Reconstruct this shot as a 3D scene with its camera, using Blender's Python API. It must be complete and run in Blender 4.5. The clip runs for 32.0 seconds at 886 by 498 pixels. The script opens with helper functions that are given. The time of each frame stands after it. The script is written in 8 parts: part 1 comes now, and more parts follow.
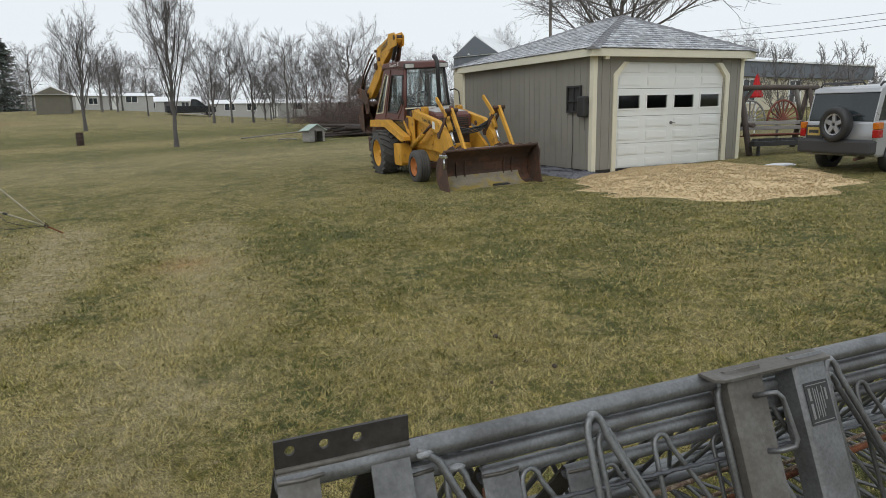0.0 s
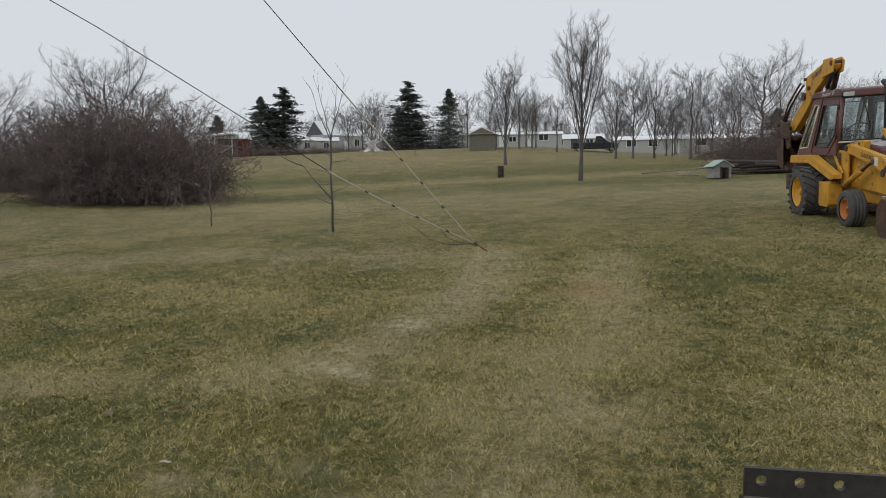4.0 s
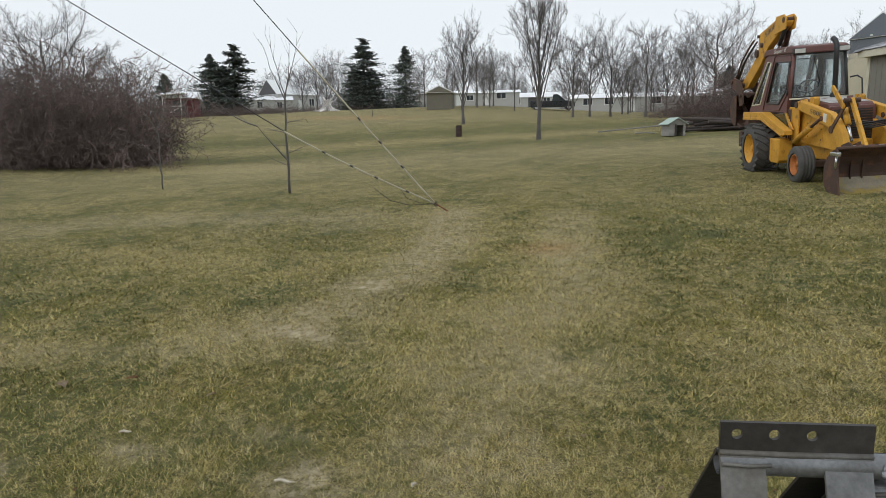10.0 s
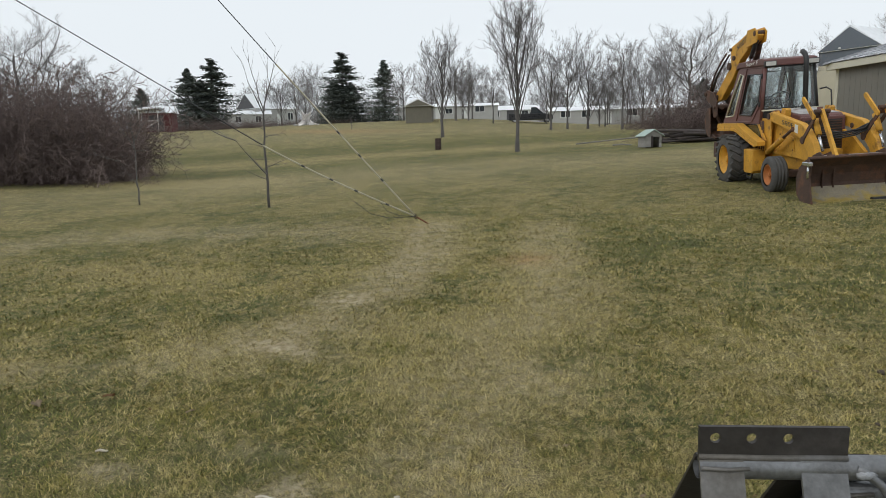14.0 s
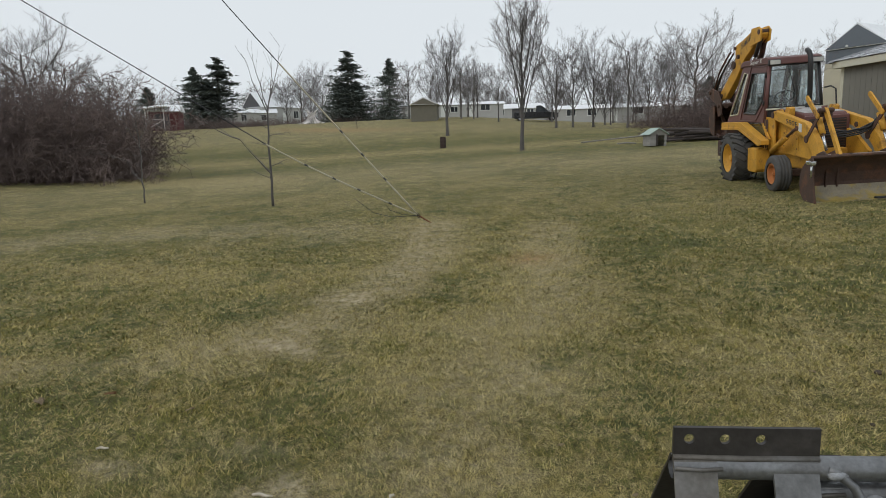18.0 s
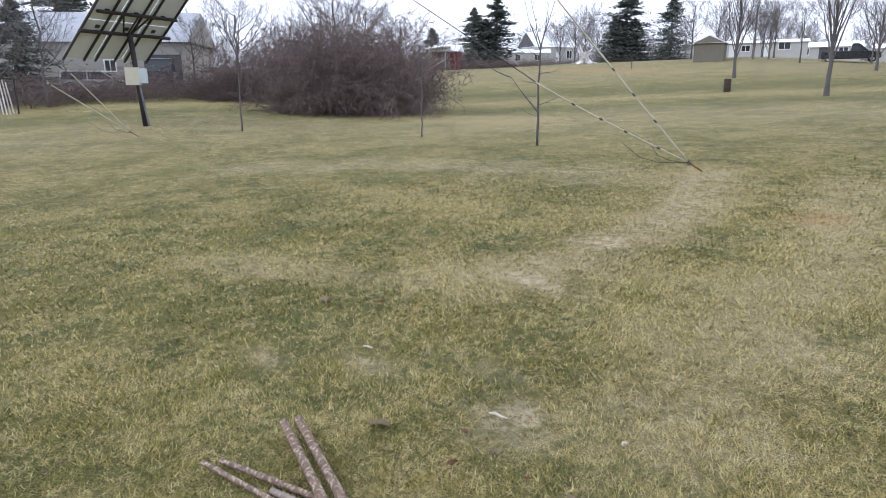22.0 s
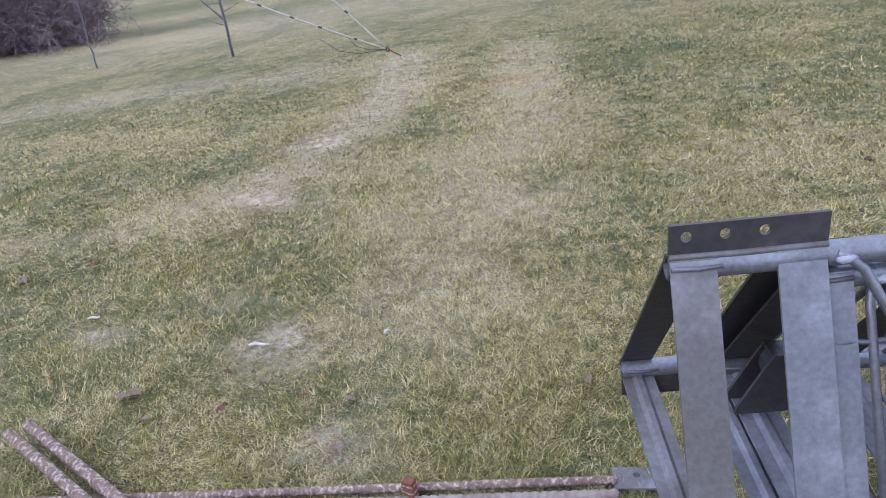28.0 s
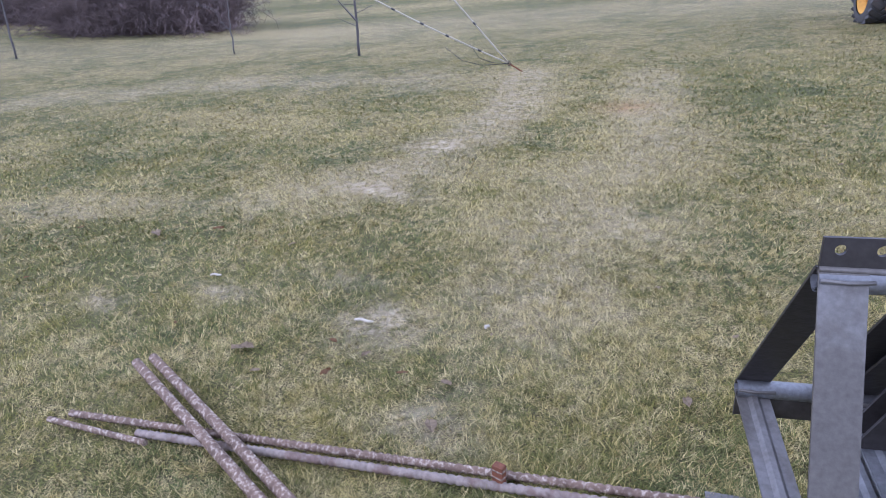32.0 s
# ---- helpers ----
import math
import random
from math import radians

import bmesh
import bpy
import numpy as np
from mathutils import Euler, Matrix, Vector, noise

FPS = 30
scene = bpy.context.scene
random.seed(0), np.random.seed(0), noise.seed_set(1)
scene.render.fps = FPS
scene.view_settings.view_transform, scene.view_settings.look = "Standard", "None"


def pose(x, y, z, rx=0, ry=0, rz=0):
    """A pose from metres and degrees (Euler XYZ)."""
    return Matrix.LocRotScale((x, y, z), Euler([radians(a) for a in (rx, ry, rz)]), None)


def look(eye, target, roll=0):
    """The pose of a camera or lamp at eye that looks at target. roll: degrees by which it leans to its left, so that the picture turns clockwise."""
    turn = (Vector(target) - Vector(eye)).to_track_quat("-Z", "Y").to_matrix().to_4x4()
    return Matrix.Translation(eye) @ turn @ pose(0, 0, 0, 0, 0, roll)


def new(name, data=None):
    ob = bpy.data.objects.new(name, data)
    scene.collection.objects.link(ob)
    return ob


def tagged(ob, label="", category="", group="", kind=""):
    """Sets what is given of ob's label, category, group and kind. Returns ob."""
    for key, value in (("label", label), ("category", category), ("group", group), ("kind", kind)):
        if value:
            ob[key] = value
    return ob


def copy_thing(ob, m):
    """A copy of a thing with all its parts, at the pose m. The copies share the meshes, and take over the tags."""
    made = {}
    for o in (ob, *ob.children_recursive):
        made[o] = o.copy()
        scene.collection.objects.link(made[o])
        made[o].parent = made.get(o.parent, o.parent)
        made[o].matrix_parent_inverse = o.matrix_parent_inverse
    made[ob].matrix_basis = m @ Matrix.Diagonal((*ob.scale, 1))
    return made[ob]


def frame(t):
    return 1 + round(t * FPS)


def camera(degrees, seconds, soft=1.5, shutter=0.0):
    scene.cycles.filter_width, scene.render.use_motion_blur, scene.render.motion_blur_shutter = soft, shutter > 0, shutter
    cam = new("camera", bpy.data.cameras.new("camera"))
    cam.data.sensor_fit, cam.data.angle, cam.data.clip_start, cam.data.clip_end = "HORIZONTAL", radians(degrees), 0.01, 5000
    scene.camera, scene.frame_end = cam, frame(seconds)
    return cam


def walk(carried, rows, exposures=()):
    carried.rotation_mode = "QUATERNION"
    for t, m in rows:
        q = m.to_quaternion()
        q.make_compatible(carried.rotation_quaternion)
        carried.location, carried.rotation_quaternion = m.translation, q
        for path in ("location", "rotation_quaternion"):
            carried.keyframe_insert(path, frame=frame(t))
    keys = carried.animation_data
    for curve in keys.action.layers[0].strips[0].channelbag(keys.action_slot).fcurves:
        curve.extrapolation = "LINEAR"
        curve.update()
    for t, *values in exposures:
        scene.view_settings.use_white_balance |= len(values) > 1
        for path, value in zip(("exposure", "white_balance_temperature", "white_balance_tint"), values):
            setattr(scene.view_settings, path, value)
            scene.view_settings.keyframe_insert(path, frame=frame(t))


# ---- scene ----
cam = camera(68.44, 32.0, soft=0.8)
# seconds, place of the eye in metres, turn in degrees
ROWS = [
    (0.0, 0.190, 0.094, 1.681, 79.73, 1.38, 1.90),
    (0.5, 0.191, 0.063, 1.672, 79.75, -0.15, 4.00),
    (1.0, 0.078, 0.125, 1.651, 80.01, -1.42, 12.44),
    (1.5, -0.042, 0.108, 1.647, 78.92, 0.00, 22.71),
    (2.0, 0.041, 0.147, 1.623, 78.08, 0.07, 33.05),
    (2.5, 0.076, 0.151, 1.628, 78.90, 2.43, 35.56),
    (3.0, 0.060, 0.005, 1.641, 81.22, 1.69, 36.51),
    (3.5, 0.030, -0.009, 1.657, 83.03, 0.67, 37.31),
    (4.0, 0.045, -0.035, 1.661, 83.38, 0.52, 35.46),
    (4.5, 0.036, -0.029, 1.665, 83.20, 0.92, 33.77),
    (6.5, 0.022, -0.018, 1.659, 82.44, 0.44, 32.81),
    (7.0, 0.005, -0.014, 1.660, 82.08, 0.50, 32.57),
    (7.5, -0.013, -0.010, 1.655, 81.54, 0.36, 32.69),
    (8.0, -0.006, -0.007, 1.654, 80.78, 0.17, 32.69),
    (8.5, -0.014, 0.003, 1.649, 80.06, 0.41, 32.44),
    (9.0, -0.000, -0.000, 1.650, 79.86, 0.88, 32.13),
    (9.5, -0.002, -0.004, 1.655, 79.72, 0.73, 31.92),
    (10.0, -0.004, -0.008, 1.652, 79.86, 0.91, 31.76),
    (10.5, -0.000, -0.010, 1.650, 79.88, 1.12, 31.77),
    (11.0, 0.002, -0.009, 1.645, 79.83, 1.34, 31.92),
    (11.5, 0.005, -0.003, 1.648, 79.71, 1.43, 31.33),
    (12.0, 0.005, -0.011, 1.648, 79.60, 0.91, 30.91),
    (12.5, 0.004, -0.002, 1.648, 79.47, 1.38, 30.33),
    (13.0, 0.013, -0.002, 1.656, 79.98, 1.14, 29.87),
    (13.5, -0.003, -0.011, 1.648, 80.68, 1.24, 29.96),
    (15.5, 0.029, -0.017, 1.667, 81.32, 1.40, 29.92),
    (16.0, 0.031, -0.009, 1.676, 82.88, 2.20, 29.59),
    (16.5, 0.018, -0.023, 1.671, 83.65, 1.81, 29.55),
    (17.0, -0.006, -0.034, 1.660, 83.21, 1.78, 29.78),
    (17.5, -0.011, -0.022, 1.658, 81.91, 1.14, 30.48),
    (18.0, 0.054, -0.009, 1.661, 80.81, 1.30, 30.46),
    (18.5, 0.063, 0.020, 1.667, 79.10, 1.63, 26.56),
    (19.0, 0.033, 0.016, 1.642, 78.21, 1.54, 25.51),
    (19.5, 0.004, 0.007, 1.618, 76.52, 0.93, 26.53),
    (20.0, 0.006, 0.063, 1.606, 75.21, 2.36, 28.88),
    (20.5, 0.072, 0.093, 1.618, 76.28, 0.22, 39.94),
    (21.0, 0.083, 0.113, 1.613, 76.61, 0.13, 49.58),
    (21.5, 0.053, 0.118, 1.598, 76.04, 0.82, 54.92),
    (22.0, 0.036, 0.037, 1.611, 76.18, 0.24, 53.42),
    (22.5, 0.034, 0.015, 1.613, 75.77, 1.11, 50.70),
    (23.0, 0.045, 0.021, 1.606, 75.82, 1.33, 48.36),
    (23.5, 0.064, 0.022, 1.607, 75.67, 1.23, 47.23),
    (24.0, 0.063, 0.029, 1.611, 75.92, 1.01, 45.45),
    (24.5, 0.048, 0.043, 1.605, 75.48, 1.25, 43.76),
    (25.0, 0.049, 0.039, 1.591, 74.14, 1.71, 42.38),
    (25.5, -0.006, 0.036, 1.570, 69.80, 3.55, 40.61),
    (27.5, -0.009, 0.089, 1.569, 65.72, 6.53, 31.64),
    (28.0, 0.014, 0.133, 1.576, 66.48, 6.86, 27.55),
    (28.5, 0.048, 0.187, 1.582, 67.77, 7.31, 22.12),
    (29.0, 0.076, 0.238, 1.579, 69.77, 6.55, 17.90),
    (29.5, 0.123, 0.206, 1.619, 71.75, 6.93, 12.95),
    (30.0, 0.092, 0.186, 1.618, 72.37, 5.75, 18.00),
    (30.5, -0.015, 0.048, 1.608, 72.42, 3.18, 28.20),
    (31.0, -0.031, 0.025, 1.609, 71.20, 3.20, 32.81),
    (31.5, -0.034, 0.012, 1.577, 70.30, 2.77, 35.89),
    (32.0, -0.029, -0.017, 1.539, 68.70, 2.09, 37.77),
]
# the camera opens up and turns cooler when it looks down and left
EXPOSURES = (
    (0.0, 0.05, 6500, 10), (1.0, 0.2, 6500, 10), (2.0, 0.4, 6500, 10), (3.0, 0.12, 6500, 11), (4.0, -0.28, 6500, 12), (7.0, -0.25, 6500, 10), (9.0, 0.08, 6500, 10), (13.0, 0.08, 6500, 10), (17.0, -0.15, 6500, 10), (18.0, -0.12, 6500, 10), (19.0, 0.28, 6500, 11), (20.0, 0.72, 6400, 12), (21.0, 0.82, 6100, 15), (22.0, 0.75, 5850, 18), (25.0, 0.72, 5450, 22), (28.0, 0.98, 5130, 29), (31.0, 0.9, 5080, 30), (32.0, 0.93, 5050, 31),
)
walk(cam, [(t, pose(x, y, z, rx, ry, rz)) for t, x, y, z, rx, ry, rz in ROWS], EXPOSURES)

# ---------------------------------------------------------------- world and sun
SUN_EL, SUN_AZ = radians(38), radians(200)
world = bpy.data.worlds.new("overcast_world")
scene.world = world
world.use_nodes = True
wn, wl = world.node_tree.nodes, world.node_tree.links
wn.clear()
w_out = wn.new("ShaderNodeOutputWorld")
w_bg = wn.new("ShaderNodeBackground")
w_sky = wn.new("ShaderNodeTexSky")
w_sky.sky_type = "NISHITA"
w_sky.sun_disc = False
w_sky.sun_elevation, w_sky.sun_rotation = SUN_EL, SUN_AZ
w_sky.dust_density, w_sky.air_density = 4.0, 1.0
w_mix = wn.new("ShaderNodeMix")
w_mix.data_type = "RGBA"
w_mix.inputs[0].default_value = 0.93          # closed cloud cover over the clear sky
w_mix.inputs[7].default_value = (8.4, 8.95, 9.35, 1)
w_bg.inputs["Strength"].default_value = 0.1
wl.new(w_sky.outputs[0], w_mix.inputs[6])
wl.new(w_mix.outputs[2], w_bg.inputs["Color"])
wl.new(w_bg.outputs[0], w_out.inputs["Surface"])

sun_data = bpy.data.lights.new("sun", "SUN")
sun_data.energy, sun_data.angle, sun_data.color = 0.6, radians(25), (1.0, 0.97, 0.93)
sun = new("sun", sun_data)
sun.matrix_world = look((0, 0, 60), (25 * math.sin(SUN_AZ) * -1, 60 * 0 - 25 * math.cos(SUN_AZ), 60 - 25 * math.tan(SUN_EL)))


# ---------------------------------------------------------------- helpers of this scene
def smooth(a, b, v):
    k = np.clip((np.asarray(v, float) - a) / (b - a), 0, 1)
    return k * k * (3 - 2 * k)


def ground_z(x, y):
    """Height of the lawn: a gentle hillside that rises away from the camera, and steeper beyond a swale."""
    x, y = np.asarray(x, float), np.asarray(y, float)
    d = np.hypot(x, y)
    az = np.degrees(np.arctan2(-x, y))
    xe = np.where(x < 0, 25 * np.tanh(x / 25), 30 * np.tanh(x / 30))
    ye = np.where(y < 0, 20 * np.tanh(y / 20), y)
    ye = np.where(ye > 60, 60 + 40 * np.tanh((ye - 60) / 40), ye)
    near = np.minimum(d, 84) + 0.12 * np.maximum(d - 84, 0)
    far = 18 * np.tanh(np.logaddexp(0, (near - 50) / 6) * 6 * 0.055 / 18)
    side = smooth(48, 80, az) * 0.047 * 40 * np.tanh(np.maximum(d - 12, 0) / 40)
    far = far * smooth(13, 31, az)
    return 0.0268 * xe + 0.0509 * ye + far + side + 0.012 * np.sin(x * 0.9 + 1) * np.sin(y * 0.7) * smooth(1, 5, d)


def gz(x, y):
    return float(ground_z(x, y))


def mesh_ob(name, bm, material, parent=None):
    me = bpy.data.meshes.new(name)
    bm.to_mesh(me)
    bm.free()
    me.materials.append(material)
    ob = new(name, me)
    if parent:
        ob.parent = parent
    return ob


def part(name, bm, material, parent, label=""):
    ob = mesh_ob(name, bm, material, parent)
    if label:
        ob["label"] = label
    return ob


def thing(name, m, label, category, group="", kind=""):
    """An empty at the base of a thing; its parts are modelled in its own axes."""
    ob = new(name)
    ob.matrix_world = m
    ob.empty_display_size = 0.2
    return tagged(ob, label, category, group, kind)


def arrays_ob(name, verts, faces, material, parent=None, smooth_shade=False):
    """A mesh from numpy arrays of vertices and equal-sided faces."""
    me = bpy.data.meshes.new(name)
    verts, faces = np.asarray(verts, np.float32), np.asarray(faces, np.int32)
    n, k = faces.shape
    me.vertices.add(len(verts))
    me.vertices.foreach_set("co", verts.ravel())
    me.loops.add(n * k)
    me.loops.foreach_set("vertex_index", faces.ravel())
    me.polygons.add(n)
    me.polygons.foreach_set("loop_start", np.arange(0, n * k, k, dtype=np.int32))
    me.polygons.foreach_set("loop_total", np.full(n, k, np.int32))
    if smooth_shade:
        me.polygons.foreach_set("use_smooth", np.ones(n, bool))
    me.update(calc_edges=True)
    me.materials.append(material)
    ob = new(name, me)
    if parent:
        ob.parent = parent
    return ob


def box(bm, x0, x1, y0, y1, z0, z1, bevel=0.0, m=None):
    r = bmesh.ops.create_cube(bm, size=1, matrix=Matrix.Translation(((x0 + x1) / 2, (y0 + y1) / 2, (z0 + z1) / 2)) @ Matrix.Diagonal((abs(x1 - x0), abs(y1 - y0), abs(z1 - z0), 1)))
    vs = r["verts"]
    if bevel:
        es = list({e for v in vs for e in v.link_edges})
        b = bmesh.ops.bevel(bm, geom=es, offset=bevel, segments=2, profile=0.5, affect="EDGES")
        vs = list({v for f in b["faces"] for v in f.verts} | {v for v in vs if v.is_valid})
    if m is not None:
        bmesh.ops.transform(bm, matrix=m, verts=vs)
    return vs


def cyl(bm, a, b, r, r2=None, n=12, caps=True):
    """A round bar from a to b."""
    a, b = Vector(a), Vector(b)
    d = b - a
    q = d.to_track_quat("Z", "Y").to_matrix().to_4x4()
    return bmesh.ops.create_cone(bm, cap_ends=caps, segments=n, radius1=r, radius2=r if r2 is None else r2, depth=d.length, matrix=Matrix.Translation((a + b) / 2) @ q)["verts"]


def prism(bm, pts, axis, lo, hi, bevel=0.0):
    """An outline pts in a plane, pushed from lo to hi along axis ('x', 'y' or 'z')."""
    def at(u, v, w):
        return {"x": (w, u, v), "y": (u, w, v), "z": (u, v, w)}[axis]
    lower = [bm.verts.new(at(u, v, lo)) for u, v in pts]
    upper = [bm.verts.new(at(u, v, hi)) for u, v in pts]
    n = len(pts)
    fs = [bm.faces.new(lower[::-1]), bm.faces.new(upper)]
    for i in range(n):
        fs.append(bm.faces.new((lower[i], lower[(i + 1) % n], upper[(i + 1) % n], upper[i])))
    bmesh.ops.recalc_face_normals(bm, faces=fs)
    if bevel:
        bmesh.ops.bevel(bm, geom=list({e for f in fs for e in f.edges}), offset=bevel, segments=2, profile=0.5, affect="EDGES")
    return lower + upper


def tube(bm, pts, r, n=8, closed=False):
    """A round bar swept along pts."""
    pts = [Vector(p) for p in pts]
    rings, up = [], None
    for i, p in enumerate(pts):
        d = (pts[min(i + 1, len(pts) - 1)] - pts[max(i - 1, 0)]).normalized()
        if up is None:
            up = d.orthogonal().normalized()
        up = (up - up.dot(d) * d).normalized()
        side = d.cross(up)
        rr = r[i] if isinstance(r, (list, tuple)) else r
        rings.append([bm.verts.new(p + rr * (math.cos(2 * math.pi * k / n) * up + math.sin(2 * math.pi * k / n) * side)) for k in range(n)])
    for a, b in zip(rings, rings[1:]):
        for k in range(n):
            bm.faces.new((a[k], a[(k + 1) % n], b[(k + 1) % n], b[k])).smooth = True
    bm.faces.new(rings[0][::-1])
    bm.faces.new(rings[-1])


# ---------------------------------------------------------------- materials
def material(name, base, rough=0.7, metal=0.0, var=0.25, scale=6.0, bump=0.15, bump_scale=60.0, second=None, second_amt=0.5, second_scale=2.0, second_at=0.55, random_amt=0.0, spec=0.5, detail=6.0):
    """A surface with broad stains, fine grain and relief. second: a colour that comes through in worn or stained places."""
    m = bpy.data.materials.new(name)
    m.use_nodes = True
    nt = m.node_tree
    nd, ln = nt.nodes, nt.links
    b = nd["Principled BSDF"]
    b.inputs["Roughness"].default_value = rough
    b.inputs["Metallic"].default_value = metal
    b.inputs["Specular IOR Level"].default_value = spec
    tc = nd.new("ShaderNodeTexCoord")
    n1 = nd.new("ShaderNodeTexNoise")
    n1.inputs["Scale"].default_value, n1.inputs["Detail"].default_value = scale, detail
    n2 = nd.new("ShaderNodeTexNoise")
    n2.inputs["Scale"].default_value, n2.inputs["Detail"].default_value = bump_scale, 4
    for n in (n1, n2):
        ln.new(tc.outputs["Object"], n.inputs["Vector"])
    avg = nd.new("ShaderNodeMath")
    avg.operation = "MULTIPLY_ADD"
    avg.inputs[1].default_value = 0.5
    ln.new(n2.outputs["Fac"], avg.inputs[0])
    half = nd.new("ShaderNodeMath")
    half.operation = "MULTIPLY"
    half.inputs[1].default_value = 0.5
    ln.new(n1.outputs["Fac"], half.inputs[0])
    ln.new(half.outputs[0], avg.inputs[2])
    rng = nd.new("ShaderNodeMapRange")
    rng.inputs[1].default_value, rng.inputs[2].default_value = 0.3, 0.7
    rng.inputs[3].default_value, rng.inputs[4].default_value = 1 - var, 1 + var
    ln.new(avg.outputs[0], rng.inputs[0])
    last = rng.outputs[0]
    if random_amt:
        oi = nd.new("ShaderNodeObjectInfo")
        r2 = nd.new("ShaderNodeMapRange")
        r2.inputs[3].default_value, r2.inputs[4].default_value = 1 - random_amt, 1 + random_amt
        ln.new(oi.outputs["Random"], r2.inputs[0])
        mu = nd.new("ShaderNodeMath")
        mu.operation = "MULTIPLY"
        ln.new(last, mu.inputs[0])
        ln.new(r2.outputs[0], mu.inputs[1])
        last = mu.outputs[0]
    mul = nd.new("ShaderNodeVectorMath")
    mul.operation = "SCALE"
    mul.inputs[0].default_value = base
    if second is not None:
        n3 = nd.new("ShaderNodeTexNoise")
        n3.inputs["Scale"].default_value, n3.inputs["Detail"].default_value, n3.inputs["Roughness"].default_value = second_scale, 8, 0.65
        ln.new(tc.outputs["Object"], n3.inputs["Vector"])
        r3 = nd.new("ShaderNodeMapRange")
        r3.inputs[1].default_value, r3.inputs[2].default_value = second_at, second_at + 0.12
        r3.inputs[4].default_value = second_amt
        ln.new(n3.outputs["Fac"], r3.inputs[0])
        mx = nd.new("ShaderNodeMix")
        mx.data_type = "RGBA"
        mx.inputs[6].default_value = (*base, 1)
        mx.inputs[7].default_value = (*second, 1)
        ln.new(r3.outputs[0], mx.inputs[0])
        ln.new(mx.outputs[2], mul.inputs[0])
    ln.new(last, mul.inputs["Scale"])
    ln.new(mul.outputs[0], b.inputs["Base Color"])
    rr = nd.new("ShaderNodeMapRange")
    rr.inputs[3].default_value, rr.inputs[4].default_value = max(rough - 0.12, 0.03), min(rough + 0.12, 1)
    ln.new(n1.outputs["Fac"], rr.inputs[0])
    ln.new(rr.outputs[0], b.inputs["Roughness"])
    if bump:
        bp = nd.new("ShaderNodeBump")
        bp.inputs["Strength"].default_value, bp.inputs["Distance"].default_value = bump, 0.01
        ln.new(n2.outputs["Fac"], bp.inputs["Height"])
        ln.new(bp.outputs[0], b.inputs["Normal"])
    return m


def glass(name, tint=(0.9, 0.95, 0.95), rough=0.02):
    m = bpy.data.materials.new(name)
    m.use_nodes = True
    b = m.node_tree.nodes["Principled BSDF"]
    b.inputs["Base Color"].default_value = (*tint, 1)
    b.inputs["Transmission Weight"].default_value = 1.0
    b.inputs["Roughness"].default_value = rough
    b.inputs["IOR"].default_value = 1.4
    return m


def sheen_glass(name, tint, sheen, amount):
    """Clear glass under a thin even diffuse film that stands in for reflected sky."""
    m = glass(name, tint)
    nd, ln = m.node_tree.nodes, m.node_tree.links
    film, mx, tc, n = nd.new("ShaderNodeBsdfDiffuse"), nd.new("ShaderNodeMixShader"), nd.new("ShaderNodeTexCoord"), nd.new("ShaderNodeTexNoise")
    film.inputs["Color"].default_value = (*sheen, 1)
    n.inputs["Scale"].default_value = 3.0
    ln.new(tc.outputs["Object"], n.inputs["Vector"])
    r = nd.new("ShaderNodeMapRange")
    r.inputs[3].default_value, r.inputs[4].default_value = amount * 0.5, amount * 1.5
    ln.new(n.outputs["Fac"], r.inputs[0])
    ln.new(r.outputs[0], mx.inputs[0])
    ln.new(nd["Principled BSDF"].outputs[0], mx.inputs[1])
    ln.new(film.outputs[0], mx.inputs[2])
    ln.new(mx.outputs[0], nd["Material Output"].inputs["Surface"])
    return m


M_BARK = material("grey_bark", (0.125, 0.115, 0.110), 0.95, var=0.35, scale=3, bump=0.4, random_amt=0.25)
# twig colour is greyed so that far crowns and woods carry the haze
M_TWIG = material("hazed_twigs", (0.165, 0.152, 0.152), 0.95, var=0.3, scale=2, bump=0, random_amt=0.25)
M_BRUSH = material("brown_brush", (0.160, 0.120, 0.110), 0.95, var=0.35, scale=1.5, bump=0, random_amt=0.25)
# needle colour is lightened to put haze over the far evergreens
M_NEEDLE = material("hazed_evergreen", (0.108, 0.126, 0.112), 0.9, var=0.4, scale=2, bump=0, random_amt=0.2)
M_SIDING = material("grey_painted_siding", (0.235, 0.225, 0.195), 0.75, var=0.1, scale=2, bump=0.25, bump_scale=90, second=(0.19, 0.18, 0.155), second_amt=0.5, second_scale=1.2)
M_CREAM = material("cream_painted_trim", (0.66, 0.63, 0.50), 0.6, var=0.06, scale=3, bump=0.1)
M_WHITE = material("white_door_paint", (0.72, 0.74, 0.72), 0.45, var=0.04, scale=3, bump=0.05)
M_SHINGLE = material("frosted_asphalt_shingle", (0.31, 0.32, 0.345), 0.95, var=0.35, scale=30, bump=0.5, bump_scale=250, random_amt=0.22, second=(0.58, 0.60, 0.63), second_amt=0.8, second_scale=9, second_at=0.45)
M_YELLOW = material("worn_yellow_paint", (0.60, 0.31, 0.035), 0.6, var=0.28, scale=4, bump=0.2, second=(0.17, 0.075, 0.03), second_amt=0.85, second_scale=4.5, second_at=0.56)
M_BROWN = material("maroon_cab_paint", (0.13, 0.055, 0.048), 0.5, var=0.25, scale=4, bump=0.15)
M_RUST = material("rusty_steel", (0.085, 0.052, 0.04), 0.8, 0.2, var=0.4, scale=6, bump=0.3, second=(0.17, 0.08, 0.045), second_amt=0.7, second_scale=4, second_at=0.5)
M_TYRE = material("dusty_tyre_rubber", (0.075, 0.073, 0.07), 0.9, var=0.3, scale=8, bump=0.2)
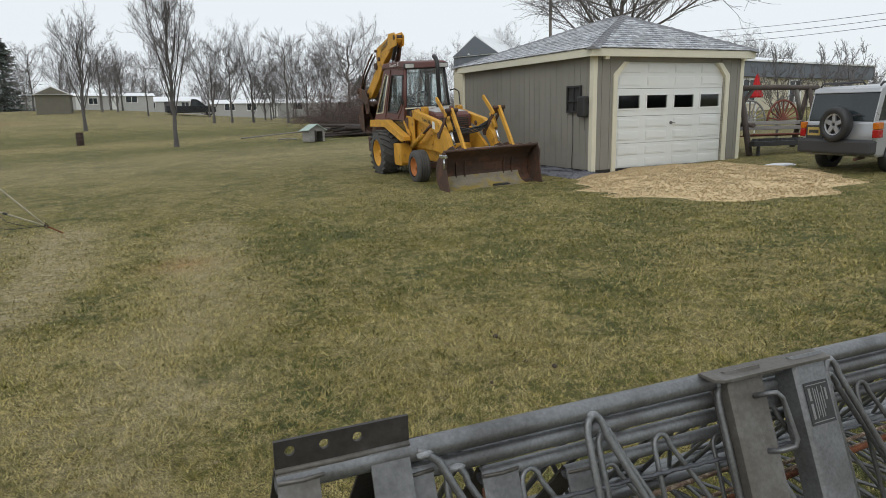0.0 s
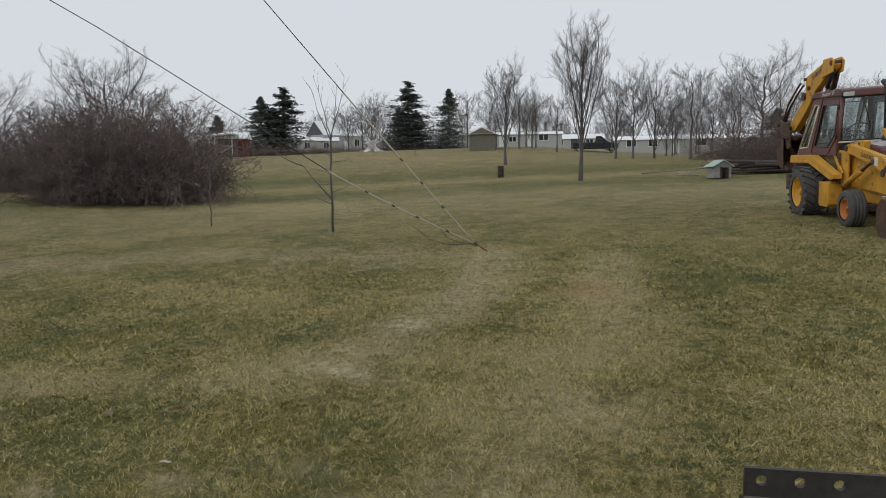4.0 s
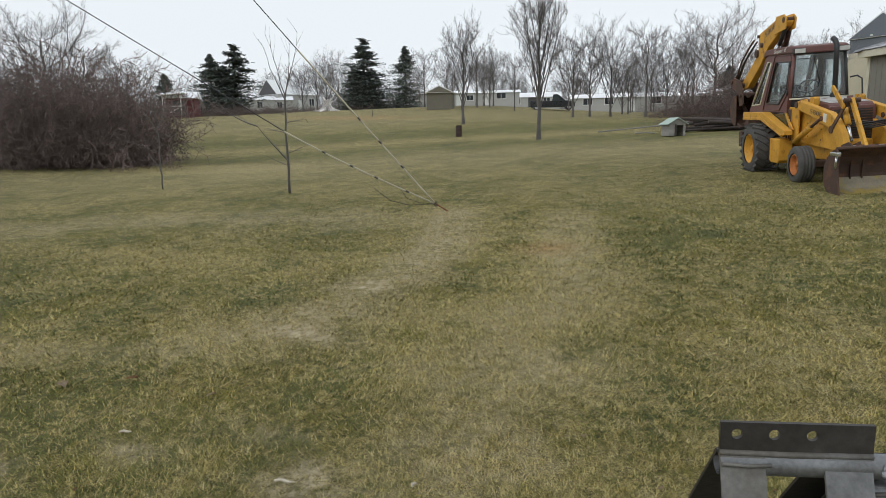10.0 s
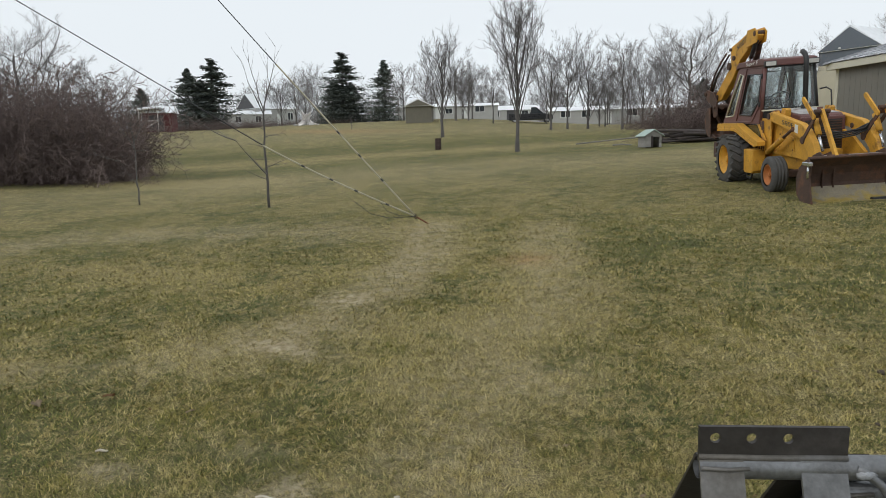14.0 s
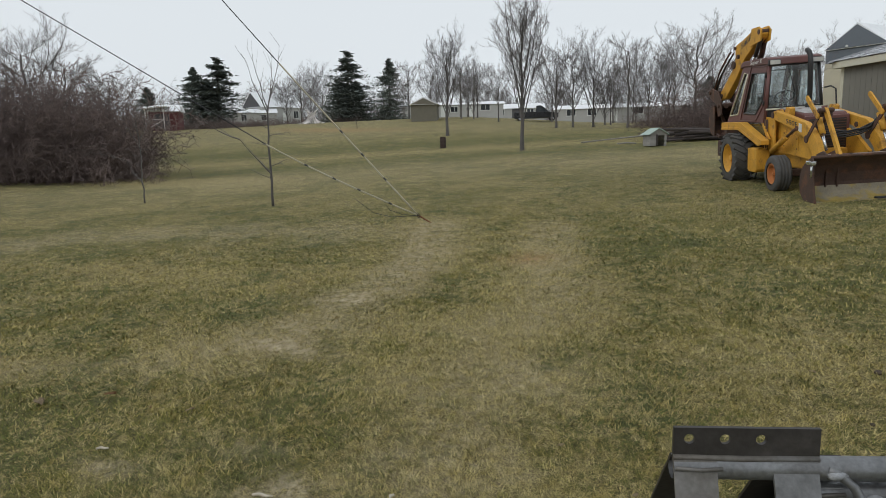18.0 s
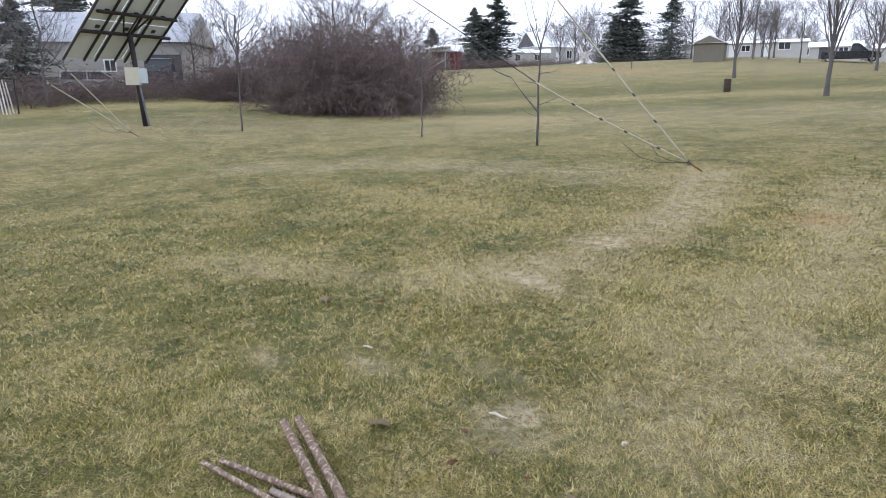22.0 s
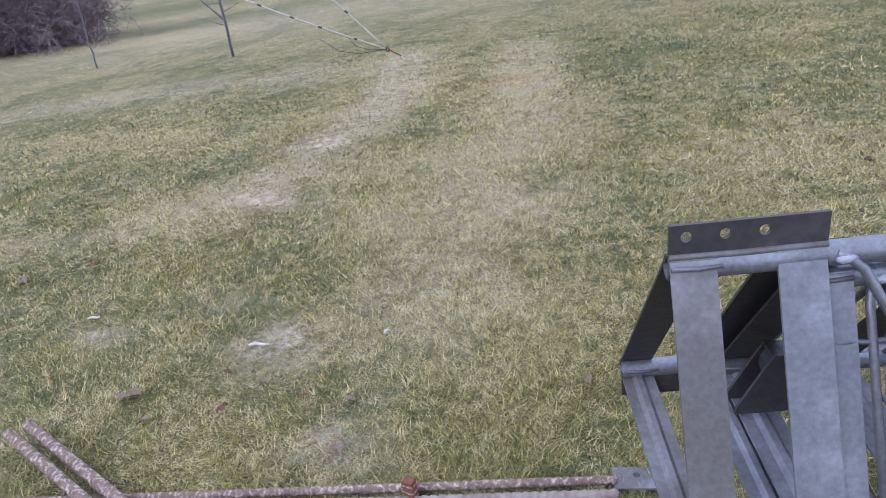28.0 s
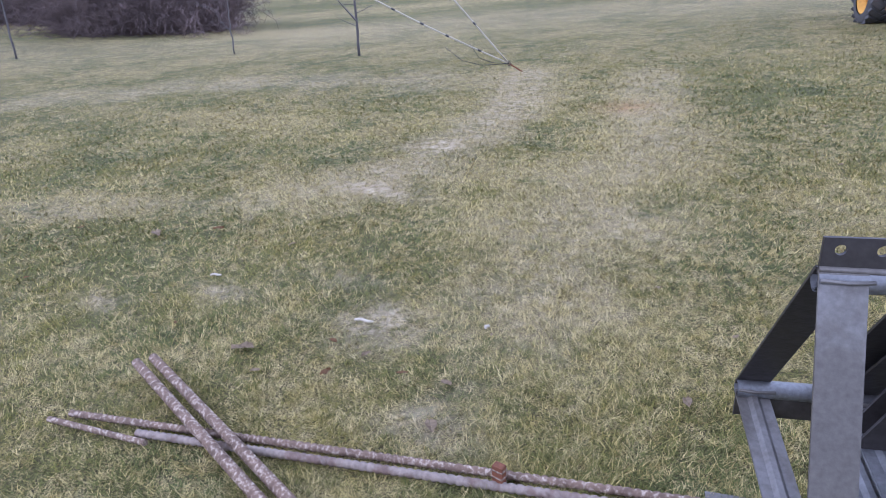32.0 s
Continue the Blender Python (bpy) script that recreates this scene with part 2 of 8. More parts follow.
M_BLACK = material("black_paint", (0.025, 0.025, 0.026), 0.5, var=0.3, scale=6, bump=0.1)
M_GALV = material("galvanized_steel", (0.205, 0.211, 0.217), 0.45, 0.55, var=0.3, scale=7, bump=0.08, bump_scale=120, second=(0.105, 0.103, 0.103), second_amt=0.8, second_scale=3.5, second_at=0.48)


# ---------------------------------------------------------------- ground
def turf_material(name, blade):
    """Winter turf: green, straw and bare earth in drifts, from the plan's own bare and dry marks and noise."""
    m = bpy.data.materials.new(name)
    m.use_nodes = True
    nd, ln = m.node_tree.nodes, m.node_tree.links
    b = nd["Principled BSDF"]
    b.inputs["Roughness"].default_value = 0.9
    b.inputs["Specular IOR Level"].default_value = 0.2
    geo = nd.new("ShaderNodeNewGeometry")

    def noise_at(scale, detail=5, rough=0.6):
        n = nd.new("ShaderNodeTexNoise")
        n.inputs["Scale"].default_value, n.inputs["Detail"].default_value, n.inputs["Roughness"].default_value = scale, detail, rough
        ln.new(geo.outputs["Position"], n.inputs["Vector"])
        return n.outputs["Fac"]

    def ramp(v, lo, hi, to=1.0):
        r = nd.new("ShaderNodeMapRange")
        r.inputs[1].default_value, r.inputs[2].default_value, r.inputs[4].default_value = lo, hi, to
        ln.new(v, r.inputs[0])
        return r.outputs[0]

    def mix(fac, a, c):
        x = nd.new("ShaderNodeMix")
        x.data_type = "RGBA"
        ln.new(fac, x.inputs[0])
        for v, i in ((a, 6), (c, 7)):
            if isinstance(v, tuple):
                x.inputs[i].default_value = (*v, 1)
            else:
                ln.new(v, x.inputs[i])
        return x.outputs[2]

    def plus(a, c, op="ADD"):
        x = nd.new("ShaderNodeMath")
        x.operation = op
        x.use_clamp = True
        for v, i in ((a, 0), (c, 1)):
            if isinstance(v, (int, float)):
                x.inputs[i].default_value = v
            else:
                ln.new(v, x.inputs[i])
        return x.outputs[0]

    def mark(attr):
        a = nd.new("ShaderNodeAttribute")
        a.attribute_name = attr
        return a.outputs["Fac"]

    green = mix(ramp(noise_at(1.3), 0.35, 0.68), (0.080, 0.122, 0.033), (0.240, 0.216, 0.046))
    straw = mix(ramp(noise_at(11), 0.3, 0.7), (0.45, 0.36, 0.118), (0.63, 0.53, 0.26))
    dry = plus(plus(ramp(noise_at(0.55, 6, 0.7), 0.38, 0.64, 0.46), ramp(noise_at(3.2, 6, 0.8), 0.38, 0.62, 0.56)), mark("dry"))
    if blade:
        # each blade is green or straw; the drier the spot, the more straw
        isl = nd.new("ShaderNodeNewGeometry")
        pick = plus(plus(isl.outputs["Random Per Island"], 0.72, "MULTIPLY"), ramp(noise_at(15, 3, 0.6), 0.36, 0.64, 0.28))
    else:
        pick = plus(ramp(noise_at(95, 4, 0.8), 0.32, 0.68, 0.6), ramp(noise_at(15, 3, 0.6), 0.36, 0.64, 0.4))
    lean_dry = plus(plus(plus(dry, 0.66, "MULTIPLY"), 0.21), pick, "SUBTRACT")
    col = mix(ramp(lean_dry, -0.02, 0.16), green, straw)
    if blade:
        shade = nd.new("ShaderNodeMath")
        shade.operation = "FRACT"
        many = plus(isl.outputs["Random Per Island"], 1.0, "MULTIPLY")
        mul = nd.new("ShaderNodeMath")
        mul.operation = "MULTIPLY"
        mul.inputs[1].default_value = 37.0
        ln.new(many, mul.inputs[0])
        ln.new(mul.outputs[0], shade.inputs[0])
        col = mix(ramp(shade.outputs[0], 0.5, 0.95, 0.72), col, (0.045, 0.052, 0.018))
        col = mix(ramp(noise_at(24, 3, 0.7), 0.50, 0.60, 0.42), col, (0.060, 0.068, 0.024))
    else:
        col = mix(ramp(noise_at(120, 4, 0.8), 0.44, 0.60), (0.060, 0.052, 0.026), col)
    earth = mix(ramp(noise_at(9), 0.35, 0.7), (0.36, 0.29, 0.185), (0.61, 0.52, 0.365))
    col = mix(plus(mark("bare"), plus(ramp(noise_at(4.5, 5, 0.75), 0.34, 0.54), ramp(noise_at(21, 4, 0.7), 0.34, 0.54), "MULTIPLY"), "MULTIPLY"), col, earth)
    col = mix(plus(mark("clay"), ramp(noise_at(6, 5, 0.7), 0.35, 0.6), "MULTIPLY"), col, (0.40, 0.22, 0.10))
    if not blade:
        bp = nd.new("ShaderNodeBump")
        bp.inputs["Strength"].default_value, bp.inputs["Distance"].default_value = 0.8, 0.03
        ln.new(noise_at(45, 6, 0.75), bp.inputs["Height"])
        ln.new(bp.outputs[0], b.inputs["Normal"])
    ln.new(col, b.inputs["Base Color"])
    return m


def seg_dist(x, y, ax, ay, bx, by):
    k = np.clip(((x - ax) * (bx - ax) + (y - ay) * (by - ay)) / ((bx - ax) ** 2 + (by - ay) ** 2), 0, 1)
    return np.hypot(x - ax - k * (bx - ax), y - ay - k * (by - ay))


def blot(x, y, cx, cy, rx, ry):
    return np.exp(-((x - cx) / rx) ** 2 - ((y - cy) / ry) ** 2)


def path_dist(x, y, pts):
    return np.min([seg_dist(x, y, *a, *b) for a, b in zip(pts, pts[1:])], axis=0)


def lawn_marks(x, y):
    """Bare, dry and clay amounts over the lawn: two worn wheel tracks, rubbed patches, greener hollows."""
    w = 0.15 * np.sin(x * 3.1 + y * 1.7) + 0.10 * np.sin(y * 5.3 - x * 2.2) + 0.07 * np.sin(y * 13 + x * 9)
    far = np.hypot(x, y)
    left = path_dist(x, y, ((-5.6, 9.2), (-5.05, 8.2), (-4.35, 7.0), (-4.1, 5.7), (-4.0, 4.9), (-3.72, 3.72))) + w * 0.8
    left_on = path_dist(x, y, ((-3.72, 3.72), (-4.5, 3.05), (-5.4, 2.45), (-6.6, 1.9))) + w * 0.8
    right = path_dist(x, y, ((-3.5, 9.3), (-3.0, 7.7), (-2.75, 6.9), (-2.15, 5.5), (-2.0, 4.2), (-1.65, 3.2), (-1.3, 2.4))) + w
    brown = path_dist(x, y, ((-5.6, 8.6), (-8.0, 8.3), (-11.2, 7.5), (-13.6, 4.9))) + 2 * w
    bare = 0.58 * np.exp(-(left / 0.42) ** 2)
    bare = np.maximum(bare, 0.28 * np.exp(-(left_on / 0.25) ** 2))
    bare = np.maximum(bare, 0.34 * np.exp(-(right / 0.40) ** 2))
    bare = np.maximum(bare, 0.40 * np.exp(-(brown / 0.75) ** 2))
    for amount, cx, cy, rx, ry in ((0.95, -4.02, 4.95, 0.34, 0.34), (0.95, -3.72, 3.66, 0.52, 0.17), (0.9, -2.05, 2.02, 0.24, 0.22), (0.65, -3.14, 1.86, 0.22, 0.10), (0.65, -3.70, 1.42, 0.20, 0.09), (0.5, -1.36, 1.52, 0.22, 0.18), (0.5, -5.2, 8.4, 0.5, 0.5), (0.4, -1.55, 3.7, 0.35, 0.5), (0.35, -2.6, 2.3, 0.3, 0.12)):
        bare = np.maximum(bare, amount * blot(x, y, cx, cy, rx, ry))
    dry = 0.44 * np.exp(-(right / 0.7) ** 2) + 0.35 * np.exp(-(left / 0.9) ** 2) + 0.3 * np.exp(-(left_on / 0.5) ** 2)
    for amount, cx, cy, rx, ry in ((0.45, -1.5, 3.6, 0.9, 0.8), (0.45, 0.2, 4.3, 1.5, 0.9), (0.65, -7.8, 5.3, 2.4, 0.6), (0.4, -5.0, 5.6, 0.8, 0.7), (0.5, -3.0, 1.75, 0.8, 0.35), (0.4, -0.9, 2.6, 0.7, 0.5)):
        dry = np.maximum(dry, amount * blot(x, y, cx, cy, rx, ry))
    for amount, cx, cy, rx, ry in ((0.75, -4.1, 2.82, 0.75, 0.26), (0.40, -4.4, 1.2, 1.8, 0.7), (0.40, -2.6, 0.9, 0.9, 0.5), (0.5, -5.5, 1.05, 1.0, 0.30), (0.45, -2.4, 1.62, 0.45, 0.22), (0.5, -3.15, 6.0, 0.32, 0.7), (0.4, 1.9, 5.7, 0.9, 0.35), (0.2, 0.7, 8.6, 1.6, 1.2), (0.25, -1.5, 9.2, 1.3, 1.8), (0.6, -10.5, 6.0, 3.0, 0.45), (0.7, -18.0, 6.4, 4.5, 0.8), (0.4, -3.1, 2.3, 0.35, 0.2), (0.45, -1.3, 1.8, 0.5, 0.35), (0.3, -2.9, 1.4, 0.8, 0.3), (0.3, -4.6, 4.4, 0.35, 0.8), (0.3, -2.0, 1.4, 0.7, 0.4), (0.3, -3.5, 2.0, 0.5, 0.35)):
        dry = dry - 1.15 * amount * blot(x + w, y - w, cx, cy, rx * 1.1, ry * 1.1)
    dry = np.maximum(dry, 0.9 * np.exp(-((y - 15.0 - 0.12 * x - 4) / 1.6) ** 2) * smooth(-14, -20, x))
    dry = dry + 0.10 * smooth(9, 20, far) - 0.40 * np.exp(-((far - 46) / 5) ** 2) + 0.35 * np.exp(-((far - 38) / 2.5) ** 2) - 0.35 * np.exp(-((far - 31) / 3) ** 2) - 0.05 * smooth(52, 66, far)
    bare = np.maximum(bare, 0.24 * smooth(54, 64, far) + 0.22 * np.exp(-((far - 24) / 5) ** 2))
    clay = 0.6 * blot(x, y, -2.98, 7.05, 0.34, 0.30)
    clay = np.maximum(clay, 0.6 * blot(x, y, -46, 55, 9, 2.5))
    return bare, dry, clay


def add_marks(ob, xy):
    for key, v in zip(("bare", "dry", "clay"), lawn_marks(xy[:, 0], xy[:, 1])):
        a = ob.data.attributes.new(key, "FLOAT", "POINT")
        a.data.foreach_set("value", v.astype(np.float32))


M_TURF = turf_material("winter_turf", False)
M_BLADE = turf_material("grass_blades", True)

radii = np.concatenate([[0.0], np.geomspace(0.25, 2500, 260)])
turn = np.radians(np.arange(0, 360, 1.0))
gx, gy = (radii[:, None] * np.sin(turn)[None]).ravel(), (radii[:, None] * np.cos(turn)[None]).ravel()
gv = np.stack([gx, gy, ground_z(gx, gy)], 1)
rng = np.random.default_rng(3)
n_t = len(turn)
i, j = np.meshgrid(np.arange(len(radii) - 1), np.arange(n_t), indexing="ij")
gf = np.stack([i * n_t + j, i * n_t + (j + 1) % n_t, (i + 1) * n_t + (j + 1) % n_t, (i + 1) * n_t + j], -1).reshape(-1, 4)[:, ::-1]
ground = arrays_ob("ground", gv, gf, M_TURF, smooth_shade=True)
add_marks(ground, gv)
tagged(ground, "patchy winter lawn, green and straw coloured, on a gentle hillside", "lawn", kind="structure")


def grass_blades(count, r0, r1, seed, length, width, grow_wide, fade, thin=99.0):
    """Short leaning blades, strewn evenly over the logarithm of the distance, so that near turf is finest."""
    g = np.random.default_rng(seed)
    d = np.exp(g.uniform(np.log(r0), np.log(r1), count))
    a = np.radians(g.uniform(-44, 92, count))
    x, y = -d * np.sin(a), d * np.cos(a)
    clump = np.sin(x * 9 + 3 * np.sin(y * 5)) * np.sin(y * 8 + 2 * np.sin(x * 6))
    tuft = np.sin(x * 41 + 4 * np.sin(y * 17)) * np.sin(y * 37 + 4 * np.sin(x * 19))
    x, y = x + 0.02 * clump, y + 0.02 * clump
    bare = lawn_marks(x, y)[0]
    keep = g.uniform(0, 1, count) > bare * 0.72 + 0.35 * (tuft < -0.4)
    keep &= g.uniform(0, 1, count) < smooth(fade[0], fade[1], d) * (1 - smooth(thin, thin * 2, d))
    # none inside the garage or on the wood chips
    u, v = (x - 2.76) * 0.903 + (y - 13.65) * 0.43, -(x - 2.76) * 0.43 + (y - 13.65) * 0.903
    keep &= ~((u > -0.5) & (u < 4.3) & (v > -0.5) & (v < 6.5))
    keep &= np.hypot(x - 4.4, y - 11.8) > 2.3
    x, y, d, clump, tuft = x[keep], y[keep], d[keep], clump[keep], tuft[keep]
    n = len(x)
    ln = length * g.uniform(0.45, 1.5, n) * np.clip(1 + 0.25 * clump + 0.25 * tuft, 0.5, 1.5)
    wd = width * g.uniform(0.6, 1.4, n) * np.maximum(1, d / grow_wide)
    lean = g.uniform(0.65, 1.5, n)
    comb = 2.2 * np.sin(x * 1.7 + 1.3 * np.sin(y * 1.1)) + 1.6 * np.sin(y * 2.3 + x * 0.6)
    way = comb + g.normal(0, 1.9, n) + 0.8 * clump
    face = way + g.uniform(-0.9, 0.9, n) + np.pi / 2
    base = np.stack([x, y, ground_z(x, y) - 0.004], 1)
    side = np.stack([np.cos(face), np.sin(face), np.zeros(n)], 1) * (wd / 2)[:, None]
    out = np.stack([np.cos(way), np.sin(way), np.zeros(n)], 1)
    tip = base + ln[:, None] * (out * np.sin(lean)[:, None] + np.array([0, 0, 1.0]) * np.cos(lean)[:, None])
    v = np.stack([base - side, base + side, tip], 1)
    ob = arrays_ob("grass", v.reshape(-1, 3), np.arange(3 * n).reshape(-1, 3), M_BLADE)
    add_marks(ob, v.reshape(-1, 3))
    return tagged(ob, "short winter grass blades, green mixed with straw", "grass", kind="stuff")


grass_blades(1080000, 1.0, 14, 11, 0.037, 0.0042, 2.8, (14, 7))
grass_blades(340000, 6.5, 26, 12, 0.034, 0.0042, 4.0, (6.5, 11), 11.0)

# ---------------------------------------------------------------- garage
G = pose(2.668, 13.11, 0.761, 1.57, -0.736, 27.4)          # front corner; x along the front, y along the side
GW, GL, GH, GO = 4.03, 5.44, 2.264, 0.16
garage = thing("garage", G, "small grey panelled garage with cream trim and hipped shingle roof", "garage")
M_SILL = material("bare_wood_sill", (0.40, 0.30, 0.18), 0.85, var=0.2, scale=6, bump=0.2)
M_PANE = glass("dark_pane", (0.55, 0.6, 0.62), 0.03)
M_INSIDE = material("dark_interior", (0.035, 0.035, 0.035), 0.9, var=0.2, bump=0)
DX0, DX1, DH = 0.58, 3.52, 2.16                    # the door's opening
M_SNOW = material("thin_frost", (0.68, 0.70, 0.73), 0.9, var=0.1, scale=20, bump=0.2)


def siding(run, height, horizontal_x, other, outward, gaps=()):
    """Grooved panel siding: one board after another, each with its own bevel, along x or y."""
    pitch, k = 0.203, 0.0
    while k < run - 0.01:
        w = min(pitch, run - k)
        lo, hi = k + 0.004, k + w - 0.004
        z1 = height
        if horizontal_x and hi > DX0 - 0.1 and lo < DX1 + 0.1:
            if lo < DX0 - 0.1:
                hi = DX0 - 0.1
            elif hi > DX1 + 0.1:
                lo = DX1 + 0.1
            else:
                k += pitch
                continue
        bm = bmesh.new()
        if horizontal_x:
            box(bm, lo, hi, other, other + 0.016 * outward, 0.08, z1, 0.002)
        else:
            box(bm, other, other + 0.016 * outward, lo, hi, 0.08, z1, 0.002)
        part("siding_board", bm, M_SIDING, garage)
        k += pitch


bm = bmesh.new()
for x0, x1, y0, y1, z0, z1 in ((0.016, 0.10, 0.016, GL - 0.016, 0.08, GH), (GW - 0.10, GW - 0.016, 0.016, GL - 0.016, 0.08, GH), (0.1, GW - 0.1, GL - 0.1, GL - 0.016, 0.08, GH), (0.1, DX0, 0.016, 0.1, 0.08, GH), (DX1, GW - 0.1, 0.016, 0.1, 0.08, GH), (DX0, DX1, 0.016, 0.1, DH, GH)):
    box(bm, x0, x1, y0, y1, z0, z1)
part("wall", bm, M_SIDING, garage)
siding(GW, GH, True, 0.016, -1)
siding(GL, GH, False, 0.016, -1)
siding(GL, GH, False, GW - 0.016, 1)
siding(GW, GH, True, GL - 0.016, 1)
bm = bmesh.new()
box(bm, 0.02, GW - 0.02, 0.02, GL - 0.02, -0.35, 0.08)
part("skid_base", bm, M_BLACK, garage, "dark timber skid base")
# corner boards
for x, y, dx, dy in ((0, 0, 1, 1), (GW, 0, -1, 1), (0, GL, 1, -1), (GW, GL, -1, -1)):
    bm = bmesh.new()
    sx, sy = (-0.014 if dx > 0 else 0.014), (-0.014 if dy > 0 else 0.014)
    box(bm, x + sx, x + 0.085 * dx, y + sy, y + 0.0, 0.05, GH, 0.003)
    box(bm, x + sx, x + 0.0, y + 0.001 * dy, y + 0.10 * dy, 0.05, GH, 0.003)
    part("corner_board", bm, M_CREAM, garage)
# fascia and soffit
for x0, x1, y0, y1 in ((-GO, GW + GO, -GO, -GO + 0.03), (-GO, GW + GO, GL + GO - 0.03, GL + GO), (-GO, -GO + 0.03, -GO + 0.03, GL + GO - 0.03), (GW + GO - 0.03, GW + GO, -GO + 0.03, GL + GO - 0.03)):
    bm = bmesh.new()
    box(bm, x0, x1, y0, y1, GH - 0.02, GH + 0.13, 0.004)
    part("fascia_board", bm, M_CREAM, garage)
bm = bmesh.new()
box(bm, -GO + 0.03, GW + GO - 0.03, -GO + 0.03, GL + GO - 0.03, GH + 0.002, GH + 0.02)
part("soffit", bm, M_CREAM, garage)

# hipped roof: deck, then courses of shingles
RISE = 0.855
HIP1, HIP2 = 1.58, 2.25           # where the short ridge begins and ends
EZ = GH + 0.135
deck = bmesh.new()
e = GO + 0.02
c = [deck.verts.new(p) for p in ((-e, -e, EZ), (GW + e, -e, EZ), (GW + e, GL + e, EZ), (-e, GL + e, EZ))]
HALF = GW / 2 + e
r1, r2 = deck.verts.new((GW / 2, HIP1, EZ + RISE)), deck.verts.new((GW / 2, HIP2, EZ + RISE))
for q in ((c[0], c[1], r1), (c[1], c[2], r2, r1), (c[2], c[3], r2), (c[3], c[0], r1, r2), (c[3], c[2], c[1], c[0])):
    deck.faces.new(q)
roof = part("roof", deck, M_BLACK, garage, "roof deck with dark drip edge")
COURSES = 16
M_SHCAP = material("hip_cap_shingle", (0.21, 0.215, 0.23), 0.95, var=0.3, scale=30, bump=0.5, bump_scale=250, random_amt=0.1)


def course_faces(a, b, ra, rb, nrm):
    """Shingles of one roof slope, between its eave a-b and its ridge ra-rb."""
    a, b, ra, rb = Vector(a), Vector(b), Vector(ra), Vector(rb)
    g = random.Random(int(a.x * 7 + a.y * 13 + 50))
    u = (b - a).normalized()
    for i in range(COURSES):
        f0, f1 = i / COURSES, min((i + 1.12) / COURSES, 1)
        l0, l1 = a.lerp(ra, f0), a.lerp(ra, f1)
        q0, q1 = b.lerp(rb, f0), b.lerp(rb, f1)
        width = (q0 - l0).length
        s = -g.uniform(0, 0.3)
        while s < width:
            w = g.choice((0.22, 0.3, 0.36))
            s0, s1 = max(s, 0), min(s + w - 0.004, width)
            s += w
            if s1 - s0 < 0.03:
                continue
            off0, off1 = (l1 - l0).dot(u), (q1 - q0).dot(u)
            t0, t1 = max(s0, off0), min(s1, width + off1)
            up = (l1 - l0) - u * off0
            if t1 <= t0:
                t0 = t1 = (max(s0, off0) + min(s1, width + off1)) / 2
                t1 += 0.001
            h0, h1 = 0.016 + g.uniform(0, 0.004), 0.004
            p = [l0 + u * s0, l0 + u * s1, l0 + u * t1 + up, l0 + u * t0 + up]
            bm = bmesh.new()
            lo = [bm.verts.new(v + nrm * 0.002) for v in p]
            hi = [bm.verts.new(v + nrm * hh) for v, hh in zip(p, (h0, h0, h1, h1))]
            bm.faces.new(hi)
            for k in range(4):
                bm.faces.new((lo[k], lo[(k + 1) % 4], hi[(k + 1) % 4], hi[k]))
            part("shingle", bm, M_SHINGLE, roof)


slope_l = Vector((-RISE, 0, HALF)).normalized()
slope_f = Vector((0, -RISE, HIP1 + e)).normalized()
apex1, apex2 = (GW / 2, HIP1, EZ + RISE), (GW / 2, HIP2, EZ + RISE)
course_faces((-e, GL + e, EZ), (-e, -e, EZ), apex2, apex1, slope_l)
course_faces((-e, -e, EZ), (GW + e, -e, EZ), apex1, apex1, slope_f)
for a, b in (((-e, -e, EZ), apex1), ((GW + e, -e, EZ), apex1), (apex1, apex2), ((-e, GL + e, EZ), apex2)):
    a, b = Vector(a), Vector(b)
    n = int((b - a).length / 0.16)
    d = (b - a).normalized()
    side = d.cross(Vector((0, 0, 1))).normalized()
    up = side.cross(d)
    for i in range(n):
        p = a.lerp(b, (i + 0.5) / n)
        bm = bmesh.new()
        vs = [bm.verts.new(p + d * s * 0.095 + side * w + up * h) for s, w, h in ((-1, -0.14, -0.035), (-1, 0, 0.035), (-1, 0.14, -0.035), (1, -0.14, -0.045), (1, 0, 0.022), (1, 0.14, -0.045))]
        for q in ((0, 1, 4, 3), (1, 2, 5, 4), (0, 3, 5, 2), (0, 2, 1), (3, 4, 5)):
            bm.faces.new([vs[k] for k in q])
        bmesh.ops.recalc_face_normals(bm, faces=bm.faces)
        part("hip_cap", bm, M_SHCAP, roof)

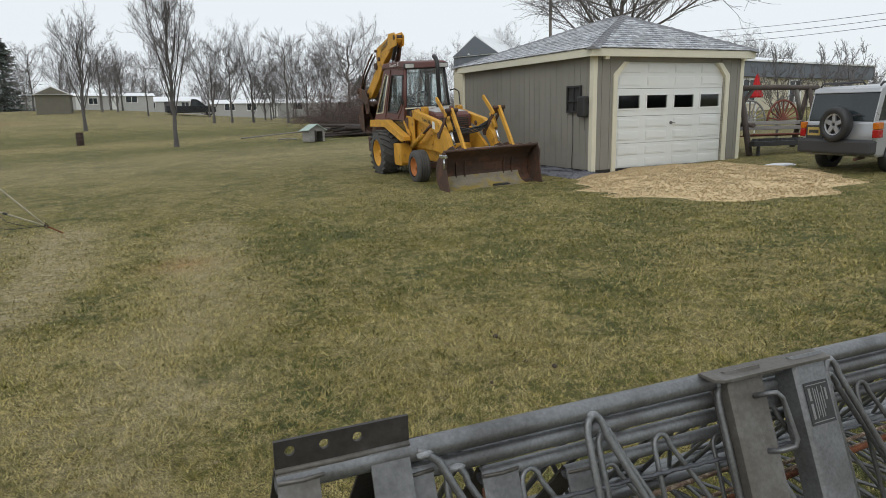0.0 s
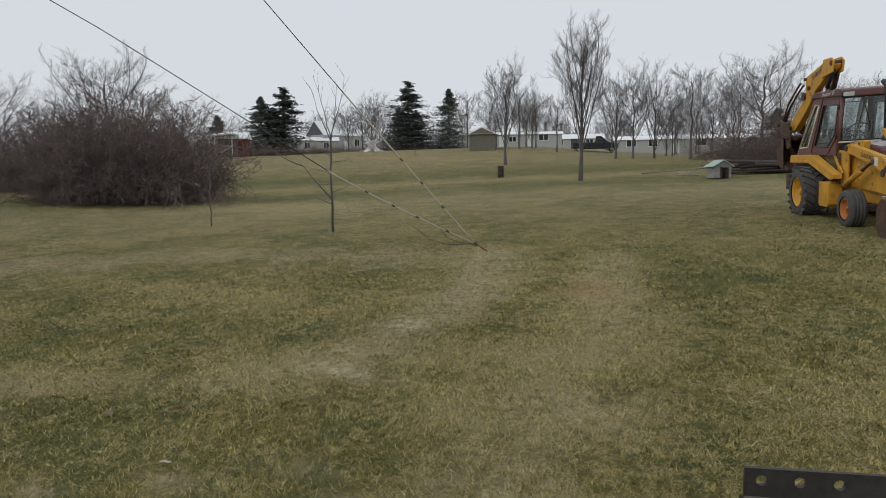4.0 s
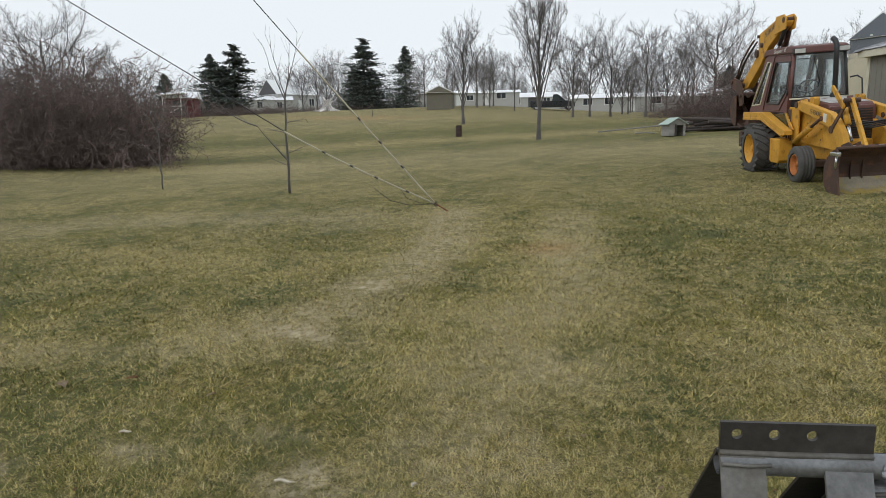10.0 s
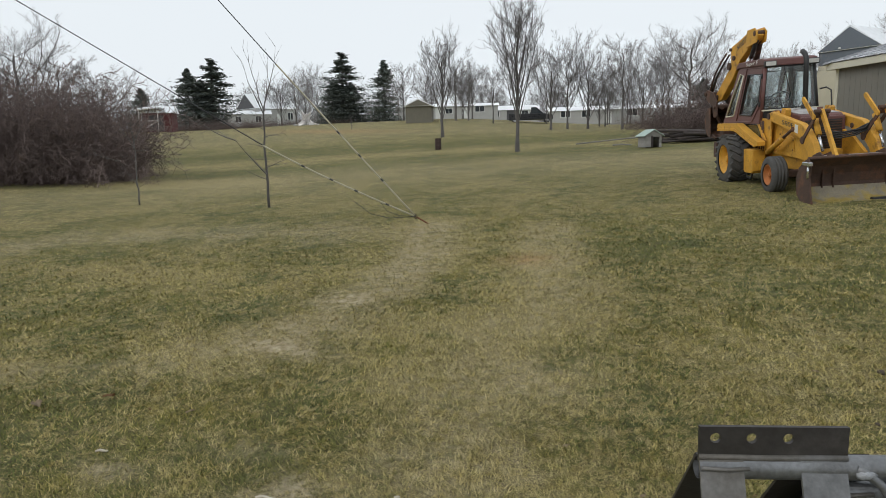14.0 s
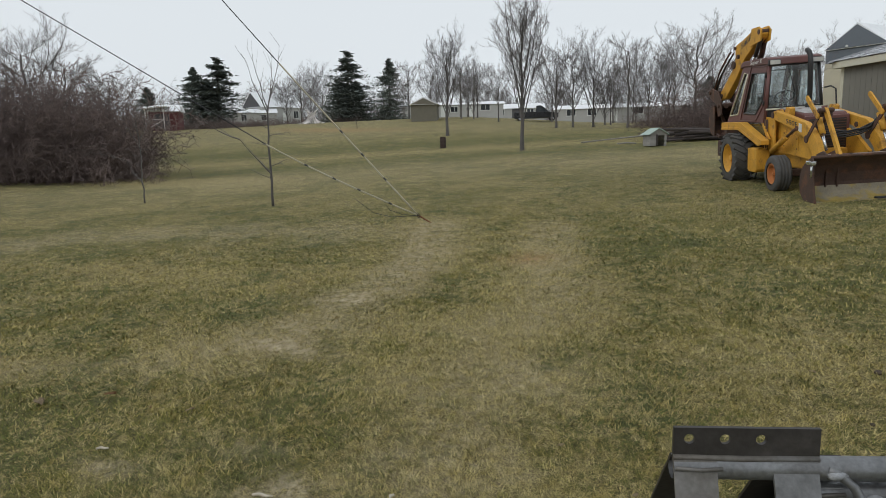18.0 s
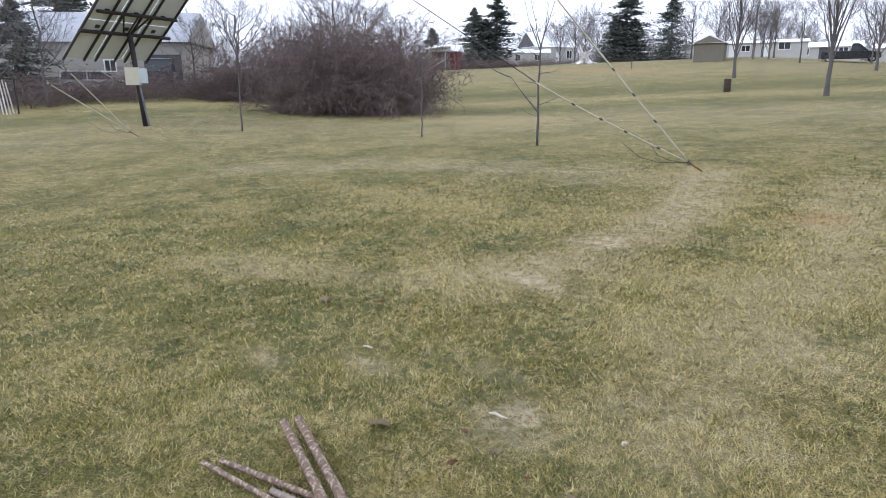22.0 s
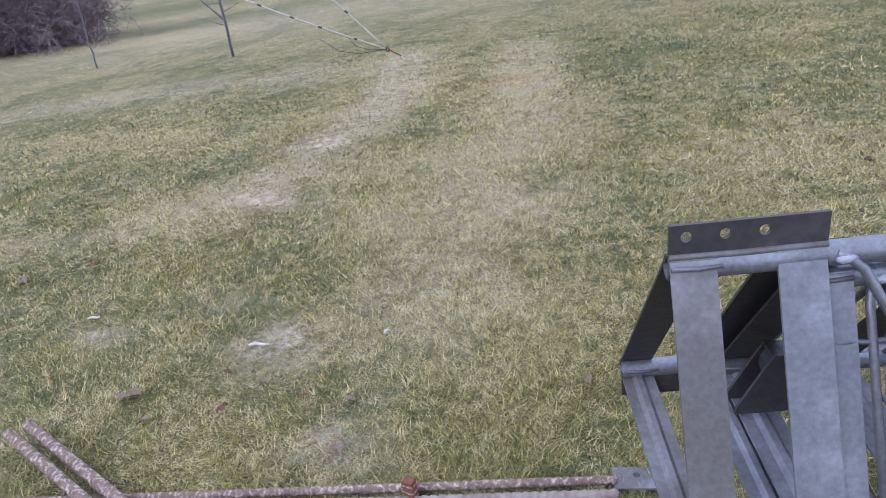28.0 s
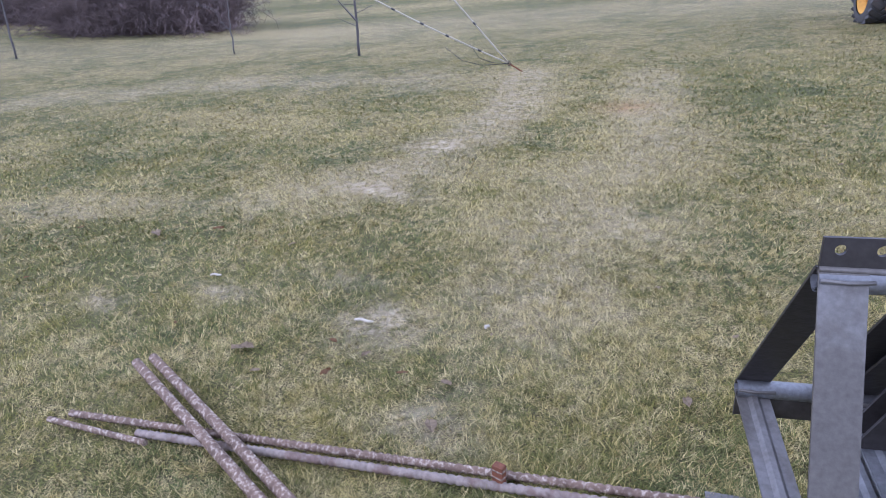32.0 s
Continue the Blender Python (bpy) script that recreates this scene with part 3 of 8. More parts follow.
# overhead door: four sections with pressed panels, the second with panes
door = new("garage_door")
door.parent = garage
door["label"] = "white panelled overhead door with four panes"
sec = DH / 4
for i in range(4):
    bm = bmesh.new()
    z0, z1 = 0.03 + sec * i, 0.03 + sec * (i + 1) - 0.006
    if i != 2:
        box(bm, DX0, DX1, 0.075, 0.115, z0, z1, 0.003)
    else:
        w = (DX1 - DX0) / 4
        box(bm, DX0, DX1, 0.075, 0.115, z0, z0 + 0.145, 0.003)
        box(bm, DX0, DX1, 0.075, 0.115, z1 - 0.125, z1, 0.003)
        for k in range(5):
            xm = DX0 + w * k
            box(bm, max(xm - 0.09, DX0), min(xm + 0.09, DX1), 0.076, 0.114, z0 + 0.126, z1 - 0.111)
    section = part("door_section", bm, M_WHITE, door)
    for k in range(4):
        xm = DX0 + (DX1 - DX0) / 4 * (k + 0.5)
        if i == 2:
            bm = bmesh.new()
            for q in ((xm - 0.30, xm + 0.30, z0 + 0.12, z0 + 0.15), (xm - 0.30, xm + 0.30, z1 - 0.13, z1 - 0.10), (xm - 0.30, xm - 0.27, z0 + 0.15, z1 - 0.13), (xm + 0.27, xm + 0.30, z0 + 0.15, z1 - 0.13)):
                box(bm, q[0], q[1], 0.058, 0.078, q[2], q[3], 0.003)
            part("pane_frame", bm, M_WHITE, section)
            bm = bmesh.new()
            box(bm, xm - 0.275, xm + 0.275, 0.088, 0.094, z0 + 0.14, z1 - 0.12)
            part("pane", bm, M_PANE, section)
        else:
            for zc in (z0 + sec * 0.27, z0 + sec * 0.73):
                bm = bmesh.new()
                box(bm, xm - 0.27, xm + 0.27, 0.066, 0.078, zc - 0.085, zc + 0.085, 0.005)
                box(bm, xm - 0.25, xm + 0.25, 0.061, 0.067, zc - 0.06, zc + 0.06, 0.003)
                part("raised_panel", bm, M_WHITE, section)
bm = bmesh.new()
cyl(bm, (2.08, 0.05, 0.95), (2.08, 0.075, 0.95), 0.03, n=16)
tube(bm, [(2.08, 0.045, 0.95), (2.12, 0.035, 0.955), (2.17, 0.035, 0.95)], 0.008, 6)
part("lock_handle", bm, M_GALV, door, "metal lock handle")
bm = bmesh.new()
box(bm, DX0 - 0.08, DX1 + 0.08, -0.05, 0.12, -0.06, 0.03, 0.004)
part("sill", bm, M_SILL, garage)
# door trim with cut corners
for pts in ([(DX0 - 0.10, 0.03), (DX0, 0.03), (DX0, 1.86), (DX0 + 0.27, DH), (DX0 + 0.14, DH), (DX0 - 0.10, 1.92)], [(DX1 + 0.10, 0.03), (DX1, 0.03), (DX1, 1.86), (DX1 - 0.27, DH), (DX1 - 0.14, DH), (DX1 + 0.10, 1.92)]):
    bm = bmesh.new()
    prism(bm, pts, "y", -0.022, 0.07, 0.003)
    part("door_trim", bm, M_CREAM, garage)
for x0, x1 in ((DX0 - 0.1, DX0 + 0.14), (DX1 - 0.14, DX1 + 0.1)):
    bm = bmesh.new()
    left = x0 < 1
    prism(bm, [(x0, 1.925), (x1, DH), (x1, GH), (x0, GH)] if left else [(x1, 1.925), (x0, DH), (x0, GH), (x1, GH)], "y", -0.001, 0.016)
    part("gusset_board", bm, M_SIDING, garage)
# vent box, electric box, hanging cable, soffit lights
bm = bmesh.new()
for q in ((0.34, 0.38, 1.20, 1.73), (0.76, 0.80, 1.20, 1.73), (0.38, 0.76, 1.69, 1.73), (0.38, 0.76, 1.20, 1.24), (0.38, 0.76, 1.42, 1.44), (0.56, 0.575, 1.24, 1.69)):
    box(bm, -0.05, 0.0, q[0], q[1], q[2], q[3], 0.003)
vent = part("vent_frame", bm, M_BLACK, garage, "black framed vent in the side wall")
# dark sheet on the uncut wall paints the unlit inside of the vent
bm = bmesh.new()
box(bm, -0.015, -0.002, 0.38, 0.76, 1.24, 1.69)
part("vent_dark_sheet", bm, M_INSIDE, vent)
bm = bmesh.new()
box(bm, -0.14, -0.002, 0.11, 0.33, 1.12, 1.52, 0.03)
part("meter_box", bm, M_BLACK, garage, "rounded black box on the wall")
bm = bmesh.new()
tube(bm, [(-0.02, 0.62, 1.20), (-0.02, 0.62, 0.8), (-0.022, 0.60, 0.45), (-0.02, 0.63, 0.12), (-0.02, 0.56, 0.04)], 0.006, 6)
part("cable", bm, M_BLACK, garage)
bm = bmesh.new()
tube(bm, [(-0.02, 0.22, 1.12), (-0.02, 0.21, 0.9), (-0.02, 0.20, 0.85)], 0.005, 6)
part("cable", bm, M_BLACK, garage)
for x in (0.22, GW - 0.10):
    bm = bmesh.new()
    box(bm, x - 0.05, x + 0.05, -0.14, -0.06, GH - 0.07, GH, 0.012)
    part("soffit_light", bm, M_CREAM, garage, "small soffit light")
# snow at the ridge
# floor and things dimly seen through the panes
bm = bmesh.new()
box(bm, 0.11, GW - 0.11, 0.13, GL - 0.11, 0.0, 0.075)
part("garage_floor", bm, M_SILL, garage)

# wood chips before the door, gravel beside the wall
M_CHIP = material("fresh_wood_chips", (0.66, 0.51, 0.30), 0.95, var=0.2, scale=25, bump=0.5, bump_scale=90, second=(0.54, 0.40, 0.22), second_amt=0.3, second_scale=6.0, random_amt=0.0)
M_GRAVEL = material("blue_grey_gravel", (0.17, 0.175, 0.20), 0.9, var=0.4, scale=30, bump=0.6, bump_scale=60)


def spread(name, inside, x0, x1, y0, y1, step, lift, mat, piece, n_piece, seed, label, cat):
    """A thin heap on the ground with loose pieces on it."""
    xs, ys = np.arange(x0, x1, step), np.arange(y0, y1, step)
    X, Y = np.meshgrid(xs, ys, indexing="ij")
    H = inside(X, Y)
    Z = ground_z(X, Y) + lift * H - 0.03 + 0.02 * np.sin(X * 7) * np.sin(Y * 9) * H
    v = np.stack([X, Y, Z], -1).reshape(-1, 3)
    i, j = np.meshgrid(np.arange(len(xs) - 1), np.arange(len(ys) - 1), indexing="ij")
    n = len(ys)
    f = np.stack([i * n + j, (i + 1) * n + j, (i + 1) * n + j + 1, i * n + j + 1], -1).reshape(-1, 4)
    keep = (H.reshape(-1)[f] > 0.02).any(1)
    bed = tagged(arrays_ob(name, v, f[keep], mat, smooth_shade=True), label, cat, kind="stuff")
    g = np.random.default_rng(seed)
    px, py = g.uniform(x0, x1, n_piece * 4), g.uniform(y0, y1, n_piece * 4)
    h = inside(px, py)
    ok = g.uniform(0, 1, len(px)) < np.minimum(h * 3, 1)
    px, py, h = px[ok][:n_piece], py[ok][:n_piece], h[ok][:n_piece]
    c = np.stack([px, py, ground_z(px, py) + lift * h - 0.022 + 0.02 * np.sin(px * 7) * np.sin(py * 9) * h], 1)
    tet = g.normal(0, 1, (len(c), 4, 3)) * np.array(piece)
    q = (c[:, None] + tet).reshape(-1, 3)
    k = np.arange(len(c))[:, None, None] * 4
    t = (k + np.array([[0, 1, 2], [0, 3, 1], [1, 3, 2], [0, 2, 3]])[None]).reshape(-1, 3)
    ob = arrays_ob(name + "_pieces", q, t, mat, bed)
    ob["kind"] = "stuff"


def chips_in(x, y):
    """A round apron before the door, out over the lawn."""
    u, v = (x - 2.67) * 0.888 + (y - 13.11) * 0.46, -(x - 2.67) * 0.46 + (y - 13.11) * 0.888
    a = np.hypot(x - 4.4, y - 11.8) / 2.42
    a = a + 0.05 * np.sin(u * 5) + 0.04 * np.sin(v * 7 + u * 3)
    return np.clip((1 - a) * 2.2, 0, 1) * (v < 0.0)


def gravel_in(x, y):
    u, v = (x - 2.67) * 0.888 + (y - 13.11) * 0.46, -(x - 2.67) * 0.46 + (y - 13.11) * 0.888
    return np.clip((1 - np.abs(u + 0.18) / 0.42) * 2, 0, 1) * np.clip((v + 0.35) * 4, 0, 1) * np.clip((GL - v) * 4, 0, 1)


spread("wood_chips", chips_in, 0.5, 8.5, 8.5, 16.5, 0.06, 0.16, M_CHIP, (0.016, 0.016, 0.007), 16000, 4, "pale fresh wood chips spread before the garage door", "wood chips")
spread("gravel", gravel_in, -1.5, 4.5, 12.5, 20.5, 0.06, 0.10, M_GRAVEL, (0.018, 0.018, 0.012), 5000, 6, "blue-grey gravel strip beside the garage wall", "gravel")

# ---------------------------------------------------------------- backhoe loader
# x forward, y to the machine's left, z up; the origin is on the ground under the rear axle
B = pose(-1.00, 15.80, 0.751, 2.6, 2.0, -64.5)
hoe = thing("backhoe_loader", B, "old yellow backhoe loader with maroon cab and rusty bucket", "backhoe")
# the pale film puts the sky's reflection into the pane colour
M_CABGLASS = sheen_glass("cab_glass", (0.90, 0.97, 0.97), (0.42, 0.47, 0.47), 0.10)
M_HOODTOP = material("frosted_hood_top", (0.42, 0.41, 0.40), 0.8, var=0.3, scale=6, bump=0.2, second=(0.16, 0.09, 0.07), second_amt=0.8, second_scale=4)
M_BARE = material("scraped_steel", (0.30, 0.27, 0.25), 0.6, 0.3, var=0.3, scale=6, bump=0.2, second=(0.15, 0.09, 0.06), second_amt=0.7, second_scale=5)
M_LAMP = material("lamp_lens", (0.5, 0.5, 0.47), 0.25, var=0.1, bump=0)
M_CHROME = material("chrome_rod", (0.6, 0.61, 0.62), 0.2, 0.9, var=0.05, bump=0)
M_RIMRUST = material("orange_rim", (0.42, 0.15, 0.04), 0.7, var=0.3, scale=10, bump=0.2)
M_SCRAPE = material("scraped_bucket_floor", (0.26, 0.23, 0.17), 0.8, var=0.3, scale=7, bump=0.2, second=(0.34, 0.25, 0.05), second_amt=0.85, second_scale=2.2, second_at=0.47)
M_GREENPANE = glass("green_pane", (0.25, 0.33, 0.27), 0.05)
M_PRINT = material("white_print", (0.7, 0.7, 0.68), 0.6, var=0.05, bump=0)


def wheel(x, y, r, w, rim_r, lugs, rim_mat, name):
    """A tyre with lugs on a dished rim, as a part with its own pieces."""
    out = -1 if y < 0 else 1
    bm = bmesh.new()
    n = 40
    prof = [(-0.5, 0.62), (-0.5, 0.85), (-0.44, 0.95), (-0.3, 0.985), (0.3, 0.985), (0.44, 0.95), (0.5, 0.85), (0.5, 0.62)]
    rings = [[bm.verts.new((x + r * q * math.cos(2 * math.pi * k / n), y + w * p, r + r * q * math.sin(2 * math.pi * k / n))) for p, q in prof] for k in range(n)]
    for k in range(n):
        for i in range(len(prof) - 1):
            bm.faces.new((rings[k][i], rings[k][i + 1], rings[(k + 1) % n][i + 1], rings[(k + 1) % n][i])).smooth = True
    bmesh.ops.recalc_face_normals(bm, faces=bm.faces)
    whl = new(name)
    whl.parent = hoe
    part("tyre", bm, M_TYRE, whl)
    if lugs:
        bm = bmesh.new()
        for k in range(lugs):
            for s in (-1, 1):
                a = 2 * math.pi * (k + (0.25 if s > 0 else -0.25)) / lugs
                m = Matrix.Translation((x, y, r)) @ Matrix.Rotation(a, 4, "Y") @ Matrix.Translation((0, s * w * 0.26, r * 0.985)) @ Matrix.Rotation(s * radians(35), 4, "Z")
                box(bm, -0.035, 0.035, -w * 0.28, w * 0.28, -0.03, 0.028, m=m)
        part("tread", bm, M_TYRE, whl)["kind"] = "stuff"
    else:
        for p in (-0.3, -0.1, 0.1, 0.3):
            bm = bmesh.new()
            ro = [[bm.verts.new((x + q * math.cos(2 * math.pi * k / n), y + w * (p + d), r + q * math.sin(2 * math.pi * k / n))) for d, q in ((-0.07, r * 0.98), (-0.06, r * 1.005), (0.06, r * 1.005), (0.07, r * 0.98))] for k in range(n)]
            for k in range(n):
                for i in range(3):
                    bm.faces.new((ro[k][i], ro[k][i + 1], ro[(k + 1) % n][i + 1], ro[(k + 1) % n][i])).smooth = True
            part("tread_rib", bm, M_TYRE, whl)
    bm = bmesh.new()
    dish = [(0.42, rim_r * 1.02), (0.46, rim_r * 1.0), (0.46, rim_r * 0.92), (0.2, rim_r * 0.86), (0.12, rim_r * 0.6), (0.2, rim_r * 0.5), (0.2, 0.001)]
    ro = [[bm.verts.new((x + q * math.cos(2 * math.pi * k / n), y + out * w * p, r + q * math.sin(2 * math.pi * k / n))) for p, q in dish] for k in range(n)]
    for k in range(n):
        for i in range(len(dish) - 1):
            bm.faces.new((ro[k][i], ro[k][i + 1], ro[(k + 1) % n][i + 1], ro[(k + 1) % n][i])).smooth = True
    bmesh.ops.recalc_face_normals(bm, faces=bm.faces)
    part("rim", bm, rim_mat, whl)
    bm = bmesh.new()
    cyl(bm, (x, y + out * w * 0.1, r), (x, y + out * w * 0.36, r), rim_r * 0.26, rim_r * 0.2, 16)
    part("hub", bm, rim_mat, whl)
    for k in range(8 if r > 0.5 else 6):
        a = 2 * math.pi * k / (8 if r > 0.5 else 6)
        bm = bmesh.new()
        px, pz = x + rim_r * 0.42 * math.cos(a), r + rim_r * 0.42 * math.sin(a)
        cyl(bm, (px, y + out * w * 0.18, pz), (px, y + out * w * 0.24, pz), 0.014, n=6)
        part("wheel_nut", bm, rim_mat, whl)
    return whl


for s in (-1, 1):
    wheel(0, s * 0.74, 0.505, 0.42, 0.31, 20, M_YELLOW, "rear_wheel")
    wheel(2.14, s * 0.74, 0.335, 0.27, 0.19, 0, M_RIMRUST, "front_wheel")
bm = bmesh.new()
cyl(bm, (0, -0.6, 0.505), (0, 0.6, 0.505), 0.14, n=14)
box(bm, -0.3, 0.35, -0.3, 0.3, 0.34, 0.80, 0.03)
part("rear_axle", bm, M_RUST, hoe)
bm = bmesh.new()
box(bm, 2.07, 2.21, -0.62, 0.62, 0.27, 0.40, 0.02)
part("front_axle", bm, M_RUST, hoe)
bm = bmesh.new()
box(bm, 0.2, 2.45, -0.32, 0.32, 0.38, 0.76, 0.03)
part("main_frame", bm, M_YELLOW, hoe)


def plate(name, pts, y0, y1, mat, parent=None, label="", bevel=0.006):
    """A flat plate with the outline pts in the machine's x-z plane, from y0 to y1."""
    bm = bmesh.new()
    prism(bm, pts, "y", min(y0, y1), max(y0, y1), bevel)
    return part(name, bm, mat, parent or hoe, label)


def rod(name, a, b, r, mat, parent=None, label="", n=12):
    bm = bmesh.new()
    cyl(bm, a, b, r, n=n)
    for f in bm.faces:
        f.smooth = len(f.verts) == 4
    return part(name, bm, mat, parent or hoe, label)


def link(name, a, b, y, w, t, mat, parent=None, label=""):
    """A straight bar with rounded ends between two pins a and b in the x-z plane, w wide and t thick."""
    u = Vector((b[0] - a[0], b[1] - a[1])).normalized()
    v = Vector((-u.y, u.x))
    pts = []
    for c, d in ((Vector(b), 1), (Vector(a), -1)):
        for k in range(7):
            q = math.pi * k / 6 - math.pi / 2
            pts.append(tuple(c + d * (u * math.cos(q) + v * math.sin(q)) * w / 2))
    return plate(name, pts, y - t / 2, y + t / 2, mat, parent, label, 0.004)


for s in (-1, 1):
    plate("side_panel", [(1.32, 0.66), (2.35, 0.62), (2.95, 0.56), (3.02, 0.72), (2.60, 0.98), (2.05, 1.16), (1.30, 1.30)], s * 0.36, s * 0.42, M_YELLOW)
    plate("cowl_panel", [(0.93, 0.76), (1.40, 0.74), (1.42, 1.33), (0.93, 1.34)], s * 0.50, s * 0.53, M_YELLOW)
    plate("step_tank", [(0.60, 0.30), (0.66, 0.26), (1.02, 0.26), (1.08, 0.32), (1.08, 0.74), (0.60, 0.74)], s * 0.48, s * 0.74, M_YELLOW, bevel=0.02)
    # fender over the rear wheel with its slanted front strip, and the dark pane between it and the cab
    fender = plate("fender", [(-1.02, 1.24), (0.12, 1.25), (1.30, 0.90), (1.30, 0.82), (1.16, 0.82), (0.05, 1.14), (-0.98, 1.12), (-1.05, 1.16)], s * 0.58, s * 0.74, M_YELLOW)
    plate("fender_edge", [(-1.03, 1.13), (0.06, 1.15), (1.17, 0.83), (1.17, 0.79), (0.05, 1.09), (-1.03, 1.08)], s * 0.70, s * 0.75, M_YELLOW, fender)
    plate("lower_pane", [(0.20, 1.215), (0.86, 1.225), (1.12, 0.955), (1.06, 0.955)], s * 0.555, s * 0.57, M_GREENPANE, label="dark green lower pane")
    plate("pane_post", [(0.86, 1.235), (0.93, 1.235), (1.30, 0.92), (1.16, 0.92)], s * 0.55, s * 0.58, M_YELLOW)
    bm = bmesh.new()
    tube(bm, [(0.68, s * 0.68, 0.27), (0.69, s * 0.70, 0.17), (0.92, s * 0.70, 0.16), (0.95, s * 0.68, 0.27)], 0.017, 8)
    part("foot_step", bm, M_BLACK, hoe)
    for k, x in enumerate((0.98, 1.05, 1.11)):
        bm = bmesh.new()
        tube(bm, [(x, s * 0.55, 1.30), (x + 0.02, s * 0.565, 1.0), (x - 0.02 + 0.03 * k, s * 0.56, 0.70)], 0.012, 6)
        part("hose", bm, M_RUST, hoe)

# hood with a frosted top, grille, exhaust
plate("hood", [(0.92, 1.16), (0.92, 1.47), (1.1, 1.49), (2.16, 1.39), (2.22, 1.35), (2.22, 1.12)], -0.34, 0.40, M_BROWN, label="faded maroon engine hood", bevel=0.02)
plate("hood_top", [(1.02, 1.487), (1.1, 1.494), (2.14, 1.396), (2.14, 1.402), (1.1, 1.502), (1.02, 1.495)], -0.30, 0.36, M_HOODTOP, label="thin frost on the hood top", bevel=0)
bm = bmesh.new()
box(bm, 2.18, 2.28, -0.35, 0.41, 0.66, 1.34, 0.02)
grille = part("grille_frame", bm, M_BROWN, hoe)
# a black sheet paints the dark of the hollow behind the slats
bm = bmesh.new()
box(bm, 2.279, 2.284, -0.29, 0.35, 0.72, 1.28)
part("grille_dark_sheet", bm, M_BLACK, grille)
for k in range(12):
    bm = bmesh.new()
    box(bm, 2.283, 2.298, -0.29, 0.35, 0.735 + 0.046 * k, 0.752 + 0.046 * k, 0.003)
    part("grille_slat", bm, M_RUST, grille)
bm = bmesh.new()
cyl(bm, (1.26, 0.16, 1.44), (1.26, 0.16, 1.56), 0.085, 0.07, 14)
tube(bm, [(1.26, 0.16, 1.54), (1.25, 0.16, 2.36), (1.24, 0.16, 2.44), (1.20, 0.15, 2.52), (1.12, 0.14, 2.57)], 0.047, 12)
part("exhaust_pipe", bm, M_BLACK, hoe, "black exhaust stack")
rod("air_intake", (1.60, 0.28, 1.42), (1.60, 0.28, 1.50), 0.05, M_BROWN)

# cab: pressed side frames with panes let in, one-piece windscreen, roof
cab = new("cab")
cab.parent = hoe
cab["label"] = "maroon cab with sky sheen put into its panes"
WB, WT, ZS, ZT = 0.565, 0.47, 1.24, 2.42


def cab_at(x, z, s, inset=0.0):
    return Vector((x, s * (WB + (WT - WB) * (z - ZS) / (ZT - ZS) - inset), z))


def cab_sheet(name, outer, holes, s, thick, mat, parent, inset=0.0, label=""):
    """A sheet in the cab's leaning side plane, with openings cut through it."""
    bm = bmesh.new()
    edges = []
    for ring in (outer, *holes):
        vs = [bm.verts.new(cab_at(x, z, s, inset)) for x, z in ring]
        edges += [bm.edges.new((vs[i], vs[(i + 1) % len(vs)])) for i in range(len(vs))]
    bmesh.ops.triangle_fill(bm, edges=edges, use_beauty=True, use_dissolve=False, normal=(0, s, 0))
    ret = bmesh.ops.extrude_face_region(bm, geom=bm.faces[:])
    bmesh.ops.translate(bm, vec=(0, -s * thick, 0), verts=[v for v in ret["geom"] if isinstance(v, bmesh.types.BMVert)])
    bmesh.ops.recalc_face_normals(bm, faces=bm.faces)
    return part(name, bm, mat, parent, label)


SIDE = [(-1.16, 1.24), (0.93, 1.24), (0.94, 1.50), (0.90, 2.42), (-0.44, 2.45), (-0.50, 2.36)]
DOORPANE = [(-0.16, 1.42), (0.50, 1.40), (0.80, 1.66), (0.80, 2.20), (0.10, 2.24)]
REARPANE = [(-1.00, 1.38), (-0.52, 1.40), (-0.16, 2.24), (-0.34, 2.27)]
for s in (-1, 1):
    cab_sheet("side_frame", SIDE, (DOORPANE, REARPANE), s, 0.05, M_BROWN, cab)
    for name, ring in (("door_pane", DOORPANE), ("rear_side_pane", REARPANE)):
        c = (sum(p[0] for p in ring) / len(ring), sum(p[1] for p in ring) / len(ring))
        pane = cab_sheet(name, [(c[0] + (x - c[0]) * 1.01, c[1] + (z - c[1]) * 1.01) for x, z in ring], (), s, 0.008, M_CABGLASS, cab, 0.02)
        bm = bmesh.new()
        pts = [cab_at(x, z, s, -0.002) for x, z in ring]
        tube(bm, pts + [pts[0]], 0.017, 6)
        part("pane_seal", bm, M_CREAM if name == "rear_side_pane" else M_BLACK, pane)
    # door edge and hinges
    bm = bmesh.new()
    pts = [cab_at(x, z, s, -0.008) for x, z in ((-0.32, 1.28), (0.56, 1.28), (0.87, 1.58), (0.86, 2.33), (0.02, 2.37), (-0.32, 1.28))]
    tube(bm, pts, 0.010, 5)
    part("door_edge", bm, M_BROWN, cab)
    for z in (1.62, 2.16):
        rod("door_hinge", cab_at(0.89, z - 0.05, s, -0.02), cab_at(0.89, z + 0.05, s, -0.02), 0.018, M_BLACK, cab, n=8)
    rod("front_post", cab_at(0.95, 1.30, s, 0.02), cab_at(0.91, 2.40, s, 0.02), 0.034, M_BLACK if s > 0 else M_BROWN, cab, n=8)
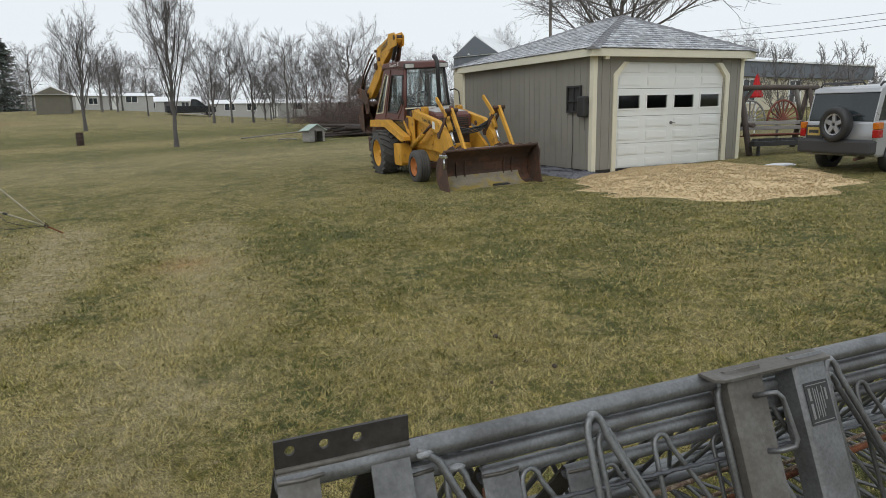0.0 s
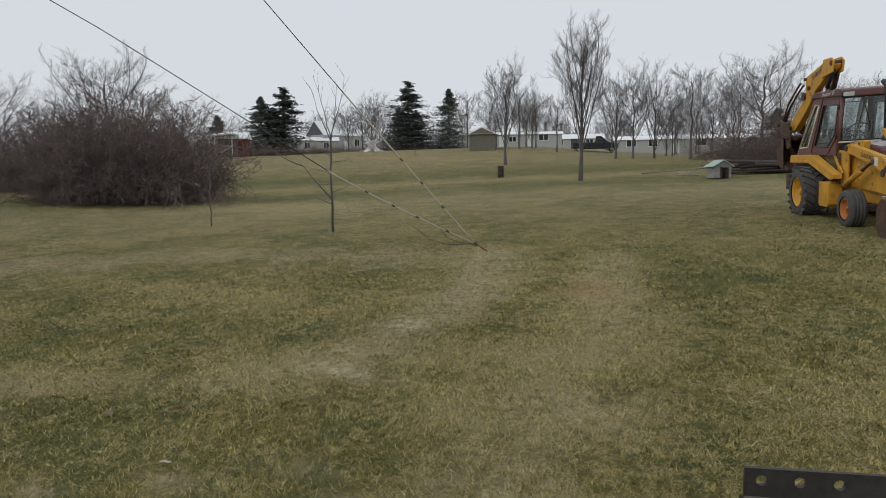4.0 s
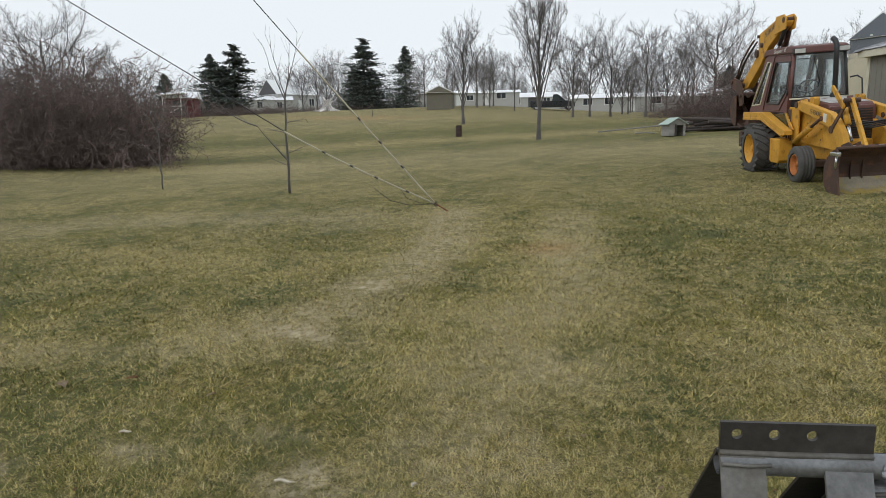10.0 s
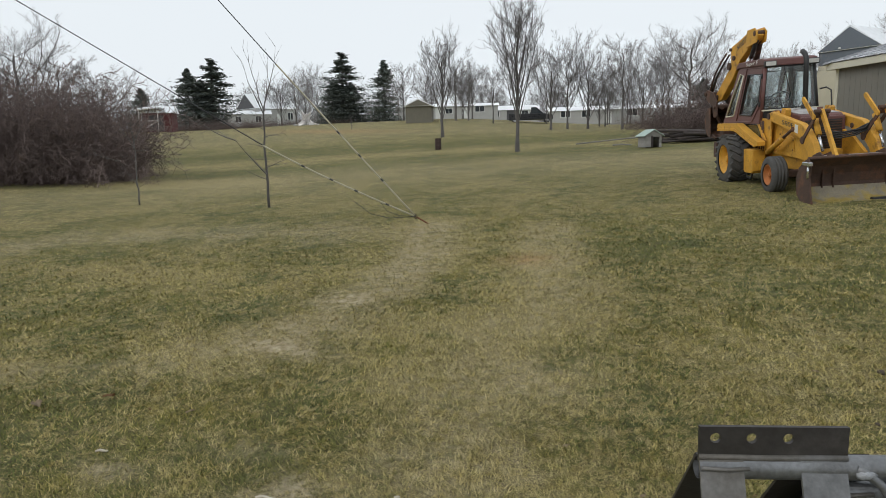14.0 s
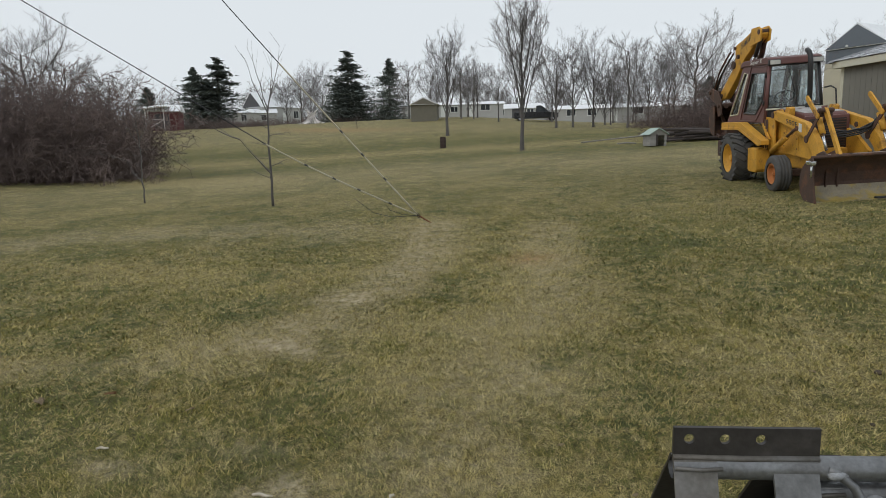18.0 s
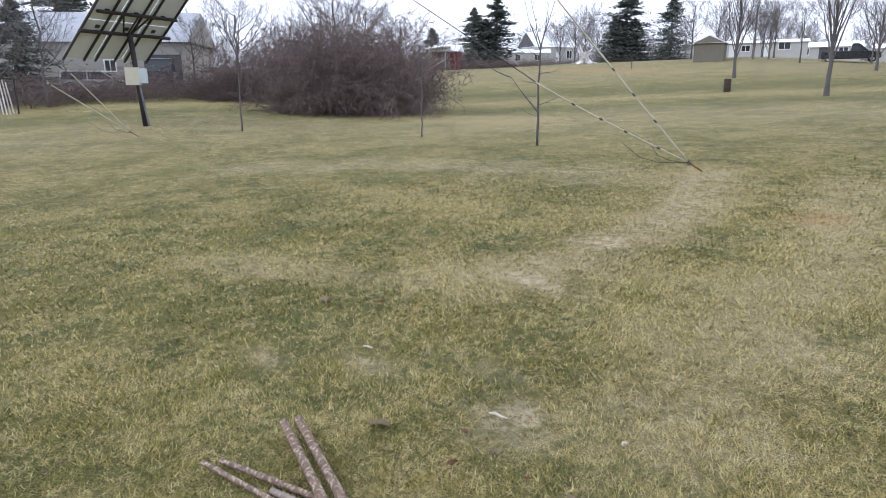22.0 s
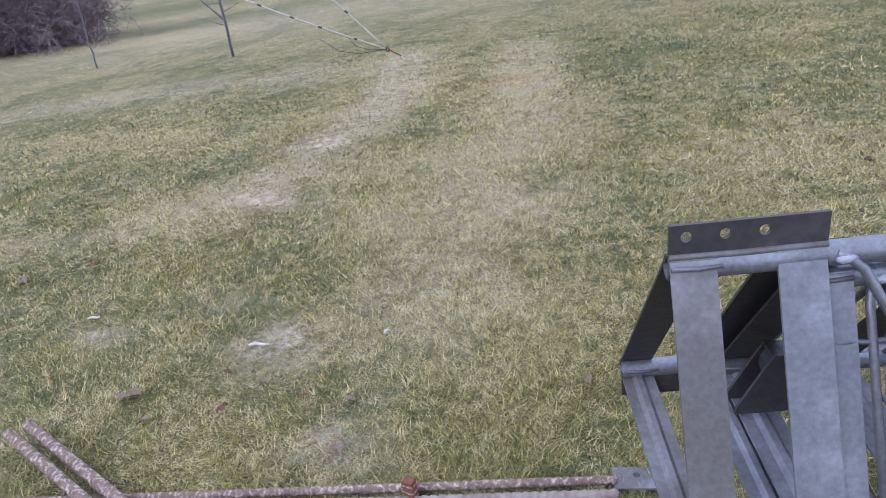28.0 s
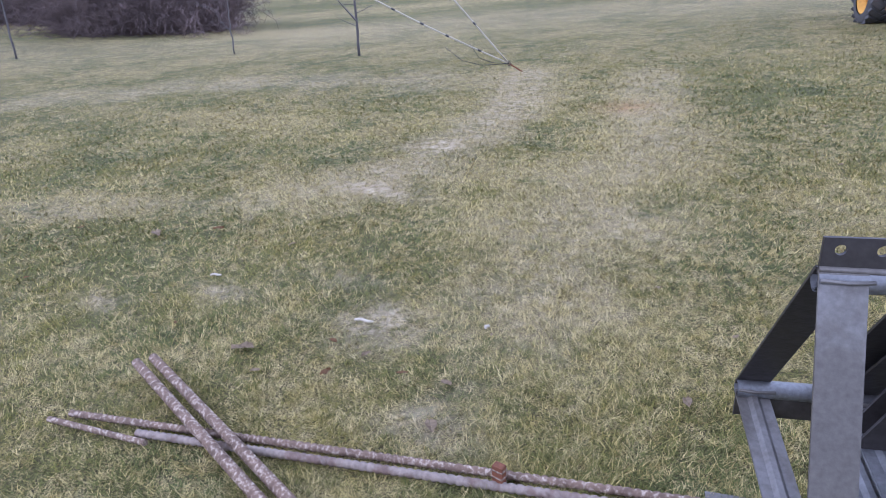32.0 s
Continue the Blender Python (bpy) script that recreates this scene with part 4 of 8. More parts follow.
for name, x0, x1, z0, z1 in (("windscreen", 0.955, 0.925, 1.52, 2.33), ("rear_pane", -0.98, -0.52, 1.46, 2.30)):
    q = []
    for x, z in ((x0, z0), (x1, z1)):
        p = cab_at(x, z, 1, 0.045)
        q += [Vector((x, -p.y, z)), Vector((x, p.y, z))]
    q = [q[0], q[1], q[3], q[2]]
    bm = bmesh.new()
    f = [bm.verts.new(p) for p in q] + [bm.verts.new(p + Vector((0.008, 0, 0))) for p in q]
    for k in ((0, 1, 2, 3), (7, 6, 5, 4), (0, 4, 5, 1), (1, 5, 6, 2), (2, 6, 7, 3), (3, 7, 4, 0)):
        bm.faces.new([f[i] for i in k])
    bmesh.ops.recalc_face_normals(bm, faces=bm.faces)
    pane = part(name, bm, M_CABGLASS, cab)
    bm = bmesh.new()
    tube(bm, q + [q[0]], 0.016, 6)
    part("pane_seal", bm, M_BLACK, pane)
bm = bmesh.new()
box(bm, 0.95, 0.985, -0.54, 0.54, 1.475, 1.505, 0.006)
part("wiper_rail", bm, M_CREAM, cab, "pale metal rail under the windscreen")
bm = bmesh.new()
box(bm, 0.90, 0.95, -0.53, 0.53, 1.24, 1.48, 0.006)
part("firewall", bm, M_BLACK, cab)
rod("wiper", (0.955, -0.12, 2.30), (0.965, 0.02, 1.75), 0.008, M_BLACK, cab, n=6)
cab_roof = plate("cab_roof", [(-0.56, 2.37), (-0.50, 2.49), (-0.40, 2.52), (0.80, 2.505), (0.95, 2.47), (0.97, 2.34), (0.90, 2.36), (-0.40, 2.40)], -0.505, 0.505, M_BROWN, cab, bevel=0.02)
for y in (-0.40, 0.40):
    bm = bmesh.new()
    box(bm, 0.93, 1.03, y - 0.11, y + 0.11, 2.33, 2.44, 0.014)
    lamp = part("roof_lamp", bm, M_BLACK, cab)
    bm = bmesh.new()
    box(bm, 1.028, 1.038, y - 0.095, y + 0.095, 2.345, 2.425, 0.004)
    part("lens", bm, M_LAMP, lamp)
bm = bmesh.new()
box(bm, -1.00, 0.92, -0.48, 0.48, 1.16, 1.24, 0.01)
part("cab_floor", bm, M_BLACK, cab)
bm = bmesh.new()
box(bm, -0.35, 0.08, -0.22, 0.22, 1.36, 1.50, 0.04)
box(bm, -0.43, -0.33, -0.21, 0.21, 1.46, 1.78, 0.04)
part("operator_seat", bm, M_BLACK, cab)
bm = bmesh.new()
ring = [Vector((0.50 + 0.09 * math.cos(t), 0.19 * math.sin(t), 1.72 + 0.12 * math.cos(t))) for t in [2 * math.pi * k / 24 for k in range(25)]]
tube(bm, ring, 0.016, 6)
for t in (0.3, 2.4, 4.4):
    tube(bm, [(0.50, 0, 1.72), (0.50 + 0.09 * math.cos(t), 0.19 * math.sin(t), 1.72 + 0.12 * math.cos(t))], 0.01, 5)
tube(bm, [(0.50, 0, 1.72), (0.74, 0, 1.30)], 0.025, 6)
part("steering_wheel", bm, M_BLACK, cab)
bm = bmesh.new()
tube(bm, [(0.98, 0.55, 1.84), (1.05, 0.64, 1.86), (1.12, 0.70, 1.80), (1.14, 0.72, 1.40), (1.06, 0.60, 1.34)], 0.016, 6)
part("grab_handle", bm, M_BLACK, cab)
text = bpy.data.curves.new("lettering", "FONT")
text.body, text.size, text.extrude, text.shear = "Super E", 0.105, 0.002, 0.25
made = new("lettering_shape", text)
bpy.context.view_layer.update()
letters = bpy.data.meshes.new_from_object(made.evaluated_get(bpy.context.evaluated_depsgraph_get()))
bpy.data.objects.remove(made)
letters.transform(Matrix.Translation((0.02, -0.512, 2.415)) @ Matrix.Rotation(radians(90), 4, "X") @ Matrix.Diagonal((1.9, 1, 1, 1)))
letters.materials.append(M_PRINT)
ob = new("lettering", letters)
ob.parent, ob["label"] = cab_roof, "white lettering on the roof edge"


def print_580(at, size, turn_y, parent, wide):
    """The dark model number on a yellow side plate."""
    text = bpy.data.curves.new("lettering", "FONT")
    text.body, text.size, text.extrude = "580E", size, 0.001
    made = new("lettering_shape", text)
    bpy.context.view_layer.update()
    me = bpy.data.meshes.new_from_object(made.evaluated_get(bpy.context.evaluated_depsgraph_get()))
    bpy.data.objects.remove(made)
    me.transform(Matrix.Translation(at) @ Matrix.Rotation(radians(turn_y), 4, "Y") @ Matrix.Rotation(radians(90), 4, "X") @ Matrix.Diagonal((wide, 1, 1, 1)))
    me.materials.append(M_BLACK)
    ob = new("lettering", me)
    ob.parent, ob["label"] = parent, "black painted number"


# loader: pivots, lift arms, bell cranks, links, rams, bucket
ARM = [(1.28, 1.36), (1.33, 1.44), (1.48, 1.46), (2.30, 1.32), (2.72, 1.25), (2.95, 1.13), (3.18, 0.92), (3.40, 0.52), (3.42, 0.36), (3.30, 0.32), (3.18, 0.50), (2.98, 0.78), (2.74, 0.98), (2.30, 1.12), (1.40, 1.30)]
for s in (-1, 1):
    y = s * 0.50
    plate("loader_tower", [(1.12, 0.72), (1.42, 0.72), (1.44, 1.40), (1.36, 1.48), (1.20, 1.46)], s * 0.36, s * 0.43, M_YELLOW)
    plate("tower_cap", [(1.62, 1.36), (1.82, 1.35), (1.84, 1.49), (1.78, 1.52), (1.66, 1.52)], s * 0.34, s * 0.44, M_YELLOW)
    arm = plate("lift_arm", ARM, y - 0.055, y + 0.055, M_YELLOW, bevel=0.012)
    if s < 0:
        print_580((1.95, y - 0.058, 1.24), 0.11, 8, arm, 2.3)
        plate("decal", [(2.50, 1.10), (2.62, 1.08), (2.63, 1.22), (2.51, 1.24)], y - 0.062, y - 0.058, M_PRINT, arm, "white warning decal", 0)
    for x, z, r in ((1.38, 1.38, 0.06), (2.82, 0.97, 0.065), (3.36, 0.42, 0.055), (2.44, 1.15, 0.045)):
        rod("pivot_pin", (x, y - 0.075, z), (x, y + 0.075, z), r, M_RUST, n=16)
    ram = rod("lift_ram", (1.42, y + s * 0.08, 0.70), (2.10, y + s * 0.08, 1.00), 0.052, M_YELLOW)
    rod("ram_rod", (2.08, y + s * 0.08, 0.99), (2.46, y + s * 0.08, 1.15), 0.026, M_RUST, ram)
    for o in (-0.062, 0.062):
        link("bell_crank", (2.82, 0.97), (3.34, 1.45), y + o, 0.075, 0.016, M_RUST)
    link("bucket_link", (3.34, 1.45), (3.84, 0.74), y, 0.085, 0.05, M_YELLOW)
    link("crank_lever", (2.92, 1.66), (3.30, 1.36), y - 0.11, 0.085, 0.03, M_YELLOW)
    for x, z in ((3.34, 1.45), (3.84, 0.74), (3.28, 1.38)):
        rod("pivot_pin", (x, y - 0.12, z), (x, y + 0.12, z), 0.036, M_RUST, n=14)
    ram = rod("dump_ram", (3.06, y - s * 0.02, 1.34), (3.22, y - s * 0.02, 1.06), 0.048, M_YELLOW)
    rod("ram_rod", (3.21, y - s * 0.02, 1.08), (3.36, y - s * 0.02, 0.80), 0.024, M_CHROME, ram)
    plate("bucket_bracket", [(3.24, 0.30), (3.62, 0.22), (3.66, 0.74), (3.50, 0.80), (3.28, 0.74)], y - 0.10, y - 0.075, M_RUST)
    plate("bucket_bracket", [(3.24, 0.30), (3.62, 0.22), (3.66, 0.74), (3.50, 0.80), (3.28, 0.74)], y + 0.075, y + 0.10, M_RUST)
    bm = bmesh.new()
    tube(bm, [(3.10, y, 1.36), (2.95, y * 0.8, 1.12), (2.70, y * 0.5, 1.05), (2.36, y * 0.3, 1.02)], 0.016, 6)
    part("hose", bm, M_BLACK, hoe)
for k in range(4):
    bm = bmesh.new()
    z0 = 0.98 + 0.03 * k
    tube(bm, [(2.34, -0.30 + 0.03 * k, z0), (2.62, -0.12, z0 + 0.03), (2.72, 0.12, z0 - 0.02), (2.80, 0.32, z0 + 0.02), (2.96, 0.44, z0 + 0.12)], 0.014, 6)
    part("hose", bm, M_BLACK, hoe)
plate("access_panel", [(1.55, 0.76), (2.20, 0.72), (2.20, 0.98), (1.55, 1.10)], -0.428, -0.42, M_YELLOW, bevel=0.003)
for x, z in ((1.60, 0.80), (2.15, 0.76), (1.60, 1.04), (2.15, 0.94)):
    rod("panel_bolt", (x, -0.436, z), (x, -0.426, z), 0.014, M_RUST, n=6)
BW = 0.95
curve = [(4.12, 0.015), (3.86, 0.015), (3.70, 0.06), (3.60, 0.15), (3.56, 0.29), (3.58, 0.44), (3.66, 0.57), (3.80, 0.67), (3.95, 0.73)]
bm = bmesh.new()
inner = [(x + 0.016, z + 0.014) for x, z in curve]
prism(bm, curve + inner[::-1], "y", -BW, BW)
bucket = part("bucket", bm, M_RUST, hoe, "rusty wide loader bucket")
for s in (-1, 1):
    plate("bucket_side", [(4.12, 0.012), (3.86, 0.012), (3.69, 0.05), (3.585, 0.14), (3.545, 0.29), (3.565, 0.45), (3.65, 0.585), (3.80, 0.69), (3.96, 0.75), (4.05, 0.62), (4.02, 0.44), (4.06, 0.20)], s * BW, s * (BW + 0.02), M_RUST, bucket, bevel=0.003)
bm = bmesh.new()
box(bm, 4.02, 4.18, -BW - 0.03, BW + 0.03, 0.0, 0.018, 0.003)
part("cutting_edge", bm, M_SCRAPE, bucket)
bm = bmesh.new()
prism(bm, [(4.02, 0.032), (3.87, 0.032), (3.72, 0.076), (3.625, 0.162), (3.59, 0.25), (3.596, 0.252), (3.632, 0.168), (3.725, 0.084), (3.87, 0.040), (4.02, 0.040)], "y", -BW + 0.02, BW - 0.22)
part("wear_patch", bm, M_SCRAPE, bucket, "scraped patch with yellow paint left")
rod("bucket_lip", (3.95, -BW - 0.02, 0.745), (3.95, BW + 0.02, 0.745), 0.024, M_RUST, bucket, n=10)
bm = bmesh.new()
box(bm, 3.36, 3.60, -0.60, 0.60, 0.66, 0.73, 0.01)
part("cross_tube", bm, M_BARE, hoe, "bare scraped cross tube")
bm = bmesh.new()
box(bm, 3.92, 4.16, -BW - 0.10, -BW - 0.04, 0.64, 0.70, 0.012)
tube(bm, [(4.05, -BW - 0.06, 0.64), (4.06, -BW - 0.07, 0.54), (4.03, -BW - 0.06, 0.44)], 0.018, 6)
part("chain_hook", bm, M_CHROME, bucket, "pale metal hook with a short chain")
for y0, n_links in ((-0.42, 7), (0.62, 9)):
    for k in range(n_links):
        bm = bmesh.new()
        x, y = 3.70 + 0.10 * math.sin(k * 1.3), y0 + 0.045 * k
        z = 0.735 + 0.012 * math.sin(k * 2.1)
        ring = [Vector((x + 0.022 * math.cos(q), y + 0.036 * math.sin(q), z + (0.014 * math.cos(q) if k % 2 else 0))) for q in [2 * math.pi * i / 10 for i in range(11)]]
        tube(bm, ring, 0.009, 5)
        part("chain_ring", bm, M_RUST, hoe)
bm = bmesh.new()
prism(bm, [(3.86, 0.04), (4.0, 0.045), (3.98, 0.065), (3.9, 0.075)], "y", 0.02, 0.34, 0.01)
part("clod", bm, M_BLACK, bucket, "dark lump of wet earth in the bucket")

# backhoe folded over behind the cab
BOOM = [(-2.20, 1.80), (-2.02, 1.74), (-1.74, 1.77), (-1.02, 2.20), (-0.55, 2.58), (0.02, 2.82), (0.34, 2.92), (0.40, 3.00), (0.34, 3.11), (-0.08, 3.12), (-0.62, 3.00), (-1.05, 2.92), (-1.12, 2.84), (-1.10, 2.62), (-1.18, 2.46), (-2.12, 1.90)]
boom = plate("boom", BOOM, -0.43, -0.29, M_YELLOW, label="yellow backhoe boom folded over the cab", bevel=0.016)
print_580((-0.72, -0.436, 2.80), 0.15, -14, boom, 2.0)
for y in (-0.45, -0.27):
    plate("boom_cheek", [(-0.16, 2.80), (0.42, 2.86), (0.46, 3.06), (0.32, 3.15), (-0.08, 3.15)], y - 0.012, y + 0.012, M_YELLOW, boom)
for x, z, r in ((0.34, 3.04, 0.055), (-0.86, 2.66, 0.05), (-1.98, 1.84, 0.06), (-1.06, 2.86, 0.035), (-1.14, 2.50, 0.085)):
    rod("pivot_pin", (x, -0.475, z), (x, -0.245, z), r, M_RUST, n=16)
bm = bmesh.new()
tube(bm, [(0.30, -0.30, 2.98), (-0.20, -0.20, 2.62), (-0.80, -0.06, 2.50), (-1.30, 0.04, 1.60)], [0.045, 0.06, 0.06, 0.05], 4)
part("dipper", bm, M_RUST, hoe, "dark rusty dipper stick")
ram = rod("dipper_ram", (0.30, -0.40, 2.92), (-0.10, -0.36, 2.60), 0.045, M_BLACK)
rod("ram_rod", (-0.08, -0.36, 2.62), (-0.30, -0.34, 2.44), 0.024, M_CHROME, ram)
for dy, dz in ((0, 0), (0.03, 0.05), (-0.03, 0.09)):
    bm = bmesh.new()
    tube(bm, [(-2.30, -0.50 + dy, 1.92), (-1.86, -0.50 + dy, 2.30 + dz), (-1.40, -0.50 + dy, 2.56 + dz), (-1.16, -0.48 + dy, 2.70 + dz)], 0.022, 6)
    part("hose", bm, M_RUST if dz else M_BLACK, hoe)
# rusty linkage and digging bucket that hang from the boom's foot
for y in (-0.58, -0.20):
    plate("boom_foot_plate", [(-2.42, 1.98), (-2.30, 2.04), (-1.88, 1.96), (-1.62, 1.74), (-1.58, 1.40), (-1.80, 1.36), (-1.96, 1.66), (-2.36, 1.80)], y, y + 0.035, M_RUST)
for p, q, r in (((-2.34, -0.40, 1.94), (-2.20, -0.40, 1.46), 0.045), ((-2.20, -0.40, 1.46), (-1.70, -0.40, 1.10), 0.04), ((-1.98, -0.36, 1.84), (-2.42, -0.40, 1.60), 0.035), ((-2.10, -0.46, 1.66), (-1.62, -0.44, 1.60), 0.05)):
    rod("link_rod", p, q, r, M_RUST, n=10)
for p in ((-2.34, 1.94), (-2.20, 1.46), (-1.70, 1.62)):
    rod("pivot_pin", (p[0], -0.62, p[1]), (p[0], -0.16, p[1]), 0.05, M_RUST)
bm = bmesh.new()
arc = [(-1.86 - 0.42 * math.sin(t), 1.26 + 0.36 * math.cos(t)) for t in [math.pi * k / 10 for k in range(11)]]
prism(bm, arc + [(x + 0.05, z) for x, z in arc[::-1]], "y", -0.62, -0.16, 0.004)
for y in (-0.64, -0.16):
    prism(bm, arc, "y", y, y + 0.02)
digger = part("digging_bucket", bm, M_RUST, hoe, "rusty digging bucket tucked under the boom")
for k in range(4):
    y = -0.60 + 0.135 * k
    plate("tooth", [(-1.90, 0.92), (-1.66, 0.86), (-1.62, 0.90), (-1.86, 0.98)], y, y + 0.05, M_RUST, digger)
plate("swing_post", [(-1.62, 0.52), (-1.62, 1.15), (-1.42, 1.22), (-1.36, 0.52)], -0.50, -0.20, M_RUST, bevel=0.02)
bm = bmesh.new()
box(bm, -1.42, -1.22, -0.70, 0.70, 0.46, 0.82, 0.02)
part("slide_frame", bm, M_RUST, hoe)
bm = bmesh.new()
box(bm, -1.25, -0.3, -0.33, 0.33, 0.42, 0.88, 0.03)
part("rear_frame", bm, M_RUST, hoe)

# ---------------------------------------------------------------- lattice tower beside the camera
TOWER = pose(-0.164, 1.166, 1.065, 0, 0, 25.8)     # x along the tower, y away from the camera, z up; the top leg is the x axis
TL = 5.4
LEGS = [Vector((0, 0, 0)), Vector((0, 0.374, -0.46)), Vector((0, -0.21, -0.554))]
MID = (LEGS[0] + LEGS[1] + LEGS[2]) / 3
# dark steel parts; on the tower's back straps the colour stands in for shade
M_DARKSTEEL_SHADE = material("dark_steel_and_strap_shade", (0.055, 0.05, 0.048), 0.5, 0.5, var=0.3, scale=9, bump=0.12, second=(0.11, 0.10, 0.095), second_amt=0.6, second_scale=5)
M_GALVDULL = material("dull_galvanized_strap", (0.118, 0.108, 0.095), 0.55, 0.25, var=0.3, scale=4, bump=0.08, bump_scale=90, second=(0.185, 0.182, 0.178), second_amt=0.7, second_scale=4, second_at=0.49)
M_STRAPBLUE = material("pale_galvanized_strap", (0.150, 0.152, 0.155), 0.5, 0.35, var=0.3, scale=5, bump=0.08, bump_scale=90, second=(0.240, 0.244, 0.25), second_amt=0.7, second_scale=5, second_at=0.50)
M_ZINC = material("frosted_zinc", (0.30, 0.31, 0.325), 0.6, 0.3, var=0.25, scale=25, bump=0.4, bump_scale=120)
M_ROPE = material("grey_wire_rope", (0.13, 0.135, 0.15), 0.6, 0.6, var=0.3, scale=300, bump=0.3)
M_ORANGE = material("bright_rust", (0.17, 0.062, 0.028), 0.85, 0.1, var=0.45, scale=14, bump=0.4, bump_scale=90, second=(0.10, 0.05, 0.03), second_amt=0.8, second_scale=10)
M_REBAR = material("rust_brown_bar", (0.17, 0.115, 0.08), 0.85, 0.1, var=0.4, scale=14, bump=0.4, second=(0.40, 0.34, 0.27), second_amt=0.8, second_scale=60, second_at=0.5)
M_PIPE = material("grey_weathered_pipe", (0.25, 0.205, 0.17), 0.85, 0.1, var=0.35, scale=14, bump=0.3, second=(0.14, 0.09, 0.07), second_amt=0.8, second_scale=9, second_at=0.48)
M_BAR = material("plain_print", (0.20, 0.20, 0.20), 0.6, var=0.05, bump=0)

tower = thing("lattice_tower", TOWER, "galvanized telescoping lattice tower lying on its side", "tower")


def leg_at(k, scale):
    return MID + (LEGS[k] - MID) * scale


def strap(bm, a, b, s0, s1, off, thick=0.006, dish=0.012):
    """A flat strap with a shallow pressed rib, from leg a to leg b over the stretch s0 to s1 of the tower."""
    d = (b - a)
    nrm = Vector((1, 0, 0)).cross(d).normalized()
    if nrm.dot((a + b) / 2 - MID) < 0:
        nrm = -nrm
    prof = [(0, 0), (0.3, 0), (0.42, -dish), (0.58, -dish), (0.7, 0), (1, 0)]
    rows = []
    for f in (-0.02, 1.02):
        p = a + d * f
        rows.append([p + Vector((s0 + (s1 - s0) * u, 0, 0)) + nrm * (off + h) for u, h in prof] + [p + Vector((s0 + (s1 - s0) * u, 0, 0)) + nrm * (off + h - thick) for u, h in prof[::-1]])
    va, vb = [bm.verts.new(p) for p in rows[0]], [bm.verts.new(p) for p in rows[1]]
    n = len(va)
    for i in range(n):
        bm.faces.new((va[i], va[(i + 1) % n], vb[(i + 1) % n], vb[i]))
    bm.faces.new(va[::-1])
    bm.faces.new(vb)
    bmesh.ops.recalc_face_normals(bm, faces=bm.faces)


def lacing(a, b, start, pitch, end, r, mat, off, half=False, welds=False):
    """Bent round bars between two legs, one a bay: up a straight limb, over a bend, down a slant limb."""
    d = b - a
    nrm = Vector((1, 0, 0)).cross(d).normalized()
    if nrm.dot((a + b) / 2 - MID) < 0:
        nrm = -nrm
    s = start
    while s < end:
        w, q = 0.046, pitch
        pts = [(s, 0.97), (s, 0.09)]
        for i in range(1, 6):
            t = math.pi * i / 6
            pts.append((s + w * 0.5 * (1 - math.cos(t)), 0.09 - 0.07 * math.sin(t)))
        pts += [(s + w, 0.09), (s + q * 0.66, 0.86)]
        for i in range(1, 5):
            t = math.pi * i / 5
            pts.append((s + q * 0.66 + (q * 0.34) * 0.5 * (1 - math.cos(t)), 0.86 + 0.09 * math.sin(t)))
        if half and s == start:
            pts = [(s - 0.012, 0.0), (s + 0.004, 0.012), (s + 0.03, 0.05)] + pts[8:]
        bm = bmesh.new()
        tube(bm, [a + d * v + Vector((u, 0, 0)) + nrm * off for u, v in pts], r, 9)
        part("lacing_bar", bm, mat, tower)
        if welds:
            bm = bmesh.new()
            bmesh.ops.create_icosphere(bm, subdivisions=2, radius=0.011)
            for v in bm.verts:
                v.co = Vector((v.co.x * 1.7, v.co.y * 0.9, v.co.z * 0.8)) * (1 + 0.5 * noise.noise(v.co * 70 + Vector((s * 9, 0, 0))))
            bmesh.ops.translate(bm, vec=a + d * 0.015 + Vector((s + (0.0 if half and s == start else 0.023), 0, 0)) + nrm * off, verts=bm.verts)
            for f in bm.faces:
                f.smooth = True
            part("weld_blob", bm, M_ZINC, tower, "pale lumpy weld")
        s += pitch


